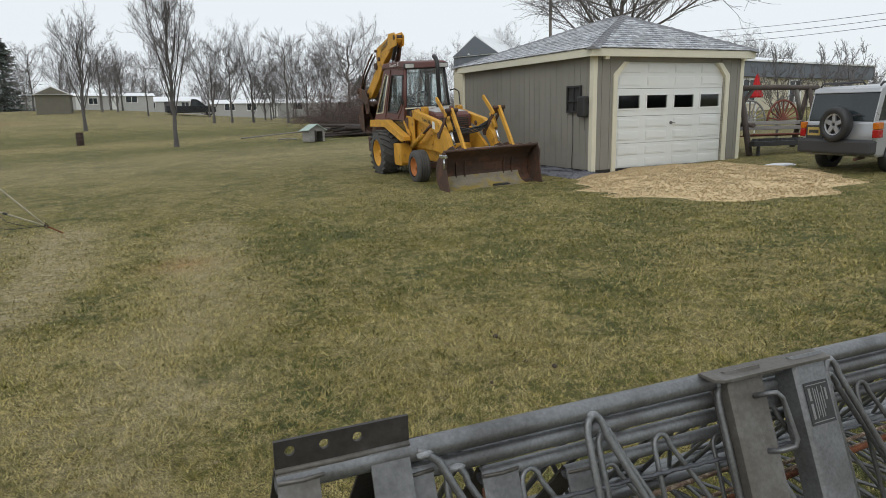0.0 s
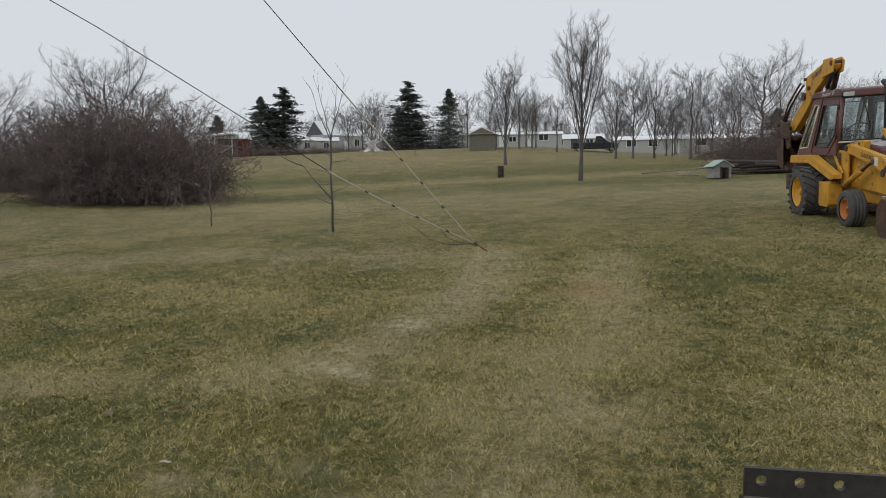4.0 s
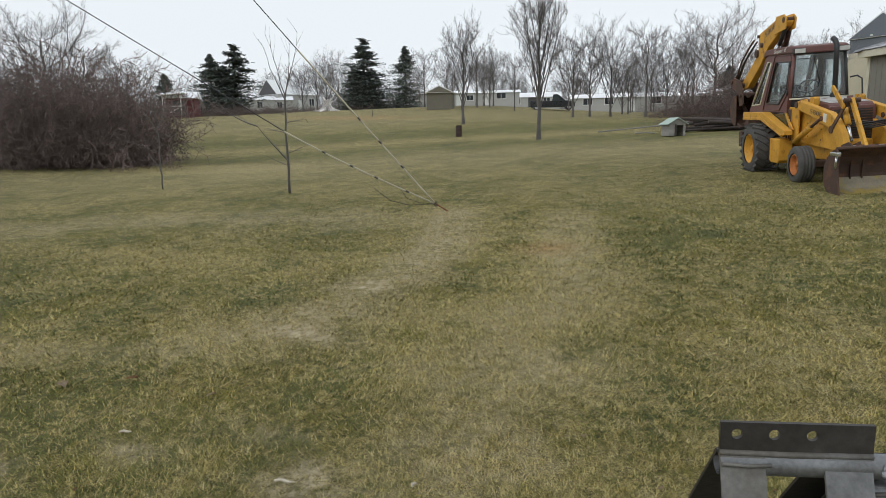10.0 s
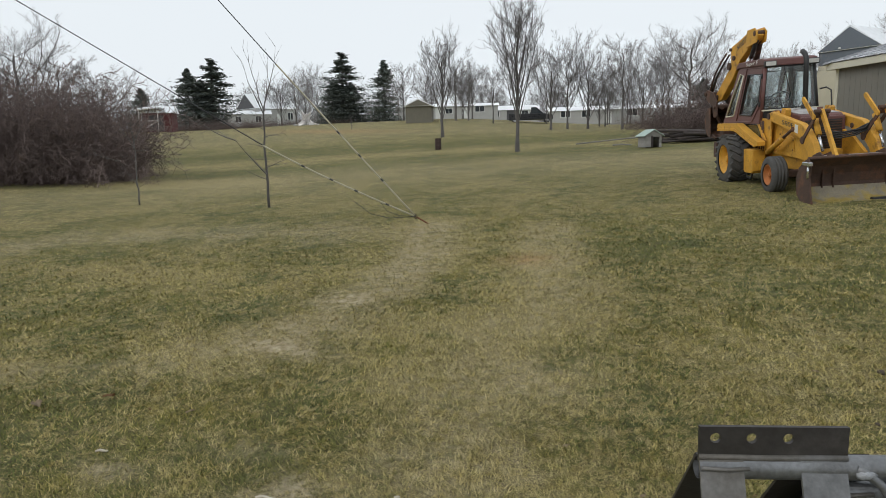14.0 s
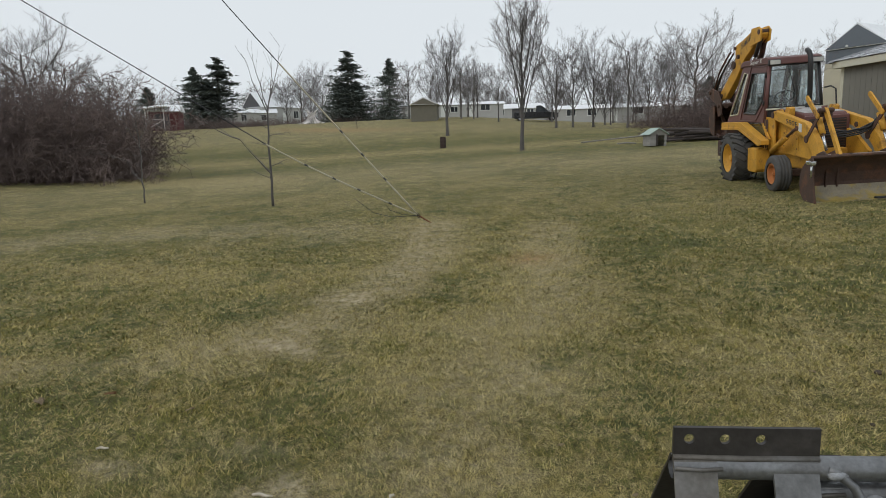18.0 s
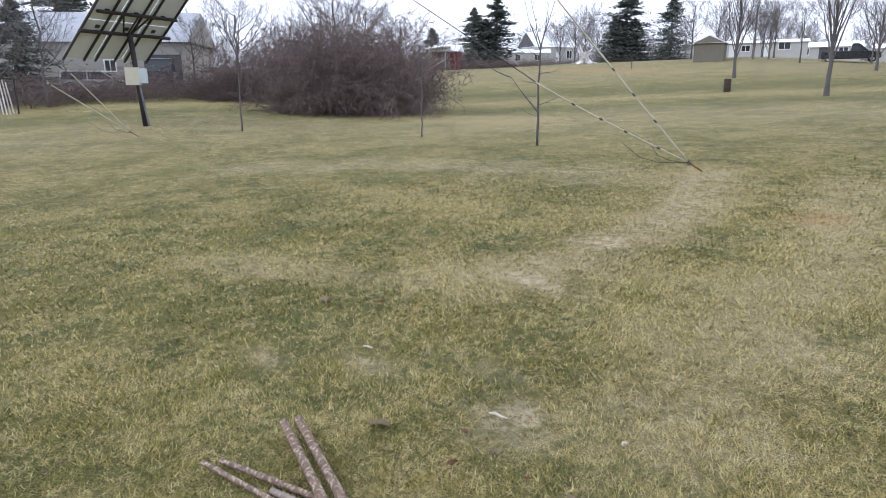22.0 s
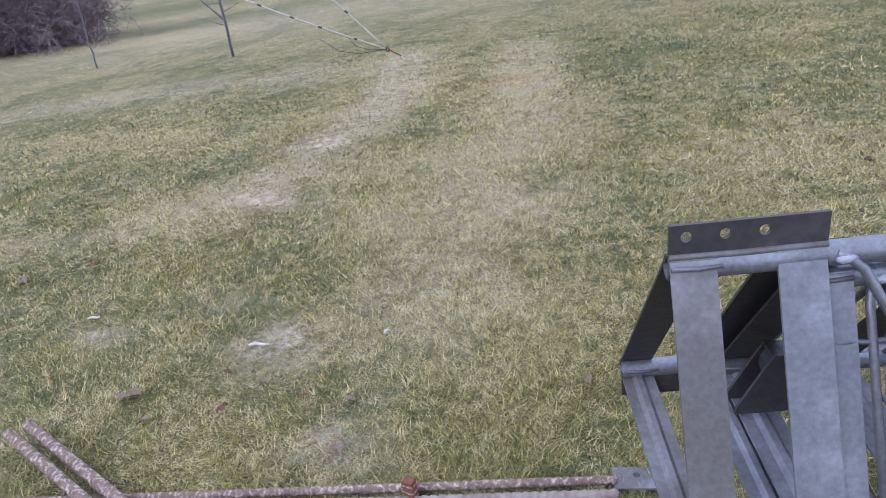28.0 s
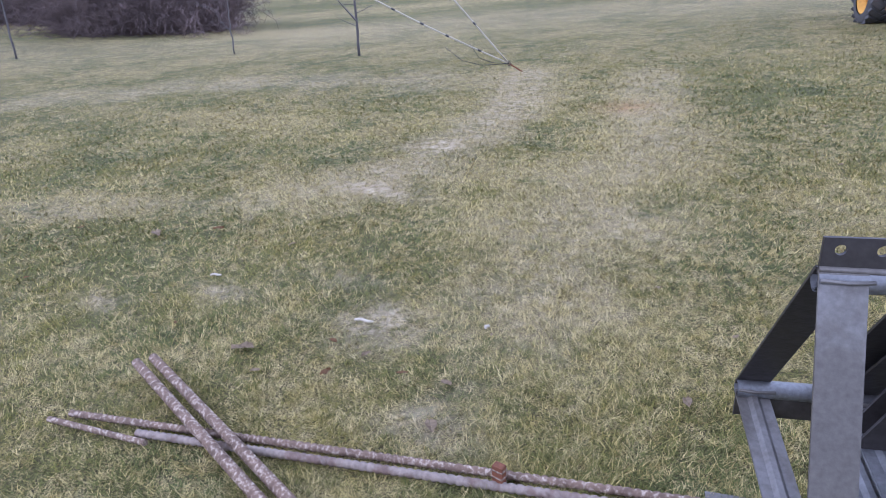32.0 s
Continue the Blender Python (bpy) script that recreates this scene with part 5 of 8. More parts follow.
SECTIONS = ((1.0, 0.0, 0.0225, 0.28, 0.38, 0.0085), (0.85, 0.22, 0.02, 0.33, 0.37, 0.0075), (0.70, 0.42, 0.0175, 0.51, 0.36, 0.0065), (0.55, 0.64, 0.015, 0.73, 0.34, 0.0055))
for scale, s0, r, first, pitch, rod in SECTIONS:
    ends = [leg_at(k, scale) for k in range(3)]
    for p in ends:
        bm = bmesh.new()
        n = 14
        for ra, rb in ((r, r), (r * 0.78, r * 0.78)):
            cyl(bm, p + Vector((s0, 0, 0)), p + Vector((TL, 0, 0)), ra, rb, n, caps=False)
        for f in bm.faces:
            f.smooth = True
        part("leg", bm, M_GALV, tower)
    for k, (a, b) in enumerate(((0, 2), (0, 1), (1, 2))):
        lacing(ends[a], ends[b], first + 0.06 * k, pitch, 2.5 if k == 0 else 2.2, rod, M_GALV, r * 0.75, scale == 1.0 and k == 0, scale > 0.8 and k == 0)
        stretches = ((0.0, 0.076), (0.174, 0.252)) if scale == 1.0 else ((s0, s0 + 0.085),)
        for u0, u1 in stretches:
            bm = bmesh.new()
            strap(bm, ends[a], ends[b], u0, u1 + (0.05 if k == 1 and scale == 1.0 and u0 > 0 else 0), r * 0.9, dish=0.01 if k == 2 else 0.0)
            # back straps (k 1) are coloured dark to paint the shade on them
            part("strap", bm, M_DARKSTEEL_SHADE if k == 1 else (M_GALVDULL if u0 < 0.1 else M_STRAPBLUE), tower, "back strap with its shade put into a dark colour" if k == 1 else "")
    for p in ends[:2]:
        # weld beads where the straps meet the leg
        bm = bmesh.new()
        tube(bm, [p + Vector((s0 + 0.002, -r * 0.95, 0.006)), p + Vector((s0 + 0.045, -r * 1.05, 0.004)), p + Vector((s0 + 0.085, -r * 0.95, 0.006))], 0.004, 6)
        part("weld_bead", bm, M_GALVDULL, tower)
    if scale in (0.85, 0.70):
        # rust that has run down the strap's edge
        for u, f1 in ((s0 - 0.001, 0.62), (s0 + 0.084, 0.3)):
            d = ends[2] - ends[0]
            bm = bmesh.new()
            tube(bm, [ends[0] + d * f + Vector((u + 0.002 * math.sin(f * 40), -0.012, 0)) for f in [0.05 + (f1 - 0.05) * i / 10 for i in range(11)]], [0.0045 - 0.0003 * i for i in range(11)], 5)
            part("rust_streak", bm, M_ORANGE, tower, "orange rust along the strap edge")

# hinge plate with three holes on the top leg, and the lower one on the back leg
for p, zz0, zz1, holes, y0 in ((LEGS[0], 0.012, 0.079, (0.028, 0.091, 0.154), -0.006), (LEGS[1], -0.075, -0.012, (0.07,), -0.002)):
    bm = bmesh.new()
    length = 0.256 if p == LEGS[0] else 0.19
    hz = zz0 + (zz1 - zz0) * 0.68
    xs = [0.0] + [v for h in holes for v in (h - 0.02, h + 0.02)] + [length]
    for i in range(0, len(xs), 2):
        box(bm, p.x + xs[i], p.x + xs[i + 1], p.y + y0 - 0.004, p.y + y0 + 0.004, p.z + zz0, p.z + zz1)
    for h in holes:
        n = 16
        ring_f, ring_b, sq_f, sq_b = [], [], [], []
        for k in range(n):
            t = 2 * math.pi * k / n
            c, s = math.cos(t), math.sin(t)
            m = max(abs(c), abs(s))
            x1, z1 = 0.02 * c / m, (zz1 - hz if s > 0 else hz - zz0) * s / m
            for lst, yy in ((ring_f, -0.004), (ring_b, 0.004)):
                lst.append(bm.verts.new((p.x + h + 0.0095 * c, p.y + y0 + yy, p.z + hz + 0.0095 * s)))
            for lst, yy in ((sq_f, -0.004), (sq_b, 0.004)):
                lst.append(bm.verts.new((p.x + h + x1, p.y + y0 + yy, p.z + hz + z1)))
        for k in range(n):
            j = (k + 1) % n
            for q in ((ring_f[k], ring_f[j], sq_f[j], sq_f[k]), (ring_b[j], ring_b[k], sq_b[k], sq_b[j]), (ring_f[j], ring_f[k], ring_b[k], ring_b[j]), (sq_f[k], sq_f[j], sq_b[j], sq_b[k])):
                bm.faces.new(q)
    bmesh.ops.remove_doubles(bm, verts=bm.verts[:], dist=1e-4)
    bmesh.ops.recalc_face_normals(bm, faces=bm.faces)
    part("hinge_plate", bm, M_DARKSTEEL_SHADE, tower, "dark steel hinge plate with drilled holes")
bm = bmesh.new()
tube(bm, [(0.0, -0.008, 0.021), (0.12, -0.009, 0.02), (0.256, -0.008, 0.021)], 0.007, 6)
part("weld_bead", bm, M_GALVDULL, tower)

# end guide: plate over the top leg, two channel posts down the front, a grip and a printed plate
bm = bmesh.new()
prism(bm, [(1.00, -0.055), (1.02, -0.068), (1.38, -0.068), (1.39, -0.055), (1.39, -0.004), (1.00, -0.004)], "z", 0.022, 0.030, 0.001)
part("end_plate", bm, M_GALVDULL, tower, "frosted end plate over the top leg")
FD = (LEGS[2] - LEGS[0]).normalized()
FN = Vector((0, FD.z, -FD.y))
if FN.y > 0:
    FN = -FN
for s0 in (1.05, 1.27):
    bm = bmesh.new()
    web = [(0, 0.045), (0.008, 0.052), (0.108, 0.052), (0.115, 0.045), (0.115, -0.01), (0.109, -0.01), (0.109, 0.04), (0.104, 0.045), (0.012, 0.045), (0.006, 0.04), (0.006, -0.01), (0, -0.01)]
    rows = [[bm.verts.new(FD * t + Vector((s0 + u, 0, 0)) + FN * v) for u, v in web] for t in (-0.02, 0.60)]
    for i in range(len(web)):
        bm.faces.new((rows[0][i], rows[0][(i + 1) % len(web)], rows[1][(i + 1) % len(web)], rows[1][i]))
    bm.faces.new(rows[0][::-1])
    bm.faces.new(rows[1])
    bmesh.ops.recalc_face_normals(bm, faces=bm.faces)
    part("channel_post", bm, M_GALVDULL if s0 < 1.2 else M_GALV, tower)
bm = bmesh.new()
tube(bm, [FD * t + Vector((1.12 + u, 0, 0)) + FN * v for u, t, v in ((0, 0.05, 0.05), (0.005, 0.045, 0.085), (0.02, 0.045, 0.10), (0.035, 0.06, 0.10), (0.05, 0.16, 0.10), (0.045, 0.175, 0.095), (0.02, 0.18, 0.08), (0.005, 0.18, 0.05))], 0.0065, 8)
part("grip", bm, M_GALV, tower, "welded round bar grip")
plate_m = Matrix(((1, FD.x, FN.x, 1.285), (0, FD.y, FN.y, 0), (0, FD.z, FN.z, 0), (0, 0, 0, 1))) @ Matrix.Translation((0, 0.05, 0.0525))
bm = bmesh.new()
box(bm, 0, 0.085, 0, 0.105, 0, 0.0015, m=plate_m)
name_plate = part("name_plate", bm, M_BLACK, tower, "black printed warning plate")
for u0, u1, v0, v1 in ((0.006, 0.079, 0.006, 0.008), (0.006, 0.079, 0.097, 0.099), (0.010, 0.018, 0.014, 0.045), (0.010, 0.018, 0.052, 0.09), (0.026, 0.029, 0.014, 0.09), (0.033, 0.036, 0.018, 0.084), (0.041, 0.044, 0.014, 0.09), (0.049, 0.052, 0.03, 0.088), (0.057, 0.060, 0.014, 0.07), (0.067, 0.073, 0.02, 0.05)):
    bm = bmesh.new()
    box(bm, u0, u1, v0, v1, 0.0015, 0.0022, m=plate_m)
    part("print_bar", bm, M_BAR, name_plate)

# pulley housing, wire rope, rusty threaded rod with bolts
bm = bmesh.new()
prism(bm, [(0.20, -0.46), (0.205, -0.44), (0.275, -0.315), (0.345, -0.32), (0.35, -0.46)], "y", 0.17, 0.178, 0.001)
prism(bm, [(0.20, -0.46), (0.205, -0.44), (0.275, -0.315), (0.345, -0.32), (0.35, -0.46)], "y", 0.225, 0.233, 0.001)
box(bm, 0.275, 0.345, 0.178, 0.225, -0.325, -0.318)
housing = part("pulley_housing", bm, M_DARKSTEEL_SHADE, tower, "dark steel pulley housing")
bm = bmesh.new()
cyl(bm, (0.31, 0.182, -0.36), (0.31, 0.222, -0.36), 0.045, n=20)
part("pulley", bm, M_BLACK, housing)
bm = bmesh.new()
pts = [Vector((0.25, -0.044, -0.148)) + Vector((2.2 * i / 160, -0.03 * i / 160, -0.08 * i / 160)) for i in range(161)]
tube(bm, [p + Vector((0, 0.0012 * math.sin(i * 1.9), 0.0012 * math.cos(i * 1.9))) for i, p in enumerate(pts)], 0.0048, 6)
part("wire_rope", bm, M_ROPE, tower)
bm = bmesh.new()
tube(bm, [Vector((0.56 + 1.6 * i / 200, 0.0, -0.365 + 0.0004 * i)) for i in range(201)], [0.0075 + 0.0022 * (i % 2) for i in range(201)], 8)
part("threaded_rod", bm, M_ORANGE, tower, "rusty threaded rod")
for u, v, w in ((0.545, -0.10, -0.375), (0.74, -0.09, -0.33), (1.7, -0.09, -0.3)):
    bm = bmesh.new()
    cyl(bm, (u, v - 0.02, w), (u, v, w), 0.013, n=6)
    cyl(bm, (u, v - 0.028, w), (u, v - 0.02, w), 0.007, n=8)
    part("bolt", bm, M_GALV, tower)
for u, v, w, l in ((0.72, 0.06, -0.31, 0.9), (0.9, 0.12, -0.42, 1.2), (1.35, 0.02, -0.30, 0.8)):
    bm = bmesh.new()
    cyl(bm, (u, v, w), (u + l, v + 0.02, w + 0.01), 0.006, n=7)
    part("rusty_bar", bm, M_REBAR, tower, "rusty round bar inside the tower")
# stands out of view hold the tower up
for s in (3.4, 5.0):
    p = TOWER @ Vector((s, 0.08, 0))
    stand = thing("trestle", pose(p.x, p.y, gz(p.x, p.y), 0, 0, 25.8), "plain steel trestle under the lattice tower", "trestle", "trestles under the tower")
    h = p.z - 0.62 - gz(p.x, p.y)
    bm = bmesh.new()
    box(bm, -0.04, 0.04, -0.45, 0.45, h - 0.06, h, 0.004)
    part("beam", bm, M_DARKSTEEL_SHADE, stand)
    for y in (-0.38, 0.38):
        for dx in (-0.18, 0.18):
            bm = bmesh.new()
            cyl(bm, (dx, y, -0.02), (0, y, h - 0.04), 0.02, n=8)
            part("trestle_leg", bm, M_DARKSTEEL_SHADE, stand)

# ---------------------------------------------------------------- bars and litter on the lawn
def bar_on_lawn(name, a, b, r, mat, label, ribs=True, lift=0.0, group=""):
    (ax, ay), (bx, by) = a, b
    ln = math.hypot(bx - ax, by - ay)
    n = int(ln / 0.0095) if ribs else 24
    pts = [(ax + (bx - ax) * i / n, ay + (by - ay) * i / n) for i in range(n + 1)]
    bm = bmesh.new()
    pts3 = [Vector((x, y, gz(x, y) + r + 0.012 + lift)) for x, y in pts]
    base = pts3[0].copy()
    tube(bm, [p - base for p in pts3], [r * (1.0, 1.0, 0.76)[i % 3] for i in range(n + 1)] if ribs else r, 10)
    ob = mesh_ob(name, bm, mat)
    ob.location = base
    return tagged(ob, label, "steel bar", group)


bar_on_lawn("reinforcing_bar", (-2.73, 1.12), (-0.75, 0.735), 0.022, M_REBAR, "rusty ribbed steel bar lying across other bars", True, 0.03, "pair of ribbed bars")
bar_on_lawn("reinforcing_bar", (-2.70, 1.185), (-0.72, 0.795), 0.022, M_REBAR, "rusty ribbed steel bar lying across other bars", True, 0.03, "pair of ribbed bars")
bar_on_lawn("long_bar", (-2.66, 0.79), (-0.38, 1.645), 0.0155, M_REBAR, "long thin rusty steel bar on the grass", True, 0, "long bars on the grass")
bar_on_lawn("long_pipe", (-2.28, 0.872), (-0.36, 1.592), 0.0165, M_PIPE, "long grey weathered steel pipe on the grass", True, 0, "long bars on the grass")
bar_on_lawn("thin_bar", (-2.71, 0.722), (-2.20, 0.86), 0.012, M_REBAR, "short thin rusty bar on the grass", False)
base_plate = thing("drilled_plate", pose(-0.30, 1.69, gz(-0.3, 1.69) + 0.012, 0, 0, 21), "grey flat steel plate with two holes on the grass", "steel plate")
bm = bmesh.new()
box(bm, -0.10, 0.12, -0.045, 0.045, 0, 0.008, 0.001)
part("plate", bm, M_GALVDULL, base_plate)
# the plate is uncut; black discs paint the dark inside its holes
for u in (-0.03, 0.045):
    bm = bmesh.new()
    cyl(bm, (u, 0.01, 0.0075), (u, 0.01, 0.0085), 0.011, n=12)
    part("hole_dark_disc", bm, M_BLACK, base_plate)
peg = thing("rusty_peg", pose(-0.955, 1.385, gz(-0.955, 1.385)), "rusty square steel peg driven into the lawn", "peg")
bm = bmesh.new()
box(bm, -0.019, 0.019, -0.014, 0.014, -0.2, 0.10, 0.003)
part("shaft", bm, M_ORANGE, peg)
for z in (0.03, 0.055, 0.08):
    bm = bmesh.new()
    box(bm, -0.021, 0.021, -0.016, 0.016, z, z + 0.006, 0.001)
    part("notch", bm, M_REBAR, peg)

M_LITTER = material("pale_litter", (0.50, 0.45, 0.36), 0.8, var=0.2, scale=30, bump=0.2)
M_CLOD = material("dark_clod", (0.075, 0.058, 0.042), 0.95, var=0.3, scale=30, bump=0.5)
M_LEAF = material("dry_leaf", (0.20, 0.11, 0.05), 0.9, var=0.3, scale=30, bump=0.3)
M_PALELEAF = material("pale_dry_leaf", (0.30, 0.23, 0.15), 0.9, var=0.3, scale=30, bump=0.3)


def leaf(x, y, size, seed, mat, label, curl=0.5):
    g = random.Random(seed)
    bm = bmesh.new()
    n = 9
    c = [bm.verts.new((0, size * (t - 0.5) * 2, 0.012 + curl * size * 0.3 * math.sin(math.pi * t))) for t in (0, 0.33, 0.66, 1)]
    for side in (-1, 1):
        e = [bm.verts.new((side * size * (0.15 + 0.45 * math.sin(math.pi * t) * g.uniform(0.7, 1.2)), size * (t - 0.5) * 2, 0.012 + curl * size * g.uniform(0.2, 0.9))) for t in (0.05, 0.33, 0.66, 0.95)]
        for i in range(3):
            bm.faces.new((c[i], c[i + 1], e[i + 1], e[i]) if side < 0 else (c[i], e[i], e[i + 1], c[i + 1]))
    bmesh.ops.solidify(bm, geom=bm.faces[:], thickness=0.0015)
    ob = mesh_ob("dry_leaf", bm, mat)
    ob.matrix_world = pose(x, y, gz(x, y) + 0.01, 0, 0, g.uniform(0, 360))
    return tagged(ob, label, "leaf", "leaves on the lawn")


for k, (x, y, s, mat) in enumerate(((-4.40, 2.17, 0.06, M_PALELEAF), (-2.46, 1.49, 0.055, M_PALELEAF), (-1.33, 1.50, 0.04, M_PALELEAF), (-1.45, 1.75, 0.03, M_PALELEAF), (-4.05, 2.45, 0.04, M_LEAF), (-3.3, 2.5, 0.03, M_PALELEAF), (-1.95, 1.55, 0.03, M_LEAF), (-0.6, 2.1, 0.03, M_PALELEAF), (-1.9, 1.75, 0.028, M_PALELEAF))):
    leaf(x, y, s, 100 + k, mat, "curled pale dead leaf on the grass" if mat is M_PALELEAF else "curled brown dead leaf on the grass")
g = random.Random(5)
for k in range(46):
    az, d = g.uniform(-30, 75), math.exp(g.uniform(math.log(2.2), math.log(9)))
    leaf(-d * math.sin(radians(az)), d * math.cos(radians(az)), g.uniform(0.012, 0.026), 300 + k, M_LEAF if g.random() < 0.5 else M_PALELEAF, "small dead leaf on the grass")
for x, y, ln, turn, mat, lab in ((-2.13, 1.97, 0.10, 20, M_LITTER, "pale broken stick on a bare patch"), (-1.56, 2.21, 0.035, 100, M_LITTER, "small white chip on the grass"), (-3.35, 1.95, 0.07, 30, M_LITTER, "pale stick on the grass")):
    bm = bmesh.new()
    tube(bm, [(-ln / 2, 0, 0), (-ln / 6, 0.006, 0.004), (ln / 4, -0.004, 0.002), (ln / 2, 0.003, 0)], [0.006, 0.008, 0.007, 0.004], 6)
    ob = mesh_ob("stick", bm, mat)
    ob.matrix_world = pose(x, y, gz(x, y) + 0.022, 0, 0, turn)
    tagged(ob, lab, "stick", "sticks on the lawn")
for x, y, r in ((0.38, 4.5, 0.035), (0.72, 3.95, 0.03), (0.55, 4.05, 0.022), (0.32, 3.75, 0.02)):
    bm = bmesh.new()
    bmesh.ops.create_icosphere(bm, subdivisions=2, radius=r)
    for v in bm.verts:
        v.co *= 1 + 0.35 * noise.noise(v.co * 40)
        v.co.z *= 0.7
    ob = mesh_ob("clod", bm, M_CLOD)
    ob.scale = (0.62, 0.62, 0.62)
    ob.location = (x, y, gz(x, y) + r * 0.4)
    tagged(ob, "dark clod of earth on the grass", "clod", "clods on the lawn")

# ---------------------------------------------------------------- trees and brush
def on_ground(az, d, sink=0.0):
    """A place on the ground, az degrees left of the world's y axis and d metres away."""
    x, y = -d * math.sin(radians(az)), d * math.cos(radians(az))
    return x, y, gz(x, y) - sink


def bars(name, segs, sides, mat, parent):
    """Tapered bars, one for each row p0, p1, r0, r1, as one mesh."""
    segs = np.asarray(segs, float)
    p0, p1, r0, r1 = segs[:, 0:3], segs[:, 3:6], segs[:, 6], segs[:, 7]
    d = p1 - p0
    d = d / np.maximum(np.linalg.norm(d, axis=1), 1e-6)[:, None]
    ref = np.where(np.abs(d[:, 2:3]) > 0.9, np.array([[1.0, 0, 0]]), np.array([[0, 0, 1.0]]))
    u = np.cross(d, ref)
    u /= np.linalg.norm(u, axis=1)[:, None]
    w = np.cross(d, u)
    a = 2 * np.pi * np.arange(sides) / sides
    ring = np.cos(a)[None, :, None] * u[:, None] + np.sin(a)[None, :, None] * w[:, None]
    v = np.concatenate([p0[:, None] + ring * r0[:, None, None], p1[:, None] + ring * r1[:, None, None]], 1)
    k = np.arange(len(segs))[:, None, None] * 2 * sides
    j = np.arange(sides)
    q = np.stack([j, (j + 1) % sides, sides + (j + 1) % sides, sides + j], 1)
    return arrays_ob(name, v.reshape(-1, 3), (k + q[None]).reshape(-1, 4), mat, parent, True)


def grow(rg, out, p, d, length, r, level, last, steps, kids, angle, upward, shrink, fine=0.007):
    """A branch that tapers to its tip, with its side branches."""
    n = steps[min(level, len(steps) - 1)]
    r0 = r
    for i in range(n):
        d = d + rg.normal(0, 0.045 if level == 0 else 0.07 + 0.05 * level, 3) + np.array([0, 0, upward * (0.4 if level else 0.1)])
        d = d / np.linalg.norm(d)
        q = p + d * (length / n)
        r1 = max(r0 * (1 - 0.88 * (i + 1) / n), fine * 0.45)
        out.append((level, *p, *q, r, r1))
        p, r = q, r1
        if level < last and (level > 0 or i >= n * 0.25):
            for _ in range(kids[min(level, len(kids) - 1)]):
                if rg.uniform() < 0.85:
                    side = np.cross(d, rg.normal(0, 1, 3))
                    side /= np.linalg.norm(side) + 1e-9
                    t = radians(rg.uniform(angle * 0.6, angle * 1.3))
                    c = d * math.cos(t) + side * math.sin(t)
                    grow(rg, out, p, c, length * shrink * rg.uniform(0.6, 1.15) * (1 - 0.45 * i / n), max(r * 0.62, fine), level + 1, last, steps, kids, angle, upward, shrink, fine)


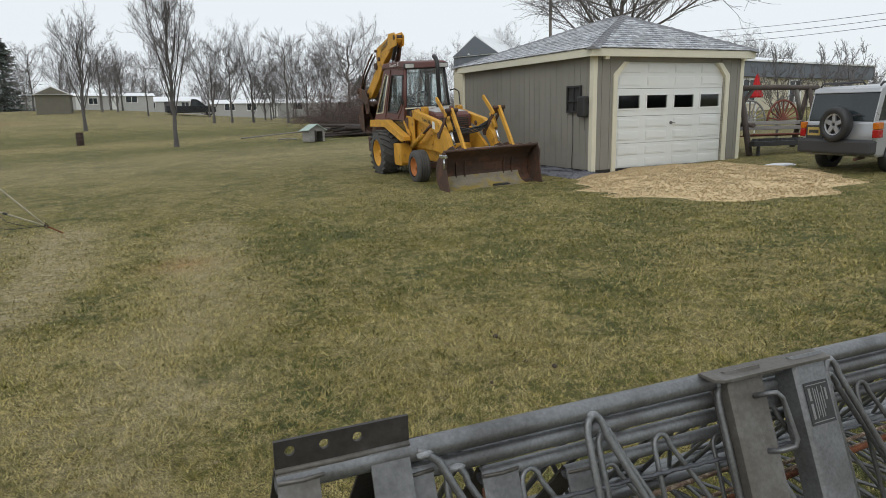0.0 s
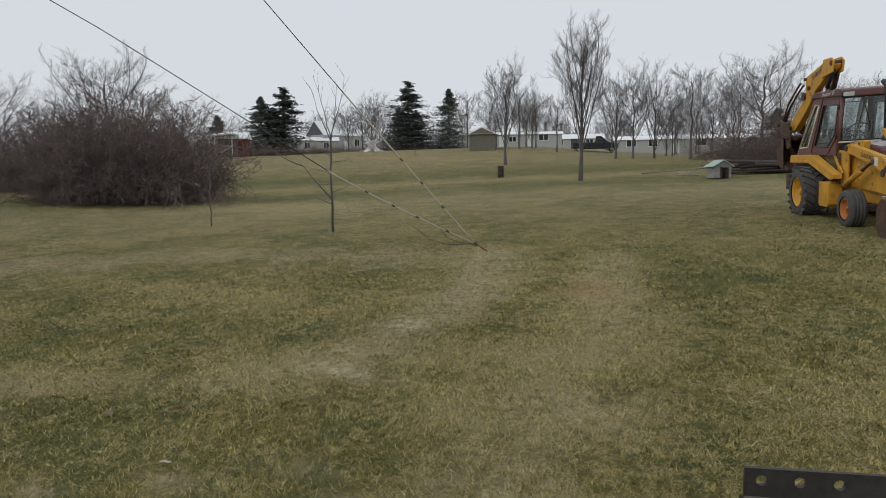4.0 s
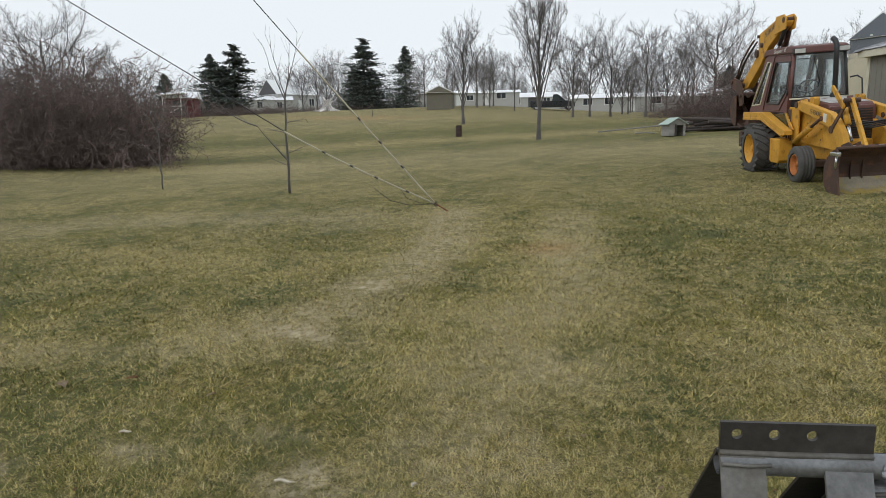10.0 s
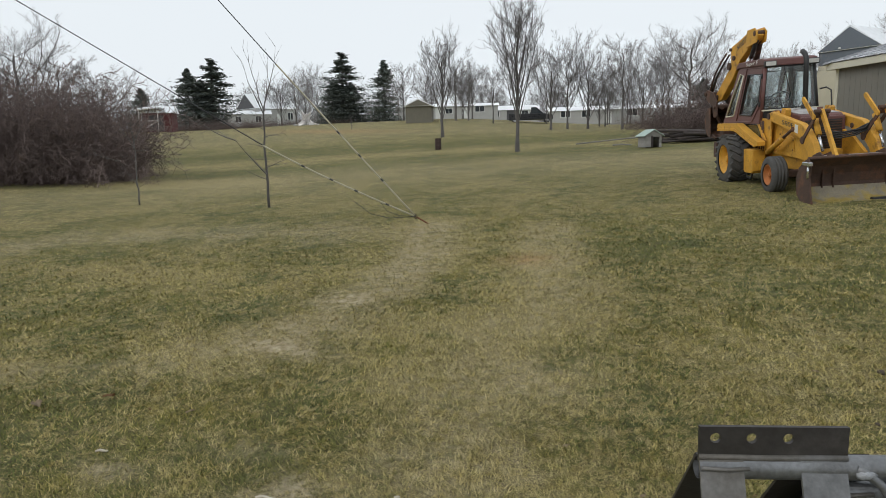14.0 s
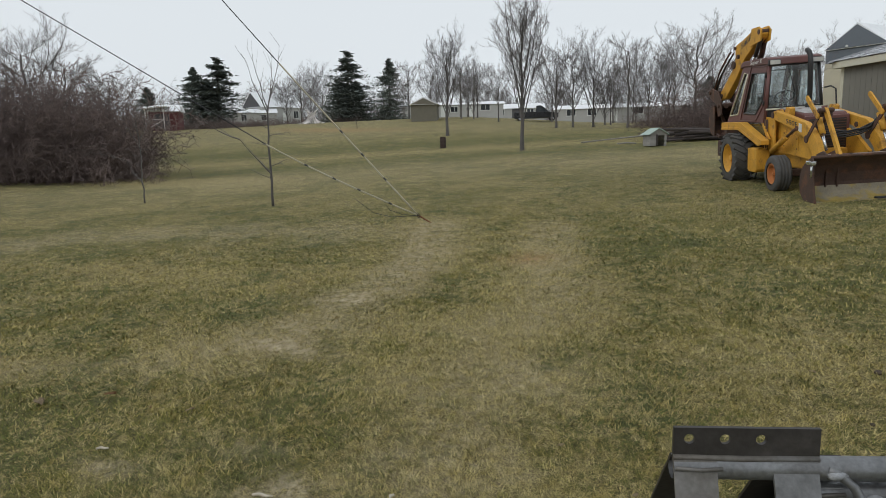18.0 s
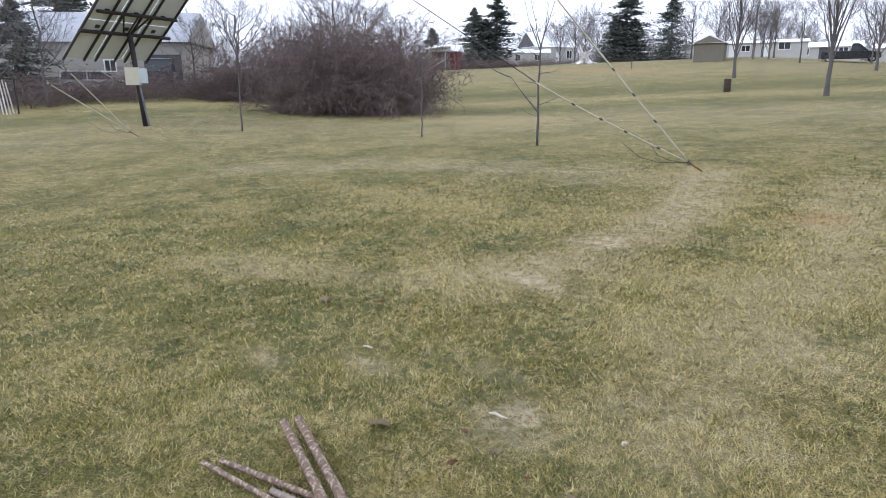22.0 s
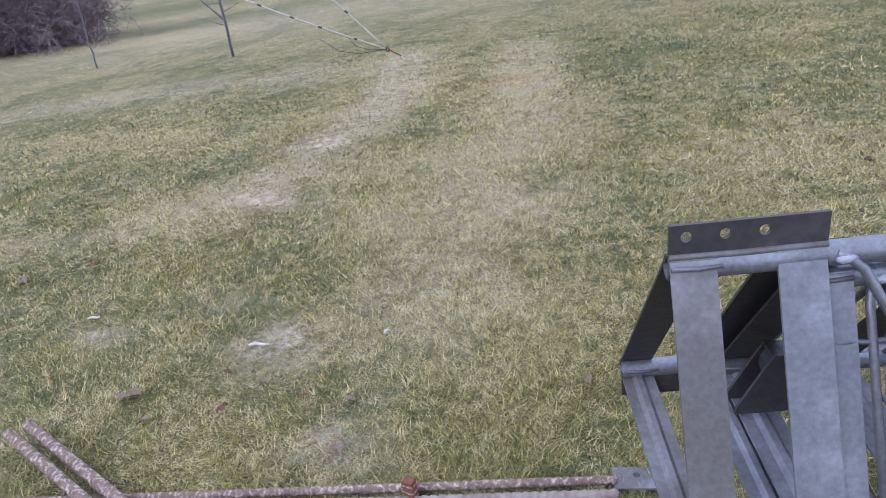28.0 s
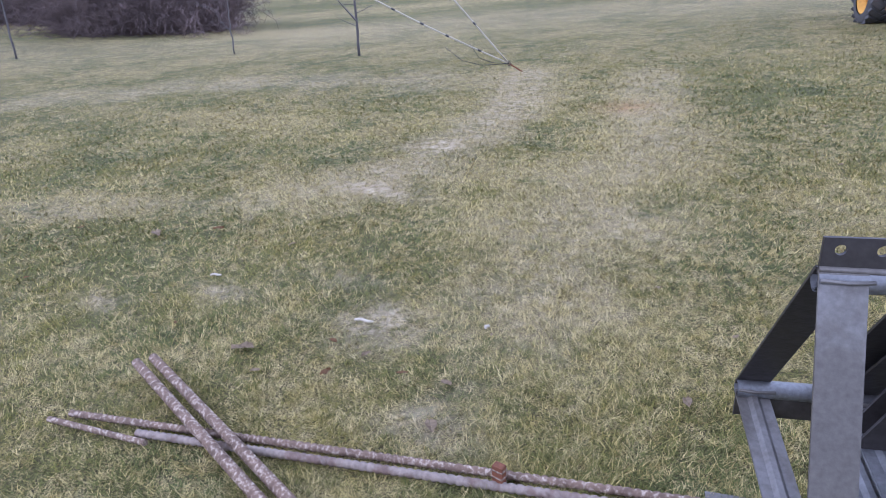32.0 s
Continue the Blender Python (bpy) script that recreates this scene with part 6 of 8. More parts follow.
def crown_tree(seed, height, width, bole, limbs, radius, fine, rise=0.55, leader=0.72, sub=9, label=""):
    """A leafless tree: a trunk, limbs that bend out to an egg-shaped crown, and three orders of twigs."""
    rg = np.random.default_rng(seed)
    trunk, crown = [], []
    up = np.array([0, 0, 1.0])

    def run(out, pts, r0, r1):
        n = len(pts) - 1
        for i in range(n):
            out.append((*pts[i], *pts[i + 1], r0 + (r1 - r0) * i / n, r0 + (r1 - r0) * (i + 1) / n))

    def shoot(p, d, length, r, order):
        n = (4, 3, 2)[order]
        pts = [p]
        for _ in range(n):
            d = d + rg.normal(0, 0.16, 3) + up * 0.07
            d = d / np.linalg.norm(d)
            pts.append(pts[-1] + d * length / n)
        run(crown, pts, r, max(r * 0.45, fine * 0.6))
        if order < 2:
            count = (6, 4)[order]
            for i in range(count):
                f = (i + rg.uniform(0.4, 1.2)) / count * n
                k = min(int(f), n - 1)
                q = pts[k] + (pts[k + 1] - pts[k]) * min(f - k, 1.0)
                side = rg.normal(0, 1, 3)
                side -= side.dot(d) * d
                c = d * rg.uniform(0.7, 1.1) + side / np.linalg.norm(side) * rg.uniform(0.4, 0.9) + up * 0.12
                shoot(q, c / np.linalg.norm(c), length * rg.uniform(0.35, 0.6), max(r * 0.6, fine), order + 1)

    top = height * leader
    spine = [np.array([rg.normal(0, 0.012) * height * k / 8, rg.normal(0, 0.012) * height * k / 8, top * k / 8]) for k in range(9)]
    spine[0][2] = -0.1
    run(trunk, spine, radius, radius * 0.35)
    trunk[0] = (*trunk[0][:6], radius * 1.35, trunk[0][7])
    z0, turn = height * bole, rg.uniform(0, 6.28)
    for k in range(limbs):
        f = k / max(limbs - 1, 1)
        z = z0 + (top - z0) * f ** 1.15 * 0.97
        j = min(int(z / top * 8), 7)
        p = spine[j] + (spine[j + 1] - spine[j]) * (z / top * 8 - j)
        turn += 2.4 + rg.uniform(-0.35, 0.35)
        zt = z + (height - z) * rg.uniform(0.45, 1.0)
        h = (zt - z0) / (height - z0)
        reach = width / 2 * (max(1 - ((h - 0.45) / 0.6) ** 2, 0.03)) ** 0.5 * rg.uniform(0.7, 1.05)
        out = np.array([math.cos(turn), math.sin(turn), 0])
        tip = out * reach + up * zt
        mid = p + (out * (0.92 - 0.62 * rise) + up * rise * rg.uniform(0.8, 1.2)) * np.linalg.norm(tip - p) * 0.5
        pts = [p * (1 - t) ** 2 + 2 * mid * t * (1 - t) + tip * t * t + rg.normal(0, 0.008, 3) * height * t for t in np.linspace(0, 1, 8)]
        r = radius * (0.36 - 0.17 * f)
        run(trunk, pts, r, max(r * 0.16, fine))
        span = np.linalg.norm(tip - p)
        for i in range(sub):
            t = 0.22 + 0.78 * (i + rg.uniform(0, 0.8)) / sub
            k2 = min(int(t * 7), 6)
            q = pts[k2] + (pts[k2 + 1] - pts[k2]) * min(t * 7 - k2, 1)
            d = (pts[k2 + 1] - pts[k2]) / np.linalg.norm(pts[k2 + 1] - pts[k2])
            side = rg.normal(0, 1, 3)
            side -= side.dot(d) * d
            c = d + side / np.linalg.norm(side) * rg.uniform(0.5, 0.95) + up * 0.15
            shoot(q, c / np.linalg.norm(c), span * rg.uniform(0.22, 0.38) * (1.15 - 0.6 * t), max(r * 0.42 * (1 - 0.6 * t), fine * 1.3), 0)
    tree = thing("bare_tree", Matrix.Identity(4), label or "leafless winter tree with grey bark", "tree")
    bars("trunk", np.array(trunk), 6, M_BARK, tree)
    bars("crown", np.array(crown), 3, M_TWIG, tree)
    return tree


def shrub(seed, height, spread, stems, label, name="shrub"):
    rg = np.random.default_rng(seed)
    segs = []
    for _ in range(stems):
        a, f = rg.uniform(0, 2 * math.pi), math.sqrt(rg.uniform())
        p = np.array([0.6 * spread * f * math.cos(a), 0.6 * spread * f * math.sin(a), -0.1])
        d = np.array([0.7 * f * math.cos(a), 0.7 * f * math.sin(a), rg.uniform(0.6, 1.2)])
        d += rg.normal(0, 0.28, 3)
        grow(rg, segs, p, d / np.linalg.norm(d), height * rg.uniform(0.45, 1.05), 0.016, 1, 3, (5, 5, 3, 2), (2, 2, 2), 58, -0.02, 0.42)
    segs = np.array(segs)
    bush = thing(name, Matrix.Identity(4), label, "shrub")
    low = segs[:, 0] == 1
    segs[~low, 7:9] = np.maximum(segs[~low, 7:9], 0.0082)
    bars("woody_base", segs[low, 1:], 4, M_BRUSH, bush)["kind"] = "stuff"
    bars("brushwood", segs[~low, 1:], 3, M_BRUSH, bush)["kind"] = "stuff"
    return bush


def conifer(seed, height, profile, tiers, label, bare=0.05, gaps=0.0, clump=0.016):
    """An evergreen: a trunk and whorls of boughs, each a spray of small needle tufts. profile: pairs of height and half width."""
    rg = np.random.default_rng(seed)
    tree = thing("conifer", Matrix.Identity(4), label, "tree")
    bm = bmesh.new()
    cyl(bm, (0, 0, -0.2), (0, 0, height * 0.97), height * 0.022, 0.02, 8)
    part("trunk", bm, M_BARK, tree)
    ph, pw = zip(*profile)
    n, per = tiers * 9, 46
    tier = rg.integers(0, tiers, n)
    f = bare + (1 - bare) * (tier + rg.normal(0, 0.18 + 0.3 * (1 - gaps), n)) / tiers
    f = np.clip(f, bare, 0.995)
    a = rg.uniform(0, 2 * np.pi, n)
    lobe = 1 + 0.22 * np.sin(a * 2 + tier * 0.9 + seed) + 0.18 * np.sin(a * 3 - tier * 1.7)
    reach = np.interp(f, ph, pw) * lobe * rg.uniform(0.65, 1.12, n)
    u = rg.uniform(0.05, 1, (n, per)) ** 0.7
    spread = reach[:, None] * (0.10 + 0.16 * u)
    px = reach[:, None] * u * np.cos(a)[:, None] + rg.normal(0, 1, (n, per)) * spread
    py = reach[:, None] * u * np.sin(a)[:, None] + rg.normal(0, 1, (n, per)) * spread
    pz = height * f[:, None] - (0.34 * u - 0.22 * u ** 2.5) * reach[:, None] + rg.normal(0, 0.008, (n, per)) * height
    c = np.stack([px, py, pz], -1).reshape(-1, 3)
    v = c[:, None] + rg.normal(0, height * clump, (len(c), 3, 3)) * np.array([1, 1, 0.55])
    arrays_ob("crown", v.reshape(-1, 3), np.arange(len(c) * 3).reshape(-1, 3), M_NEEDLE, tree)
    return tree


def put(ob, az, d, size=1.0, turn=0.0, wide=1.0, sink=0.05, label="", group=""):
    """Stands a first thing at a place, or a copy of it if it stands already."""
    x, y, z = on_ground(az, d, sink)
    m = pose(x, y, z, 0, 0, turn) @ Matrix.Diagonal((size * wide, size * wide, size, 1))
    if ob.get("placed"):
        ob = copy_thing(ob, m)
    else:
        ob.matrix_world = m
        ob["placed"] = 1
    if label:
        ob["label"] = label
    if group:
        ob["group"] = group
    return ob


rg = np.random.default_rng(21)
yard_tree = crown_tree(5, 7.9, 3.3, 0.17, 24, 0.115, 0.0055, 1.05, 0.78, 9, "upright leafless maple standing alone in the lawn")
put(yard_tree, 23.55, 33.0, 0.94, 30)
field_tree = crown_tree(8, 10.2, 5.4, 0.15, 20, 0.15, 0.007, 0.95, 0.72, 8, "leafless tree with a dense upright crown in the field")
put(field_tree, 30.0, 55, 0.84)
kinds = [crown_tree(31, 11, 8.4, 0.20, 15, 0.15, 0.0075, 0.55, 0.7, 8), crown_tree(32, 11, 7.2, 0.12, 17, 0.14, 0.007, 0.8, 0.66, 8),
         crown_tree(33, 11, 6.2, 0.28, 14, 0.13, 0.007, 0.5, 0.8, 8), crown_tree(34, 11, 7.8, 0.08, 18, 0.12, 0.007, 0.9, 0.55, 8),
         crown_tree(35, 11, 9.6, 0.34, 13, 0.18, 0.0065, 0.35, 0.74, 10)]
far_kinds = [crown_tree(36, 11, 7.8, 0.15, 11, 0.14, 0.013, 0.7, 0.7, 5), crown_tree(37, 11, 6.6, 0.10, 12, 0.13, 0.013, 0.9, 0.6, 5)]
# single trees that stand out: azimuth, distance, height, kind
for az, d, h, k in ((20.7, 64, 9.6, 1), (19.3, 66, 9.8, 0), (17.6, 66, 10.0, 3), (16.2, 74, 9.6, 0), (14.8, 62, 9.8, 2), (13.2, 66, 11.4, 3), (11.6, 64, 10.6, 1), (9.6, 60, 10.2, 4), (8.4, 62, 10.8, 1),
                   (6.4, 66, 10.2, 3), (4.4, 64, 9.4, 1), (25.6, 75, 9.6, 2), (27.4, 84, 11.0, 0), (28.8, 80, 11.4, 2), (31.4, 88, 10.4, 0), (33.3, 92, 12.4, 2), (40.6, 112, 13.5, 3), (42.4, 116, 14.2, 1), (41.6, 118, 13.5, 3), (43.6, 116, 12.0, 1),
                   (62.4, 46, 12.2, 4), (59.8, 47, 10.4, 2), (56.9, 50, 9.2, 4), (64.6, 50, 8.6, 3), (67.2, 56, 8.4, 1), (61.8, 60, 8.8, 3), (58.0, 64, 8.4, 3), (70.2, 44, 9.6, 4), (72.5, 60, 9.4, 1), (76.0, 78, 9.4, 3), (64.5, 70, 9.0, 1), (66.4, 47, 7.6, 0), (73.6, 52, 8.5, 2), (84.0, 40, 9.5, 2), (86.8, 38, 9.0, 0), (89.0, 42, 10.0, 3),
                   (-4.5, 70, 12, 3), (-1.0, 75, 12, 1), (2.0, 62, 9.6, 0), (-23.4, 88, 11.0, 1), (-21.5, 84, 11.0, 3), (-25.0, 90, 9.5, 1), (-33.6, 70, 6.5, 3)):
    put(kinds[k], az, d, 0.86 * h / 11, rg.uniform(0, 360), rg.uniform(0.95, 1.2), group="trees round the field")
# the screen of trees before the far houses
for k in range(16):
    az = rg.uniform(3, 22) if k < 10 else rg.uniform(24, 34)
    put((*far_kinds, kinds[3], kinds[0])[k % 4], az, rg.uniform(74, 100), rg.uniform(6.8, 9.2) / 11, rg.uniform(0, 360), rg.uniform(0.9, 1.2), group="trees round the field")
# the woods behind
for _ in range(46):
    put(far_kinds[rg.integers(0, 2)], rg.uniform(-8, 96), rg.uniform(115, 165), rg.uniform(7.5, 11) / 11, rg.uniform(0, 360), group="trees of the far woods")
# the big tree behind the garage
shade_tree = crown_tree(77, 8.6, 14.5, 0.32, 20, 0.165, 0.007, 0.30, 0.62, 14, "large spreading leafless tree behind the garage")
put(shade_tree, -13.4, 25.5, 1.0, 40, 1.0)


def sapling(seed, az, d, h, r, low_limb):
    """A thin stem that splits into upright shoots, with short side twigs and perhaps one low limb."""
    rg = np.random.default_rng(seed)
    sap = thing("sapling", pose(*on_ground(az, d, 0.03)), "thin leafless sapling in the lawn", "sapling", "saplings in the lawn")
    left = np.array([-math.cos(radians(az)), -math.sin(radians(az)), 0.0])
    stem, shoots = [], []
    p = np.zeros(3)
    for k in range(8):
        q = np.array([rg.normal(0, 0.012), rg.normal(0, 0.012), h * 0.66 * (k + 1) / 8])
        stem.append((0, *p, *q, r * (1 - 0.06 * k), r * (1 - 0.06 * (k + 1))))
        p = q
    top = np.array(stem[-1][4:7])
    for k in range(4):
        f = (-1.5 + k) * 0.26
        c = left * f + np.array([0, 0, 1.0])
        grow(rg, shoots, top - np.array([0, 0, 0.12 * (k % 2)]), c / np.linalg.norm(c), h * rg.uniform(0.28, 0.42), r * 0.55, 1, 2, (5, 5, 3), (1, 1), 24, 0.10, 0.5, 0.005)
    for f in (0.3, 0.42, 0.5, 0.62, 0.72, 0.8, 0.9):
        p = np.array([0, 0, h * 0.66 * f])
        s = rg.choice((-1, 1))
        c = left * s + np.array([0, 0, rg.uniform(0.1, 0.7)])
        grow(rg, shoots, p, c / np.linalg.norm(c), h * rg.uniform(0.08, 0.2), r * 0.3, 1, 2, (4, 4, 3), (1, 1), 40, 0.05, 0.5, 0.004)
    if low_limb:
        p = np.array([0, 0, h * 0.23])
        for c, ln in ((left * 0.55 + np.array([0, 0, 0.9]), 0.30), ):
            grow(rg, shoots, p, c / np.linalg.norm(c), h * ln, r * 0.7, 1, 1, (4, 4), (0,), 30, 0.0, 0.4, r * 0.4)
            tip = np.array(shoots[-1][4:7])
            grow(rg, shoots, tip, (left * 1.0 + np.array([0, 0, 0.45])) / 1.1, h * 0.34, r * 0.45, 1, 2, (6, 6, 3), (1, 1), 32, 0.05, 0.45, 0.005)
    bm = bmesh.new()
    tube(bm, [stem[0][1:4]] + [q[4:7] for q in stem], [r * (1 - 0.06 * k) for k in range(9)], 7)
    part("stem", bm, M_BARK, sap)
    bars("crown", np.array(shoots)[:, 1:], 4, M_BARK, sap)
    return sap


# saplings in the lawn
for az, d, h, r, seed in ((45.1, 15.9, 3.5, 0.034, 41), (55.1, 19.6, 2.5, 0.022, 42), (70.2, 22.5, 3.9, 0.030, 43), (37.8, 72, 1.7, 0.035, 44)):
    sapling(seed, az, d, h, r, seed in (41, 42))
# brush
thicket = [shrub(51, 3.3, 1.6, 62, "tangled leafless brown thicket at the edge of the lawn"), shrub(52, 3.0, 1.7, 64, "tangled leafless brown thicket at the edge of the lawn"), shrub(53, 3.4, 1.3, 56, "tangled leafless brown thicket at the edge of the lawn")]
for az, d, s in ((65.4, 31, 0.8), (64.2, 30, 0.95), (63.2, 32, 1.0), (62.1, 30, 1.0), (61.0, 32, 1.08), (60.2, 30, 0.95), (59.0, 31, 1.05), (58.0, 32.5, 1.1), (57.6, 30.5, 0.9), (57.3, 32, 0.95), (57.1, 31, 0.8), (63.0, 34, 1.05), (60.0, 35, 1.1), (57.9, 35, 1.05), (65.0, 35, 0.9)):
    put(thicket[rg.integers(0, 3)], az, d, s * rg.uniform(0.95, 1.22), rg.uniform(0, 360), 0.95, 0.15, group="thicket beside the lawn")
for k in range(8):
    put(thicket[k % 2], 66.5 + k * 0.8, rg.uniform(38, 42), rg.uniform(0.8, 1.1) if k < 4 else rg.uniform(0.4, 0.55), rg.uniform(0, 360), 1.3, 0.1, group="thicket beside the lawn")
low_thicket = shrub(54, 3.2, 1.8, 30, "leafless hedge at the top of the field")
for k in range(18):
    put(low_thicket, 67 + k * 1.6 + rg.uniform(-0.5, 0.5), rg.uniform(40, 47), rg.uniform(0.6, 0.9), rg.uniform(0, 360), 1.5, 0.1, label="low leafless brush along the field edge", group="brush along the field edge")
for k in range(9):
    put(low_thicket, 4.5 + k * 1.1 + rg.uniform(-0.3, 0.3), rg.uniform(54, 66), rg.uniform(0.4, 0.85), rg.uniform(0, 360), 1.3, 0.1, label="leafless undergrowth beneath the field trees", group="undergrowth")
for k in range(14):
    put(low_thicket, 36 + k * 1.3 + rg.uniform(-0.5, 0.5), rg.uniform(98, 112), rg.uniform(0.35, 0.7), rg.uniform(0, 360), 1.8, 0.1, label="leafless hedge at the top of the field", group="hedge at the top of the field")
for k in range(10):
    put(low_thicket, 45.5 + k * 0.95 + rg.uniform(-0.3, 0.3), rg.uniform(88, 95), rg.uniform(0.4, 0.75), rg.uniform(0, 360), 1.7, 0.1, label="leafless hedge at the top of the field", group="hedge at the top of the field")
for az, d, size in ((10.4, 37.5, 1.15), (9.4, 38.5, 1.3), (8.4, 37.5, 1.2), (7.3, 39, 1.3), (6.2, 38, 1.1)):
    put(low_thicket, az, d, size, rg.uniform(0, 360), 0.8, 0.1, label="tall leafless brush behind the log stack", group="brush behind the logs")
# evergreens
cedar = conifer(61, 9, ((0, 1.7), (0.12, 2.7), (0.35, 2.6), (0.6, 1.9), (0.82, 0.95), (1, 0.06)), 22, "dark green cedar with a broad crown")
spire = conifer(62, 11, ((0, 1.9), (0.25, 1.8), (0.5, 1.5), (0.7, 1.15), (0.85, 0.6), (1, 0.05)), 13, "tall dark spruce with a ragged top", 0.1, 0.6, 0.014)
for ob, az, d, s, w in ((cedar, 50.8, 102, 0.95, 1.25), (cedar, 49.8, 103, 0.82, 1.3), (spire, 48.9, 103, 0.92, 2.0), (spire, 38.4, 103, 1.05, 0.95), (cedar, 39.3, 101, 0.70, 1.2), (cedar, 37.6, 102, 0.66, 1.3), (cedar, 38.5, 101.5, 0.62, 1.2), (cedar, 34.9, 100, 1.04, 0.85), (cedar, 85.4, 50, 0.72, 0.95), (cedar, 54.3, 90, 0.62, 1.0), (spire, 82.6, 95, 1.3, 1.2), (cedar, 8.6, 70, 0.5, 1.3)):
    put(ob, az, d, s, rg.uniform(0, 360), w, 0.1, group="evergreens at the field edge")

# distant woods that close the view: thin stems and fine twigs far behind everything
def distant_woods(seed, az0, az1, d0, d1, count, h0, h1, r):
    g = np.random.default_rng(seed)
    segs = []
    deg = g.uniform(az0, az1, count)
    a = np.radians(deg)
    d = g.uniform(d0, d1, count)
    x, y = -d * np.sin(a), d * np.cos(a)
    base = np.stack([x, y, ground_z(x, y) - 0.5], 1)
    h = g.uniform(h0, h1, count) * (0.8 + 0.22 * np.sin(deg * 0.9) * np.sin(deg * 0.37 + 1) + 0.12 * np.sin(deg * 2.3))
    top = base + np.stack([g.normal(0, 0.8, count), g.normal(0, 0.8, count), h * 0.8], 1)
    segs.append(np.column_stack([base, top, np.full(count, r), np.full(count, r * 0.2)]))
    for k in range(15):
        f = g.uniform(0.15, 1.0, count)
        p = base + (top - base) * f[:, None]
        w = h * (1.15 - 0.75 * f) * g.uniform(0.12, 0.34, count)
        t = g.uniform(0, 2 * np.pi, count)
        q = p + np.stack([w * np.cos(t), w * np.sin(t), w * g.uniform(0.4, 1.6, count)], 1)
        segs.append(np.column_stack([p, q, np.full(count, r * 0.4), np.full(count, r * 0.15)]))
        r2 = q + np.stack([w * 0.5 * np.cos(t + 0.8), w * 0.5 * np.sin(t + 0.8), w * 0.5], 1)
        segs.append(np.column_stack([q * 0.5 + p * 0.5, r2, np.full(count, r * 0.25), np.full(count, r * 0.12)]))
    return tagged(bars("distant_woods", np.concatenate(segs), 3, M_TWIG, None), "leafless woods far behind the houses, greyed for haze", "woods", kind="stuff")


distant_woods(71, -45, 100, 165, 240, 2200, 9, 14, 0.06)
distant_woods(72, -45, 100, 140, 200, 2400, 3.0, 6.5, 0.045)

# ---------------------------------------------------------------- guy wires, lawn things
M_SLEEVE = material("yellowed_guard_sleeve", (0.40, 0.37, 0.27), 0.6, var=0.2, scale=8, bump=0.1, second=(0.30, 0.27, 0.20), second_amt=0.6, second_scale=5)
M_WIRE = material("dark_wire", (0.05, 0.05, 0.055), 0.6, 0.5, var=0.2, bump=0)
MAST = Vector((-24.9, -2.2, 0))


def guy(anchor, top, sleeve, bands, sag, label):
    """A guy wire from an anchor up to the mast; its lower part, in a pale guard sleeve with dark bands, hangs slack by its weight."""
    a = Vector(anchor)
    t = Vector((MAST.x, MAST.y, top))
    w = thing("guy_wire", Matrix.Translation(a), label, "guy wire", "guy wires")
    d = t - a
    L = d.length

    def at(s):
        hang = sag * (math.sin(math.pi / 2 * s / sleeve) if s < sleeve else max(0.0, 1 - (s - sleeve) / 4.5))
        return d * (s / L) + Vector((0, 0, -hang))
    bm = bmesh.new()
    tube(bm, [at(s) for s in [0.3 * k for k in range(28)]] + [at(L * f) for f in (0.5, 0.75, 1.0)], 0.0085, 5)
    part("cable", bm, M_WIRE, w)
    bm = bmesh.new()
    tube(bm, [at(0.03 + (sleeve - 0.03) * k / 14) for k in range(15)], 0.0132, 8)
    part("guard_sleeve", bm, M_SLEEVE, w, "pale yellow guard sleeve")
    for s in bands:
        bm = bmesh.new()
        cyl(bm, at(s - 0.032), at(s + 0.032), 0.0158, n=8)
        part("band", bm, M_BLACK, w)
    return w


def anchor_at(x, y, label):
    z = gz(x, y)
    way = (MAST - Vector((x, y, 0))).normalized()
    an = thing("guy_anchor", pose(x, y, z), label, "anchor", "guy anchors")
    bm = bmesh.new()
    tube(bm, [-way * 0.08 + Vector((0, 0, -0.3)), Vector((0, 0, 0.0)), way * 0.20 + Vector((0, 0, 0.125))], 0.012, 8)
    part("anchor_rod", bm, M_ORANGE, an)
    bm = bmesh.new()
    p = way * 0.21 + Vector((0, 0, 0.13))
    tube(bm, [p + Vector((0.026 * math.cos(t), 0, 0.034 * math.sin(t))) for t in [2 * math.pi * k / 14 for k in range(15)]], 0.008, 6)
    part("eye", bm, M_RUST, an)
    for dx, lift, far in ((0.06, 0.0, 1.3), (-0.05, 0.03, 0.8)):
        bm = bmesh.new()
        tube(bm, [p, way * 0.55 * far + Vector((dx, 0, 0.12 + lift)), way * 0.8 * far + Vector((dx * 1.4, 0, 0.20 + lift)), way * far + Vector((dx, 0, 0.42 + lift))], 0.0045, 5)
        part("loose_cable", bm, M_WIRE, an)
    return Vector((x, y, z)) + p


p = anchor_at(-5.75, 9.40, "rusty anchor rod in the lawn with loose cable ends")
guy(p, 13.3, 2.9, (0.55, 1.15, 1.62, 2.15), 0.20, "dark guy wire with pale sleeve, low angle")
guy(p, 26.4, 3.4, (0.85, 1.40, 1.92), 0.03, "dark guy wire with pale sleeve, steep angle")
p = anchor_at(-21.72, 4.58, "rusty anchor rod in the lawn beside the solar panel")
guy(p, 5.4, 2.6, (2.5,), 0.0, "guy wire with pale sleeve near the solar panel")
guy(p, 9.0, 2.4, (2.3,), 0.0, "steeper guy wire with pale sleeve near the solar panel")
mast = thing("mast", pose(MAST.x, MAST.y, gz(MAST.x, MAST.y)), "slender grey steel mast held by guy wires", "mast")
bm = bmesh.new()
cyl(bm, (0, 0, -0.2), (0, 0, 26), 0.09, 0.06, 10)
part("pole", bm, M_GALV, mast)

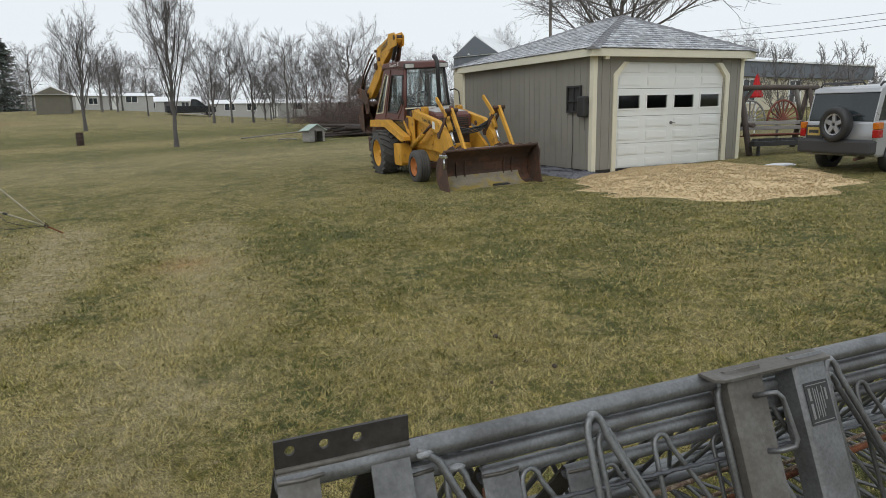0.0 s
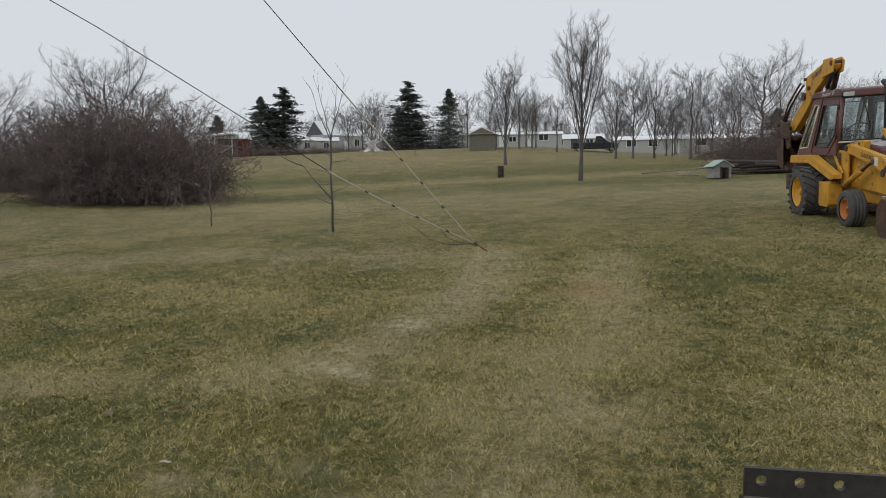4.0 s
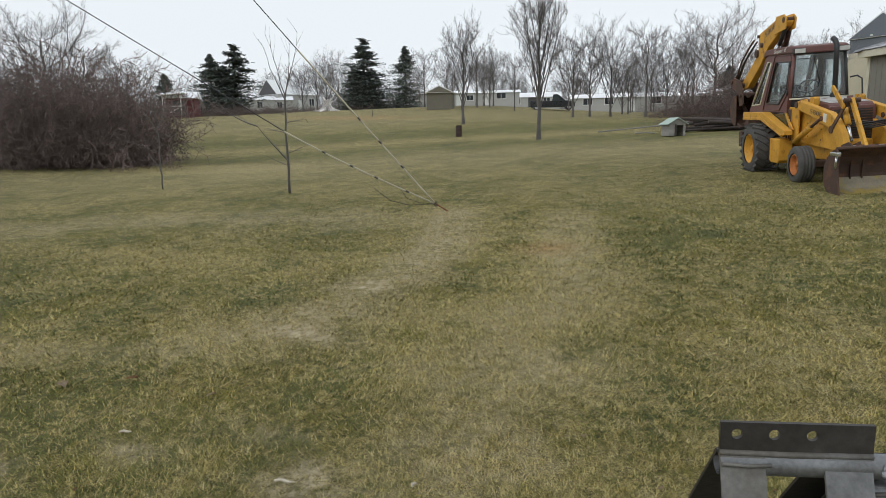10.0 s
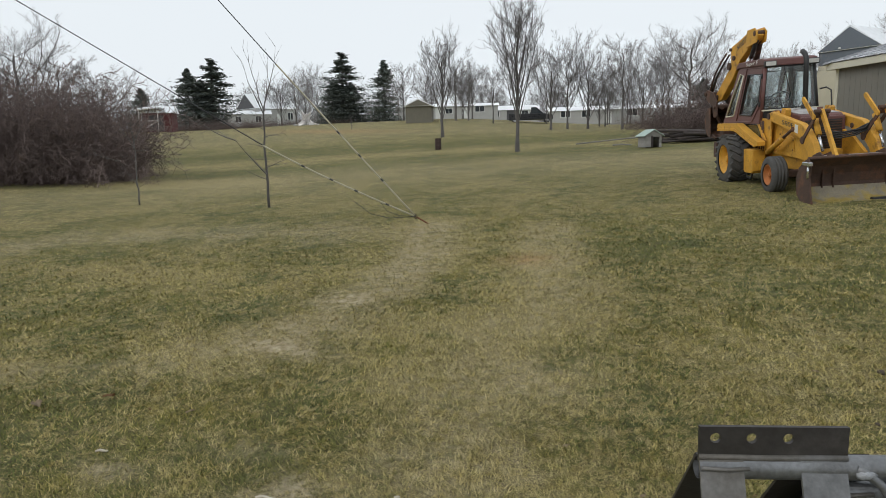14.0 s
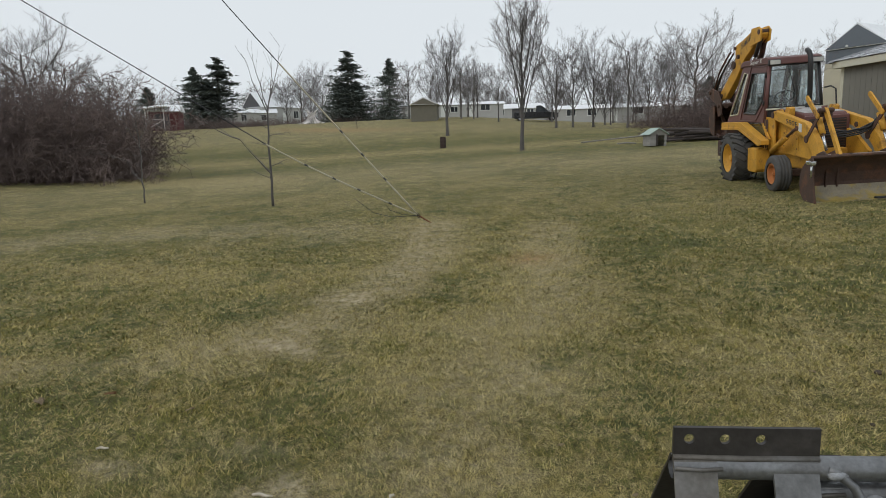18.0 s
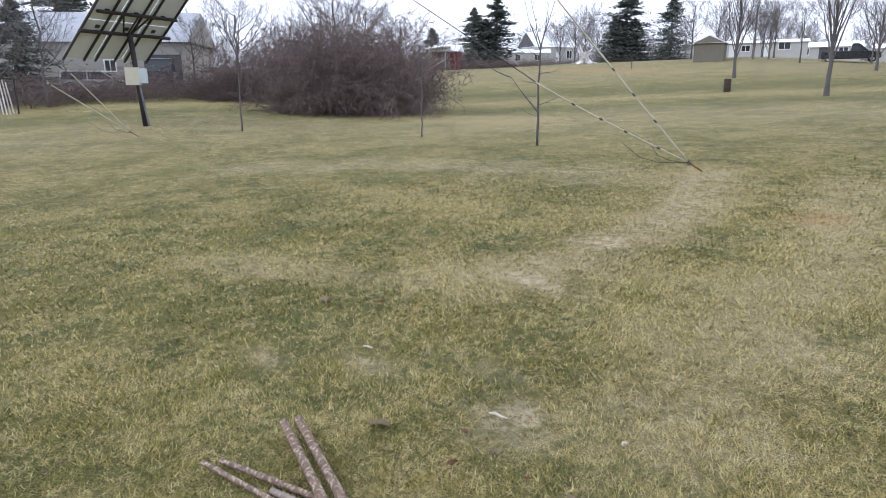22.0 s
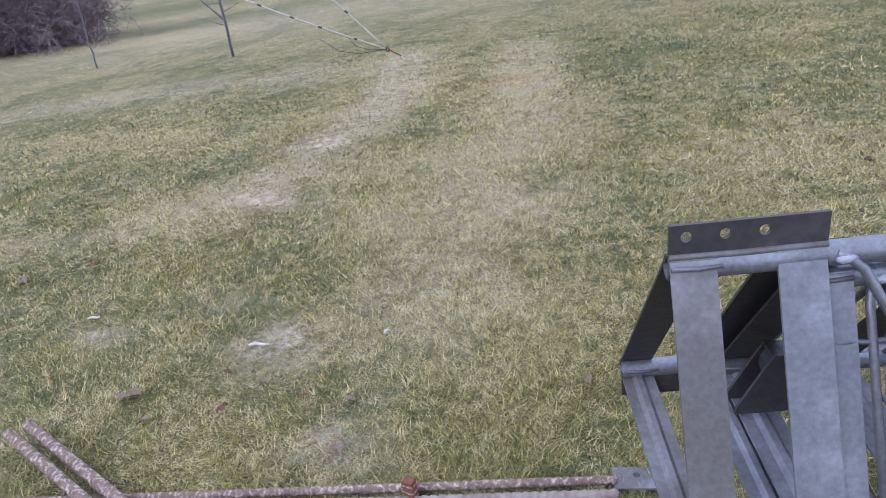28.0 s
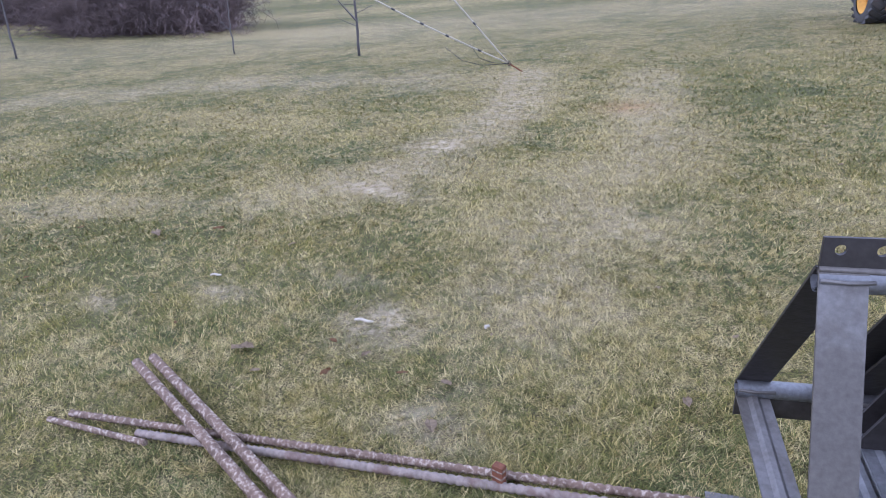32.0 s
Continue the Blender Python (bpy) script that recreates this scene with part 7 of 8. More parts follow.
# dark drum, dog house, logs, planks
M_DRUM = material("dark_burnt_drum", (0.060, 0.040, 0.034), 0.85, 0.1, var=0.4, scale=6, bump=0.3)
x, y, z = on_ground(30.4, 40.5)
drum = thing("steel_drum", pose(x, y, z, 0, 0, 10) @ Matrix.Diagonal((0.66, 0.66, 0.78, 1)), "rusty dark steel drum standing in the field", "drum")
bm = bmesh.new()
prof = [(0.285, -0.02), (0.285, 0.28), (0.298, 0.30), (0.285, 0.32), (0.285, 0.56), (0.298, 0.58), (0.285, 0.60), (0.285, 0.86), (0.295, 0.88), (0.27, 0.88), (0.26, 0.84)]
n = 24
rings = [[bm.verts.new((r * math.cos(2 * math.pi * k / n), r * math.sin(2 * math.pi * k / n), h)) for r, h in prof] for k in range(n)]
for k in range(n):
    for i in range(len(prof) - 1):
        bm.faces.new((rings[k][i], rings[(k + 1) % n][i], rings[(k + 1) % n][i + 1], rings[k][i + 1])).smooth = True
bmesh.ops.recalc_face_normals(bm, faces=bm.faces)
part("shell", bm, M_DRUM, drum)
bm = bmesh.new()
cyl(bm, (0, 0, 0.80), (0, 0, 0.82), 0.27, n=24)
part("lid", bm, M_BLACK, drum)

M_GREYWOOD = material("weathered_grey_wood", (0.27, 0.26, 0.245), 0.9, var=0.25, scale=5, bump=0.3, random_amt=0.15)
M_GREENFROST = material("frosted_green_roof", (0.38, 0.47, 0.43), 0.9, var=0.2, scale=8, bump=0.3)
M_LOG = material("dark_log", (0.055, 0.045, 0.042), 0.95, var=0.4, scale=6, bump=0.4, random_amt=0.3)
M_PLANK = material("pale_bleached_plank", (0.60, 0.57, 0.55), 0.9, var=0.2, scale=4, bump=0.2, random_amt=0.25)
x, y, z = on_ground(12.6, 30.3)
dog = thing("dog_house", pose(x, y, z, 0, 0, 36) @ Matrix.Diagonal((0.82, 0.82, 0.80, 1)), "small weathered dog house with a frosted roof", "dog house")
for k in range(6):
    for sx in (-0.44, 0.42):
        bm = bmesh.new()
        box(bm, sx, sx + 0.02, -0.5, 0.5, 0.02 + 0.11 * k, 0.125 + 0.11 * k, 0.002)
        part("side_board", bm, M_GREYWOOD, dog)
    for x0, x1 in ((-0.42, -0.12), (0.32, 0.42)):
        bm = bmesh.new()
        box(bm, x0, x1, -0.5, -0.48, 0.02 + 0.11 * k, 0.125 + 0.11 * k, 0.002)
        part("front_board", bm, M_GREYWOOD, dog)
bm = bmesh.new()
prism(bm, [(-0.44, 0.58), (0.44, 0.58), (0.44, 0.68), (0, 0.93), (-0.44, 0.68)], "y", -0.505, -0.485)
part("gable", bm, M_GREYWOOD, dog)
bm = bmesh.new()
box(bm, -0.42, 0.42, 0.48, 0.5, 0.02, 0.68)
part("back_wall", bm, M_GREYWOOD, dog)
for s in (-1, 1):
    bm = bmesh.new()
    prism(bm, [(s * 0.56, 0.60), (s * 0.56, 0.635), (0, 0.985), (0, 0.945)], "y", -0.62, 0.6, 0.003)
    part("roof_panel", bm, M_GREENFROST, dog)
bm = bmesh.new()
box(bm, -0.14, -0.06, -0.52, -0.50, 0.03, 0.62)
part("door_post", bm, M_LOG, dog)

g = random.Random(8)
M_END = material("cut_log_end", (0.16, 0.12, 0.09), 0.95, var=0.3, scale=20, bump=0.2)
for k in range(34):
    row = k // 9
    i = k % 9
    x, y, z = on_ground(8.75, 33.5)
    r = g.uniform(0.04, 0.085)
    ln = g.uniform(1.4, 3.4)
    log = thing("log", pose(x + g.uniform(-0.5, 0.5), y - 0.9 + 0.22 * (i + 0.5 * (row % 2)) + g.uniform(-0.05, 0.05), z + 0.08 + 0.13 * row, 0, g.uniform(-4, 4), 4 + g.uniform(-16, 16)), "dark weathered log in a loose stack behind the lawn", "log", "log stack")
    bm = bmesh.new()
    tube(bm, [(-ln / 2, 0, 0), (-ln / 6, 0.02, 0.01), (ln / 5, -0.02, 0), (ln / 2, 0, 0.01)], [r, r * 0.97, r * 0.92, r * 0.85], 10)
    part("trunk_piece", bm, M_LOG, log)
    for s, rr in ((-1, r), (1, r * 0.85)):
        bm = bmesh.new()
        cyl(bm, (s * ln / 2, 0, 0.0), (s * (ln / 2 + 0.01), 0, 0.0), rr * 0.9, n=10)
        part("cut_end", bm, M_END, log)
for az, d, ln, turn, tilt in ((13.0, 35, 7.0, 5, -4.5), (9.5, 36, 6.5, 8, -3), (7.2, 35.5, 6, -4, 0), (14.8, 33, 0.9, 30, 0)):
    x, y, z = on_ground(az, d)
    bm = bmesh.new()
    tube(bm, [(-ln / 2, 0, 0), (0, 0.05, 0.03), (ln / 2, 0, 0)], [0.035, 0.032, 0.028], 8)
    ob = mesh_ob("pole_on_ground", bm, M_GREYWOOD)
    ob.matrix_world = pose(x, y, z + 0.30 if ln > 2 else z + 0.06, 0, tilt, turn)
    tagged(ob, "grey weathered pole lying beside the log stack", "pole", "poles by the logs")
cx, cy, cz = on_ground(41.6, 92)
for k in range(30):
    t = 2 * math.pi * k * 0.382
    r = g.uniform(0.7, 1.9)
    bm = bmesh.new()
    ln = g.uniform(1.5, 2.8)
    box(bm, -ln / 2, ln / 2, -0.13, 0.13, -0.04, 0.04, 0.004)
    ob = mesh_ob("plank", bm, M_PLANK)
    a = Vector((cx + r * math.cos(t), cy + r * math.sin(t), gz(cx + r * math.cos(t), cy + r * math.sin(t))))
    b = Vector((cx + 0.4 * math.cos(t + 0.9), cy + 0.4 * math.sin(t + 0.9), cz + (2.1 - r) * g.uniform(0.7, 1.1)))
    ob.matrix_world = Matrix.Translation(a + (b - a).normalized() * ln / 2) @ (b - a).to_track_quat("X", "Z").to_matrix().to_4x4() @ Matrix.Rotation(g.uniform(-1, 1), 4, "X")
    tagged(ob, "pale bleached plank leaning in a heap", "plank", "heap of planks")

# ---------------------------------------------------------------- solar panel on its post
M_BACKSHEET = material("white_backsheet", (0.55, 0.58, 0.58), 0.6, var=0.08, scale=3, bump=0.05)
M_CELL = material("dark_solar_cells", (0.012, 0.016, 0.035), 0.15, var=0.2, scale=5, bump=0)
M_POSTDARK = material("dark_rusted_post", (0.035, 0.03, 0.03), 0.7, 0.3, var=0.3, scale=5, bump=0.2)
M_BOX = material("cream_box", (0.58, 0.55, 0.44), 0.6, var=0.1, scale=4, bump=0.1)
M_BOXBLUE = material("pale_blue_box", (0.50, 0.58, 0.60), 0.6, var=0.1, scale=4, bump=0.1)
x, y, z = on_ground(77.7, 25.5)
solar = thing("solar_array", pose(x, y, z, 0, 0, 66), "tilted solar array on a dark leaning post, seen from behind", "solar panel")
bm = bmesh.new()
tube(bm, [(0.10, 0, -0.3), (-0.10, 0, 3.05)], 0.085, 12)
part("post", bm, M_POSTDARK, solar)
bm = bmesh.new()
cyl(bm, (0.22, -0.06, -0.1), (0.04, -0.06, 1.45), 0.035, n=8)
part("conduit", bm, M_GALV, solar)
bm = bmesh.new()
box(bm, -0.34, 0.12, -0.30, -0.09, 1.40, 1.98, 0.01)
part("control_box", bm, M_BOX, solar, "cream control box on the post")
bm = bmesh.new()
box(bm, 0.10, 0.34, -0.26, -0.05, 1.46, 1.95, 0.01)
part("junction_box", bm, M_BOXBLUE, solar, "pale blue junction box on the post")
# the array's own axes: u across, v up its slope, w out of its back
U = Vector((0.579, 0.815, 0.0)).normalized()
V = Vector((0.880, -0.625, 1.0)).normalized()
V = (V - V.dot(U) * U).normalized()
W = U.cross(V)
Wb = W if W.y < 0 else -W
AM = Matrix(((U.x, V.x, Wb.x, -0.2), (U.y, V.y, Wb.y, 0), (U.z, V.z, Wb.z, 3.05), (0, 0, 0, 1))) @ Matrix.Diagonal((1.10, 1.0, 1.0, 1))
for i in range(3):
    for j in range(2):
        u0, v0 = -1.55 + 1.04 * i, -1.25 + 1.68 * j
        bm = bmesh.new()
        box(bm, u0, u0 + 1.0, v0, v0 + 1.64, -0.16, -0.125, 0.003, AM)
        panel = part("solar_panel", bm, M_BACKSHEET, solar)
        bm = bmesh.new()
        box(bm, u0 + 0.02, u0 + 0.98, v0 + 0.02, v0 + 1.62, -0.168, -0.162, m=AM)
        part("cell_sheet", bm, M_CELL, panel)
        bm = bmesh.new()
        box(bm, u0 + 0.43, u0 + 0.57, v0 + 1.35 - 1.0 * (j == 1), v0 + 1.47 - 1.0 * (j == 1), -0.122, -0.09, 0.005, AM)
        part("junction_cap", bm, M_BLACK, panel)
for u in (-1.55, -0.85, -0.45, 0.25, 0.65, 1.53):
    bm = bmesh.new()
    box(bm, u - 0.025, u + 0.025, -1.35, 2.15, -0.12, -0.06, m=AM)
    part("rail", bm, M_POSTDARK, solar)
for v in (0.0, 0.85):
    bm = bmesh.new()
    box(bm, -1.65 + 0.2 * (v > 0.5), 1.75 - 0.2 * (v > 0.5), v - 0.04, v + 0.04, -0.055, 0.03, m=AM)
    part("cross_beam", bm, M_POSTDARK, solar)
for a, b in (((-0.1, 0, -0.02), (-0.55, 0.9, -0.02)), ((0.15, 0, -0.02), (0.5, 0.9, -0.02)), ((0, 0, 0.02), (0, 0.85, 0.02))):
    bm = bmesh.new()
    cyl(bm, AM @ Vector(a), AM @ Vector(b), 0.03, n=6)
    part("brace", bm, M_POSTDARK, solar)

# ---------------------------------------------------------------- buildings
M_SNOWROOF = material("snowy_roof", (0.80, 0.82, 0.84), 0.9, var=0.12, scale=2.5, bump=0.2)
M_VINYL = material("pale_vinyl_wall", (0.42, 0.42, 0.41), 0.8, var=0.08, scale=1.5, bump=0.1, random_amt=0.1)
M_ROOFGREY = material("snow_dusted_grey_roof", (0.36, 0.38, 0.41), 0.9, var=0.2, scale=3, bump=0.2)
M_TANWALL = material("tan_stucco_wall", (0.32, 0.30, 0.275), 0.9, var=0.1, scale=1, bump=0.1)
M_BROWNWALL = material("olive_grey_shed_wall", (0.155, 0.145, 0.115), 0.9, var=0.15, scale=2, bump=0.1)
M_BLUEGREY = material("blue_grey_metal_wall", (0.13, 0.15, 0.175), 0.6, var=0.1, scale=1, bump=0.1)
M_REDWALL = material("red_barn_wall", (0.11, 0.032, 0.034), 0.85, var=0.2, scale=3, bump=0.1)
M_CREAMWALL = material("cream_wall", (0.56, 0.52, 0.40), 0.8, var=0.08, scale=1.5, bump=0.1)
M_DARKPANE = material("dark_window_pane", (0.03, 0.035, 0.04), 0.12, var=0.2, bump=0)
M_DARKROOF = material("dark_trim_and_opening_shade", (0.08, 0.08, 0.085), 0.8, var=0.2, bump=0.1)


def house(name, az, d, turn, width, depth, wall_h, ridge_h, walls, roof_mat, label, windows=(), doors=(), lift=0.0, ridge_x=True, gable_mat=None, chimney=False, over=0.25):
    """A gabled house; its front is the -y side. windows: x, z, w, h on the front. The ridge runs along x, or along y."""
    x, y, z = on_ground(az, d)
    b = thing(name, pose(x, y, z + lift, 0, 0, turn), label, "house")
    w, q = width / 2, depth / 2
    openings = [(a - c / 2, a + c / 2, e, e + h) for a, e, c, h in windows] + [(a - c / 2, a + c / 2, 0.1, h) for a, c, h in doors]
    bm = bmesh.new()
    xs = sorted({-w, w, *[v for o in openings for v in o[:2]]})
    zs = sorted({-1.5, wall_h, *[v for o in openings for v in o[2:]]})
    grid = [[bm.verts.new((u, -q, v)) for v in zs] for u in xs]
    for i in range(len(xs) - 1):
        for j in range(len(zs) - 1):
            mx, mz = (xs[i] + xs[i + 1]) / 2, (zs[j] + zs[j + 1]) / 2
            if not any(o[0] < mx < o[1] and o[2] < mz < o[3] for o in openings):
                bm.faces.new((grid[i][j], grid[i + 1][j], grid[i + 1][j + 1], grid[i][j + 1]))
    bmesh.ops.delete(bm, geom=[v for v in bm.verts if not v.link_faces], context="VERTS")
    bmesh.ops.solidify(bm, geom=bm.faces[:], thickness=0.15)
    part("front_wall", bm, walls, b)
    for nm, (x0, x1, y0, y1) in (("back_wall", (-w, w, q - 0.15, q)), ("side_wall", (-w, -w + 0.15, -q + 0.15, q - 0.15)), ("side_wall", (w - 0.15, w, -q + 0.15, q - 0.15))):
        bm = bmesh.new()
        box(bm, x0, x1, y0, y1, -1.5, wall_h)
        part(nm, bm, walls, b)
    bm = bmesh.new()
    if ridge_x:
        prism(bm, [(-q - over, wall_h - 0.05), (q + over, wall_h - 0.05), (0, ridge_h)], "x", -w - over, w + over)
    else:
        prism(bm, [(-w - over, wall_h - 0.05), (w + over, wall_h - 0.05), (0, ridge_h)], "y", -q - over, q + over)
    part("roof", bm, roof_mat, b)
    if gable_mat and not ridge_x:
        bm = bmesh.new()
        prism(bm, [(-w, wall_h), (w, wall_h), (0, ridge_h - 0.15)], "y", -q - over - 0.04, -q - over - 0.004)
        part("gable", bm, gable_mat, b)
    if gable_mat and ridge_x:
        for s in (-1, 1):
            bm = bmesh.new()
            prism(bm, [(-q, wall_h), (q, wall_h), (0, ridge_h - 0.15)], "x", s * (w + over + 0.004), s * (w + over + 0.04))
            part("gable", bm, gable_mat, b)
    for a, e, c, h in windows:
        bm = bmesh.new()
        box(bm, a - c / 2, a + c / 2, -q + 0.05, -q + 0.08, e, e + h)
        win = part("window", bm, M_DARKPANE, b)
        bm = bmesh.new()
        for f0, f1, g0, g1 in ((a - c / 2 - 0.08, a + c / 2 + 0.08, e + h, e + h + 0.08), (a - c / 2 - 0.08, a + c / 2 + 0.08, e - 0.08, e), (a - c / 2 - 0.08, a - c / 2, e, e + h), (a + c / 2, a + c / 2 + 0.08, e, e + h), (a - 0.03, a + 0.03, e, e + h)):
            box(bm, f0, f1, -q - 0.04, -q + 0.03, g0, g1)
        part("window_frame", bm, M_WHITE, win)
    for a, c, h in doors:
        bm = bmesh.new()
        box(bm, a - c / 2, a + c / 2, -q + 0.04, -q + 0.1, 0.1, h)
        part("door", bm, M_WHITE if c < 1.5 else M_DARKROOF, b)
    if chimney:
        bm = bmesh.new()
        box(bm, w * 0.4, w * 0.4 + 0.5, -0.25, 0.25, wall_h, ridge_h + 0.7)
        part("chimney", bm, M_TANWALL, b)
    return b


house("mobile_home", 29.6, 112, 29, 17, 4.2, 2.1, 2.6, M_VINYL, M_SNOWROOF, "long pale mobile home behind the field trees", ((-6, 0.9, 1.1, 0.8), (-3.2, 1.1, 1.4, 0.9), (0.4, 0.9, 1.1, 0.8), (5.5, 1.1, 1.5, 0.9)), ((-1.4, 0.9, 1.85), (3, 0.9, 1.85)))
house("mobile_home", 16.6, 102, 16, 15, 4.2, 2.1, 2.7, M_VINYL, M_SNOWROOF, "pale mobile home with a snowy roof among trees", ((-5, 1.1, 1.3, 0.9), (-2, 1.1, 1.2, 0.9), (4.5, 1.1, 1.4, 0.9)), ((1.2, 0.9, 1.85),))
house("mobile_home", 24.0, 128, 22, 10, 4.2, 2.3, 3.2, M_VINYL, M_SNOWROOF, "pale house half hidden behind bare trees", ((-3, 1.1, 1.3, 1.0), (2.5, 1.1, 1.2, 1.0)), ((0, 1.8, 2.2),))
house("mobile_home", 8.2, 110, 8, 14, 4.5, 2.2, 2.9, M_VINYL, M_SNOWROOF, "white house behind a screen of bare trees", ((-4, 1.2, 1.3, 1.0), (1, 1.2, 1.2, 1.0), (4.5, 1.2, 1.2, 1.0)), ((-1.2, 0.9, 1.85),))
house("shed", 31.9, 80, 27, 3.0, 4.0, 1.8, 2.65, M_BROWNWALL, M_SNOWROOF, "olive-grey gabled garden shed with snow on its roof", (), (), ridge_x=False, gable_mat=M_BROWNWALL)
house("farmhouse", 44.7, 132, 78, 9.0, 6.2, 3.2, 6.0, M_VINYL, M_SNOWROOF, "white farmhouse with a snowy gabled roof", ((-3, 1.2, 1.1, 1.3), (3, 1.2, 1.1, 1.3)), ((0.5, 1.0, 2.2),), ridge_x=True, gable_mat=M_DARKROOF)
house("farm_wing", 46.2, 128, 48, 7.5, 5.0, 2.2, 3.0, M_VINYL, M_SNOWROOF, "low white wing beside the farmhouse", ((-2, 0.8, 0.9, 1.0), (1.5, 0.8, 0.9, 1.0)))
# the barn's wide dark door sheet paints the shade of its open front
house("red_barn", 53.0, 86, 40, 3.2, 3.0, 2.2, 3.0, M_REDWALL, M_SNOWROOF, "small red barn with a pale roof and white bracing", (), ((-0.2, 1.7, 1.9),))
house("tan_house", 79.0, 58, 60, 12.5, 9.0, 3.2, 5.6, M_TANWALL, M_ROOFGREY, "tan house with a snow dusted gabled roof", ((-5, 1.0, 0.9, 1.2), (1.0, 1.2, 0.7, 0.7)), ((4.6, 2.6, 2.3),), ridge_x=True, gable_mat=M_TANWALL, lift=-0.2)
house("pale_cottage", 83.5, 78, 85, 8.0, 7.0, 2.9, 4.6, M_VINYL, M_ROOFGREY, "pale cottage with dark blue window shutters", ((0, 1.0, 0.9, 1.3), (3, 1.0, 0.9, 1.3)))
# bracing of the red barn's open side
x, y, z = on_ground(53.8, 84)
lean = thing("barn_lean_to", pose(x, y, z, 0, 0, 45), "open lean-to with white braces beside the red barn", "lean-to")
for a, b2 in (((-1.1, 0, 0), (-1.1, 0, 2.5)), ((0.9, 0, 0), (0.9, 0, 2.6)), ((-1.1, 0, 0.1), (0.9, 0, 1.3)), ((0.9, 0, 0.1), (-1.1, 0, 1.3)), ((-1.1, 0, 1.3), (0.9, 0, 1.3))):
    bm = bmesh.new()
    cyl(bm, a, b2, 0.06, n=4)
    part("brace", bm, M_PLANK, lean)
bm = bmesh.new()
prism(bm, [(-1.5, 2.5), (1.4, 2.75), (1.4, 2.85), (-1.5, 2.6)], "y", -0.5, 1.8)
part("lean_roof", bm, M_SNOWROOF, lean)
for y2 in (1.6,):
    for x2 in (-1.1, 0.9):
        bm = bmesh.new()
        cyl(bm, (x2, y2, -0.1), (x2, y2, 2.6), 0.06, n=4)
        part("post", bm, M_PLANK, lean)
# metal barn behind the garage, and the long low building to the side
barn = house("metal_barn", -3.2, 69.4, -30, 5.0, 10, 4.6, 6.5, M_BLUEGREY, M_SNOWROOF, "tall blue-grey metal barn behind the garage", (), (), ridge_x=False, gable_mat=M_BLUEGREY, over=0.15, lift=8.75 - 4.6 - gz(69.4 * math.sin(radians(3.2)), 69.4 * math.cos(radians(3.2))))
bm = bmesh.new()
box(bm, -2.53, 2.53, -5.04, -5.003, -1.5, 3.45)
part("lower_wall", bm, M_CREAMWALL, barn, "cream lower wall")
bm = bmesh.new()
cyl(bm, (-0.7, -5.2, 4.7), (-0.7, -5.0, 4.75), 0.12, n=10)
part("yard_light", bm, M_WHITE, barn, "small white lamp under the gable")
low = thing("long_building", pose(16.5, 38.8, 0, 0, 0, 31), "long low cream building with a snowy roof and grey band", "building")
for nm, q, mat in (("front_wall", (-9, 11.8, 0, 0.2, 1.0, 4.28), M_CREAMWALL), ("side_wall", (-9, -8.8, 0.2, 8.8, 1.0, 4.28), M_CREAMWALL), ("side_wall", (11.6, 11.8, 0.2, 8.8, 1.0, 4.28), M_CREAMWALL), ("back_wall", (-9, 11.8, 8.8, 9, 1.0, 4.28), M_CREAMWALL), ("grey_band", (-9.2, 12.0, -0.25, 9.25, 4.28, 5.1), M_BLUEGREY)):
    bm = bmesh.new()
    box(bm, *q)
    part(nm, bm, mat, low)
bm = bmesh.new()
roof_v = [bm.verts.new(c) for c in ((-9.3, -0.35, 5.11), (12.1, -0.35, 5.11), (12.1, 9.35, 5.11), (-9.3, 9.35, 5.11), (-9.3, -0.35, 5.2), (12.1, -0.35, 5.2), (12.1, 9.35, 5.2), (-9.3, 9.35, 5.2), (-9.3, 4.5, 6.2), (6.0, 4.5, 6.05))]
for f in ((3, 2, 1, 0), (0, 1, 5, 4), (1, 2, 6, 5), (2, 3, 7, 6), (3, 0, 4, 8, 7), (4, 5, 9, 8), (5, 6, 9), (6, 7, 8, 9)):
    bm.faces.new([roof_v[i] for i in f])
part("snow_cover", bm, M_SNOWROOF, low, "layer of snow on the roof")
for a in (-3.0, -0.2, 4.0, 8.5):
    bm = bmesh.new()
    box(bm, a - 0.5, a + 0.5, -0.03, -0.004, 2.9, 4.1)
    win = part("window", bm, M_DARKPANE, low)
    bm = bmesh.new()
    for q in ((a - 0.6, a - 0.5, 2.8, 4.2), (a + 0.5, a + 0.6, 2.8, 4.2), (a - 0.5, a + 0.5, 4.1, 4.2), (a - 0.5, a + 0.5, 2.8, 2.9), (a - 0.03, a + 0.03, 2.9, 4.1)):
        box(bm, q[0], q[1], -0.07, -0.004, q[2], q[3])
    part("window_frame", bm, M_WHITE, win)

# utility poles and lines
M_POLE = material("weathered_pole", (0.14, 0.12, 0.10), 0.95, var=0.3, scale=4, bump=0.2)
tops = []
for az, d, h in ((-7.5, 44, 12), (-42, 46, 6.2), (-17, 60, 6.4)):
    x, y, z = on_ground(az, d)
    up = thing("utility_pole", pose(x, y, z, 0, 0, az), "weathered wooden utility pole", "pole", "utility poles")
    bm = bmesh.new()
    cyl(bm, (0, 0, -0.3), (0, 0, h), 0.11, 0.07, 8)
    part("shaft", bm, M_POLE, up)
    bm = bmesh.new()
    box(bm, -0.9, 0.9, -0.05, 0.05, h - 0.7, h - 0.58)
    part("cross_arm", bm, M_POLE, up)
    tops.append(Vector((x, y, z + h - 0.5)))
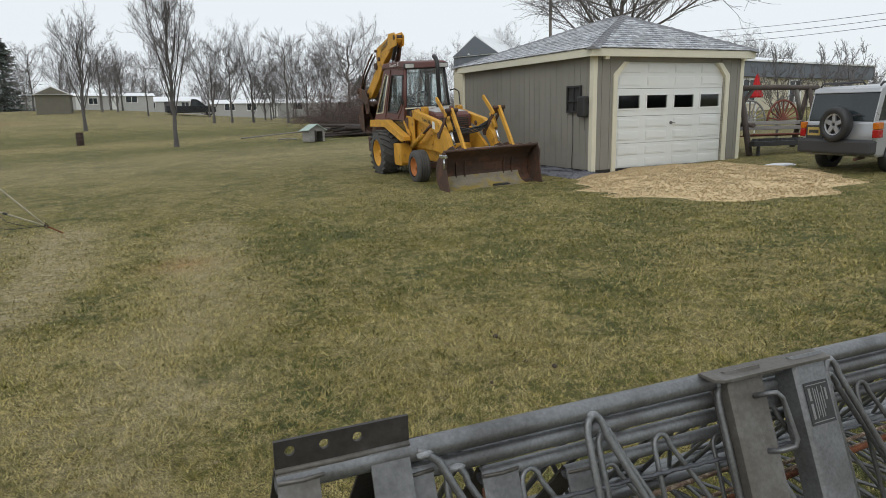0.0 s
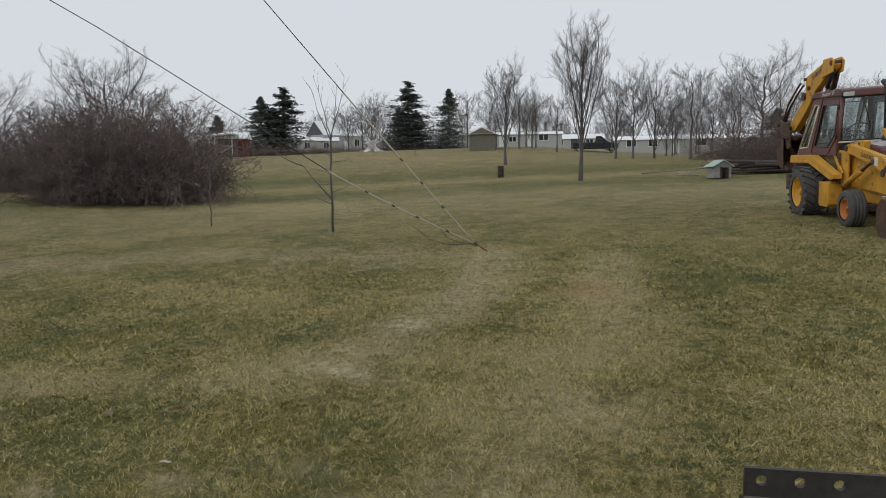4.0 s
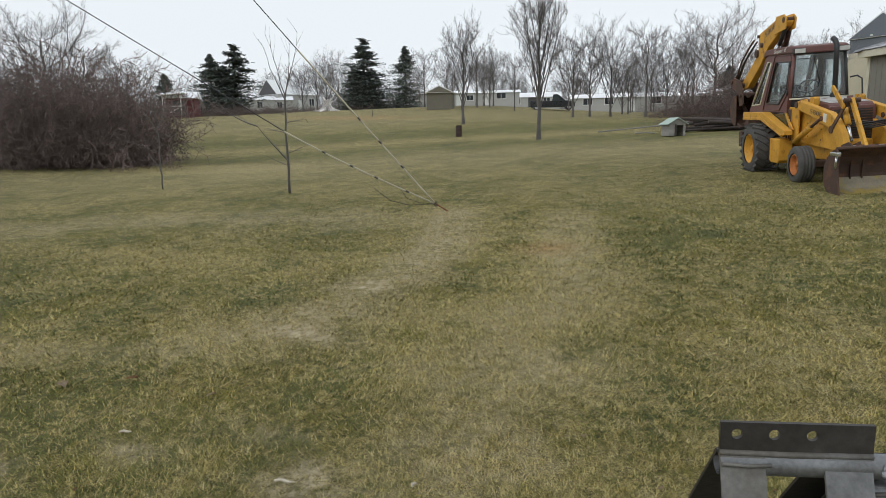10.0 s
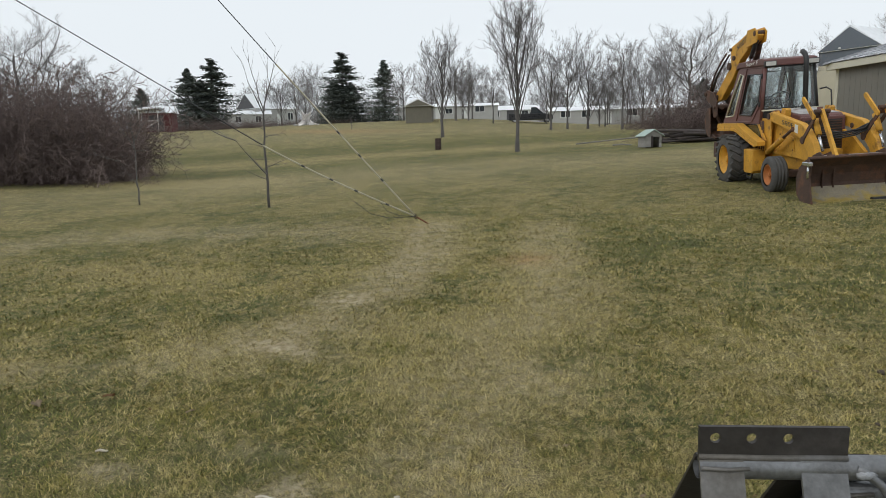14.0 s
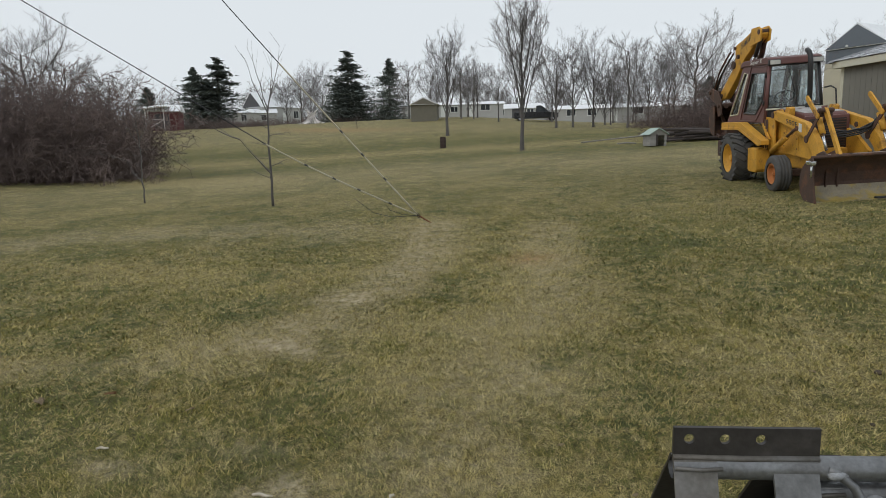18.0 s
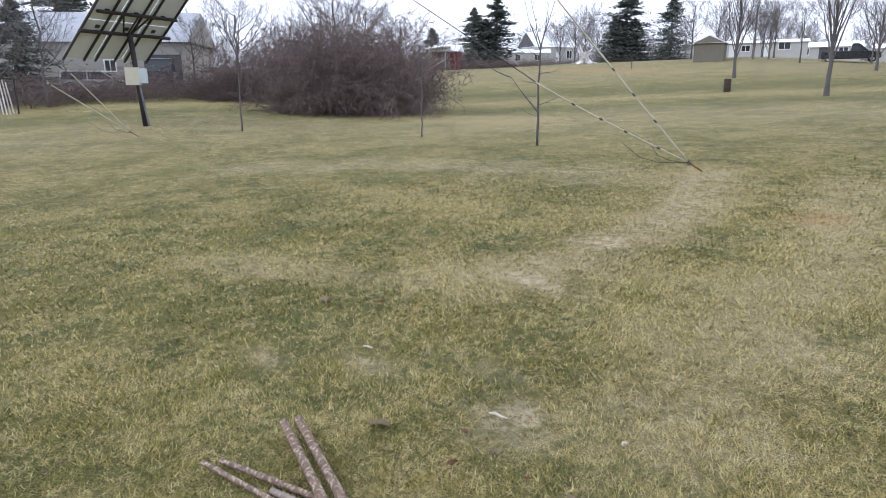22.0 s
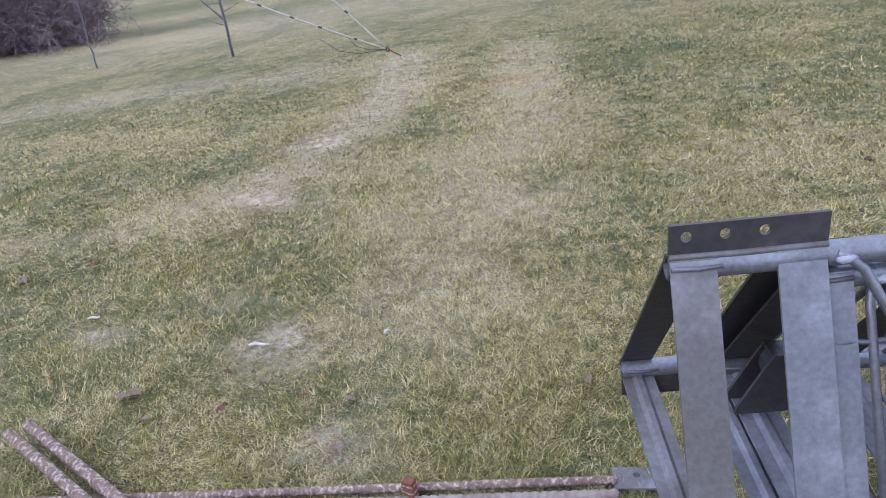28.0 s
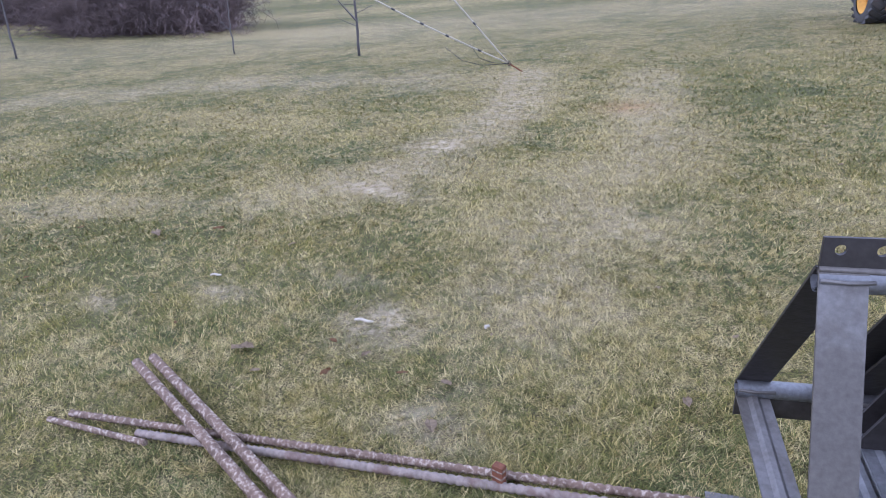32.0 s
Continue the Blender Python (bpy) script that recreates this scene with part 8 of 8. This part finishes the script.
for k, dz in enumerate((0.0, -0.5, -1.0)):
    a, b2 = tops[2] + Vector((0, 0, dz)), tops[1] + Vector((0, 0, dz * 0.6))
    bm = bmesh.new()
    tube(bm, [a.lerp(b2, f) - a + Vector((0, 0, -1.6 * f * (1 - f))) for f in [i / 14 for i in range(15)]], 0.018, 4)
    ob = mesh_ob("power_line", bm, M_WIRE)
    ob.location = a
    tagged(ob, "dark overhead power line between poles", "power line", "power lines")

# ---------------------------------------------------------------- cars
M_SILVER = material("silver_car_paint", (0.42, 0.43, 0.45), 0.3, 0.5, var=0.06, scale=3, bump=0)
M_PLASTIC = material("dark_grey_plastic", (0.04, 0.04, 0.042), 0.6, var=0.15, scale=6, bump=0.1)
M_TAILRED = material("red_tail_lamp", (0.35, 0.012, 0.010), 0.25, var=0.1, bump=0)
M_AMBER = material("amber_lamp", (0.50, 0.14, 0.01), 0.25, var=0.1, bump=0)
M_CARGLASS = material("tinted_car_glass", (0.028, 0.036, 0.04), 0.06, var=0.3, scale=2, bump=0, spec=0.55)
M_PLATE = material("yellow_plate", (0.45, 0.33, 0.10), 0.5, var=0.1, bump=0)
M_CARDARK = material("dark_car_paint", (0.02, 0.021, 0.024), 0.3, 0.2, var=0.1, bump=0)


def car_wheel(car, x, y, r, w, out):
    whl = new("wheel")
    whl.parent = car
    n = 28
    bm = bmesh.new()
    prof = [(-0.5, 0.62), (-0.5, 0.9), (-0.38, 1.0), (0.38, 1.0), (0.5, 0.9), (0.5, 0.62)]
    ro = [[bm.verts.new((x + r * q * math.cos(2 * math.pi * k / n), y + w * p, r + r * q * math.sin(2 * math.pi * k / n))) for p, q in prof] for k in range(n)]
    for k in range(n):
        for i in range(len(prof) - 1):
            bm.faces.new((ro[k][i], ro[k][i + 1], ro[(k + 1) % n][i + 1], ro[(k + 1) % n][i])).smooth = True
    bmesh.ops.recalc_face_normals(bm, faces=bm.faces)
    part("tyre", bm, M_BLACK, whl)
    bm = bmesh.new()
    cyl(bm, (x, y + out * w * 0.2, r), (x, y + out * w * 0.42, r), r * 0.62, r * 0.6, 20)
    part("rim", bm, M_SILVER, whl)


def boxy_car(name, m, length, width, height, belt, paint, label, rear_detail=False, open_bed=False):
    """A car with its nose along +x; the body is a sectioned shell with a narrower glasshouse."""
    car = thing(name, m, label, "car")
    hw = width / 2
    bm = bmesh.new()
    prism(bm, [(-length / 2, 0.42), (-length / 2 - 0.02, 0.75), (-length / 2 + 0.02, belt), (length / 2 - 1.05, belt), (length / 2 - 0.12, belt - 0.14), (length / 2, 0.6), (length / 2 - 0.03, 0.36), (-length / 2 + 0.1, 0.34)], "y", -hw, hw, 0.05)
    part("body", bm, paint, car)
    front = length / 2 - 1.0 if not open_bed else length / 2 - 1.1
    rear = -length / 2 + 0.04 if not open_bed else -0.1
    glass_pts = [(rear, belt - 0.02), (rear + 0.14, height - 0.1), (front - 0.75, height - 0.1), (front, belt - 0.02)]
    bm = bmesh.new()
    prism(bm, glass_pts, "y", -hw + 0.09, hw - 0.09, 0.03)
    part("glasshouse", bm, M_CARGLASS, car, "tinted windows")
    bm = bmesh.new()
    prism(bm, [(rear + 0.10, height - 0.12), (rear + 0.14, height - 0.04), (rear + 0.3, height), (front - 0.95, height), (front - 0.72, height - 0.1), (front - 0.72, height - 0.13)], "y", -hw + 0.07, hw - 0.07, 0.02)
    part("car_roof", bm, paint, car)
    for s in (-1, 1):
        for x0, x1 in ((rear, rear + 0.12), ((rear + front) / 2 - 0.05, (rear + front) / 2 + 0.05), (front - 0.12, front)):
            lean_top = 0.14 if x0 == rear else (-0.74 if x1 == front else 0.0)
            bm = bmesh.new()
            prism(bm, [(x0, belt - 0.03), (x1, belt - 0.03), (x1 + lean_top, height - 0.1), (x0 + lean_top, height - 0.1)], "y", s * (hw - 0.095), s * (hw - 0.07), 0.004)
            part("pillar", bm, paint, car)
        for x in (-length / 2 + 0.72, length / 2 - 0.72):
            car_wheel(car, x, s * (hw - 0.10), 0.34, 0.22, s)
            bm = bmesh.new()
            arc = [(x + 0.42 * math.cos(t), 0.34 + 0.42 * math.sin(t)) for t in [math.pi * k / 10 for k in range(11)]]
            arc2 = [(x + 0.36 * math.cos(t), 0.34 + 0.36 * math.sin(t)) for t in [math.pi * k / 10 for k in range(11)]]
            prism(bm, arc + arc2[::-1], "y", s * (hw - 0.02), s * (hw + 0.025))
            part("wheel_arch", bm, M_PLASTIC, car)
    return car


SUV = pose(8.42, 12.83, 0.86, 1.9, -2.7, 28) @ Matrix.Diagonal((0.97, 0.77, 0.90, 1))
suv = boxy_car("suv", SUV, 4.0, 1.68, 1.66, 1.02, M_SILVER, "silver four-door off-roader with a spare wheel on its tailgate")
xr = -2.0
bm = bmesh.new()
box(bm, xr - 0.14, xr + 0.10, -0.85, 0.85, 0.40, 0.68, 0.05)
part("rear_bumper", bm, M_PLASTIC, suv)
for s in (-1, 1):
    bm = bmesh.new()
    box(bm, xr - 0.05, xr + 0.10, s * 0.84 - 0.10, s * 0.84 + 0.03, 0.72, 0.87, 0.015)
    part("tail_lamp", bm, M_TAILRED, suv)
    bm = bmesh.new()
    box(bm, xr - 0.05, xr + 0.10, s * 0.84 - 0.10, s * 0.84 + 0.03, 0.875, 1.0, 0.015)
    part("turn_lamp", bm, M_AMBER, suv)
    bm = bmesh.new()
    tube(bm, [(xr + 0.25, s * 0.68, 1.66), (xr + 0.32, s * 0.68, 1.72), (xr + 1.5, s * 0.68, 1.72), (xr + 1.58, s * 0.68, 1.66)], 0.02, 8)
    part("roof_rail", bm, M_PLASTIC, suv)
    bm = bmesh.new()
    box(bm, -1.2, 1.2, s * 0.84 - 0.01, s * 0.84 + 0.025, 0.40, 0.56, 0.01)
    part("side_cladding", bm, M_PLASTIC, suv)
bm = bmesh.new()
box(bm, xr - 0.045, xr - 0.01, 0.30, 0.72, 0.66, 0.94, 0.015)
holder = part("plate_recess", bm, M_PLASTIC, suv)
bm = bmesh.new()
box(bm, xr - 0.055, xr - 0.046, 0.36, 0.67, 0.74, 0.90, 0.003)
plate = part("number_plate", bm, M_PLATE, holder, "yellow plate")
bm = bmesh.new()
box(bm, xr - 0.060, xr - 0.056, 0.40, 0.63, 0.79, 0.85)
part("plate_bar", bm, M_PLASTIC, holder)
spare = new("spare_wheel")
spare.parent = suv
bm = bmesh.new()
n = 28
sy, sz, sr = -0.06, 0.97, 0.335
prof = [(-0.02, 0.6), (-0.02, 0.92), (-0.07, 1.0), (-0.19, 1.0), (-0.235, 0.9), (-0.235, 0.64), (-0.20, 0.60)]
ro = [[bm.verts.new((xr + p, sy + sr * q * math.cos(2 * math.pi * k / n), sz + sr * q * math.sin(2 * math.pi * k / n))) for p, q in prof] for k in range(n)]
for k in range(n):
    for i in range(len(prof) - 1):
        bm.faces.new((ro[k][i], ro[k][i + 1], ro[(k + 1) % n][i + 1], ro[(k + 1) % n][i])).smooth = True
bmesh.ops.recalc_face_normals(bm, faces=bm.faces)
part("tyre", bm, M_BLACK, spare)
bm = bmesh.new()
cyl(bm, (xr - 0.04, sy, sz), (xr - 0.15, sy, sz), sr * 0.6, n=24)
part("rim_well", bm, M_PLASTIC, spare)
for k in range(5):
    t = 2 * math.pi * k / 5 + math.pi / 2
    c, s2 = math.cos(t), math.sin(t)
    bm = bmesh.new()
    prism(bm, [(sy + sr * 0.1 * c - 0.045 * s2, sz + sr * 0.1 * s2 + 0.045 * c), (sy + sr * 0.60 * c - 0.035 * s2, sz + sr * 0.60 * s2 + 0.035 * c), (sy + sr * 0.60 * c + 0.035 * s2, sz + sr * 0.60 * s2 - 0.035 * c), (sy + sr * 0.1 * c + 0.045 * s2, sz + sr * 0.1 * s2 - 0.045 * c)], "x", xr - 0.205, xr - 0.155, 0.006)
    part("spoke", bm, M_SILVER, spare)
bm = bmesh.new()
ring = [(xr - 0.19, sy + sr * 0.60 * math.cos(2 * math.pi * k / 28), sz + sr * 0.60 * math.sin(2 * math.pi * k / 28)) for k in range(29)]
tube(bm, ring, 0.022, 6)
part("rim_ring", bm, M_SILVER, spare)
bm = bmesh.new()
tube(bm, [(xr - 0.01, 0.15, 1.06), (xr - 0.015, -0.25, 1.12), (xr + 0.02, -0.5, 1.14)], 0.012, 6)
part("wiper", bm, M_PLASTIC, suv)
bm = bmesh.new()
tube(bm, [(xr + 0.2, -0.5, 0.33), (xr - 0.08, -0.5, 0.31)], 0.03, 8)
part("exhaust_pipe", bm, M_RUST, suv)

def far_car(name, az, d, turn, paint, label, ln=4.6, bed=False, h=1.5):
    x, y, z = on_ground(az, d)
    return boxy_car(name, pose(x, y, z, 0, 0, turn), ln, 1.8, h, h * 0.6, paint, label, open_bed=bed)


far_car("pickup", 22.4, 80, 24, M_CARDARK, "dark pickup truck parked before the far houses", 5.2, True, 1.8)
far_car("parked_car", 80.5, 50, 70, M_VINYL, "white car parked beside the tan house", 4.4)
far_car("dark_van", 76.0, 50.5, 160, M_CARDARK, "dark boxy vehicle beside the tan house", 3.6, False, 2.1)

# ---------------------------------------------------------------- beside the garage: rustic swing bench, parasol, shrubs
M_REDCLOTH = material("red_canvas", (0.50, 0.015, 0.02), 0.8, var=0.15, scale=6, bump=0.2)
M_RUSTIC = material("dark_rustic_log", (0.10, 0.08, 0.07), 0.95, var=0.35, scale=5, bump=0.3, random_amt=0.2)
M_SEATRED = material("faded_red_seat", (0.20, 0.07, 0.05), 0.85, var=0.3, scale=6, bump=0.2)
x, y, z = 7.55, 16.2, gz(7.55, 16.2)
swing = thing("swing_bench", pose(x, y, z, 0, 0, 22), "rustic log swing bench with wagon wheel back", "bench")
for s in (-1, 1):
    for dy in (-0.45, 0.45):
        bm = bmesh.new()
        tube(bm, [(s * 1.12, dy, -0.05), (s * 1.05, 0, 1.50)], [0.07, 0.05], 8)
        part("frame_post", bm, M_RUSTIC, swing)
    bm = bmesh.new()
    tube(bm, [(s * 1.08, 0.2, 0.8), (s * 0.65, 0.0, 1.48)], 0.05, 8)
    part("knee_brace", bm, M_RUSTIC if s < 0 else M_GREYWOOD, swing)
bm = bmesh.new()
tube(bm, [(-1.35, 0, 1.47), (0, 0, 1.5), (1.35, 0, 1.48)], 0.06, 8)
part("top_log", bm, M_RUSTIC, swing)
for cxw, mat in ((-0.62, M_GREYWOOD), (0.42, M_SEATRED)):
    for k in range(9):
        t = math.pi * (k + 0.5) / 9
        bm = bmesh.new()
        cyl(bm, (cxw, 0.12, 0.72), (cxw + 0.48 * math.cos(t), 0.12, 0.72 + 0.46 * math.sin(t)), 0.018, n=6)
        part("wheel_spoke", bm, mat, swing)
    bm = bmesh.new()
    tube(bm, [(cxw + 0.48 * math.cos(math.pi * k / 14), 0.12, 0.72 + 0.48 * math.sin(math.pi * k / 14)) for k in range(15)], 0.025, 6)
    part("wheel_rim", bm, mat, swing)
for zz, mat in ((0.68, M_GREYWOOD), (0.56, M_GREYWOOD)):
    bm = bmesh.new()
    box(bm, -1.1, 1.0, 0.08, 0.13, zz - 0.05, zz + 0.04, 0.01)
    part("back_rail", bm, mat, swing)
for k in range(5):
    bm = bmesh.new()
    box(bm, -0.95, 0.9, -0.42 + 0.1 * k, -0.34 + 0.1 * k, 0.40 - 0.01 * k, 0.43 - 0.01 * k, 0.004)
    part("seat_slat", bm, M_SEATRED, swing)
for s in (-1, 1):
    bm = bmesh.new()
    tube(bm, [(s * 0.98, -0.4, 0.62), (s * 0.98, 0.1, 0.66)], 0.05, 8)
    part("arm_rest", bm, M_RUSTIC, swing)
    bm = bmesh.new()
    tube(bm, [(s * 0.98, -0.1, 0.4), (s * 1.0, 0, 1.46)], 0.012, 6)
    part("chain", bm, M_BLACK, swing)
bm = bmesh.new()
box(bm, -1.3, 1.15, -0.75, -0.60, 0.16, 0.27, 0.01)
harrow = part("serrated_bar", bm, M_BLACK, swing, "dark serrated iron bar")
for k in range(24):
    bm = bmesh.new()
    prism(bm, [(-1.28 + 0.1 * k, 0.27), (-1.21 + 0.1 * k, 0.27), (-1.245 + 0.1 * k, 0.33)], "y", -0.72, -0.63)
    part("tooth", bm, M_BLACK, harrow)
for s in (-1.1, 0.95):
    bm = bmesh.new()
    cyl(bm, (s, -0.68, -0.05), (s, -0.68, 0.2), 0.04, n=6)
    part("foot", bm, M_BLACK, swing)

x, y, z = on_ground(-23.6, 24)
para = thing("parasol", pose(x, y, z - 0.1) @ Matrix.Diagonal((0.8, 0.8, 0.88, 1)), "closed red parasol on a white pole", "parasol")
bm = bmesh.new()
cyl(bm, (0, 0, -0.1), (0, 0, 2.2), 0.025, n=8)
part("pole", bm, M_WHITE, para)
bm = bmesh.new()
n = 16
prof = [(0.02, 2.25), (0.07, 2.1), (0.14, 1.75), (0.2, 1.45), (0.17, 1.40)]
ro = [[bm.verts.new((r * (1 + 0.25 * (k % 2)) * math.cos(2 * math.pi * k / n), r * (1 + 0.25 * (k % 2)) * math.sin(2 * math.pi * k / n), h)) for r, h in prof] for k in range(n)]
for k in range(n):
    for i in range(len(prof) - 1):
        bm.faces.new((ro[k][i], ro[(k + 1) % n][i], ro[(k + 1) % n][i + 1], ro[k][i + 1]))
part("canopy", bm, M_REDCLOTH, para)
bush = crown_tree(91, 3.0, 2.4, 0.06, 11, 0.045, 0.006, 0.9, 0.4, 5, "slender leafless shrub beside the long building")
for az, d, s in ((-25.2, 22, 0.85), (-28.4, 21, 0.95), (-30.0, 23, 1.0)):
    put(bush, az, d, s, rg.uniform(0, 360), group="slender shrubs")
bm = bmesh.new()
bmesh.ops.create_icosphere(bm, subdivisions=3, radius=0.5)
for v in bm.verts:
    v.co = Vector((v.co.x * 1.1, v.co.y * 0.6, max(v.co.z, 0) * 0.16)) * (1 + 0.15 * noise.noise(v.co * 4))
ob = mesh_ob("snow_patch", bm, M_SNOW)
ob.matrix_world = pose(6.45, 13.35, gz(6.45, 13.35)) @ Matrix.Diagonal((0.55, 0.55, 0.6, 1))
tagged(ob, "small patch of old snow on the grass", "snow")
x, y, z = on_ground(87.0, 36)
rack = thing("pipe_rack", pose(x, y, z, 0, 0, 85), "dark iron rack with pale pipes at the field edge", "rack")
for a, b2 in (((-0.8, 0, -0.1), (-0.8, 0, 1.6)), ((0.7, 0, -0.1), (0.7, 0, 1.6)), ((-0.8, 0, 1.6), (0.7, 0, 1.6))):
    bm = bmesh.new()
    cyl(bm, a, b2, 0.04, n=6)
    part("frame_bar", bm, M_BLACK, rack)
for k in range(4):
    bm = bmesh.new()
    cyl(bm, (0.1 + 0.14 * k, 0.1, -0.05), (0.0 + 0.12 * k, 0.0, 1.75 - 0.1 * k), 0.03, n=8)
    part("pipe", bm, M_PLANK, rack)
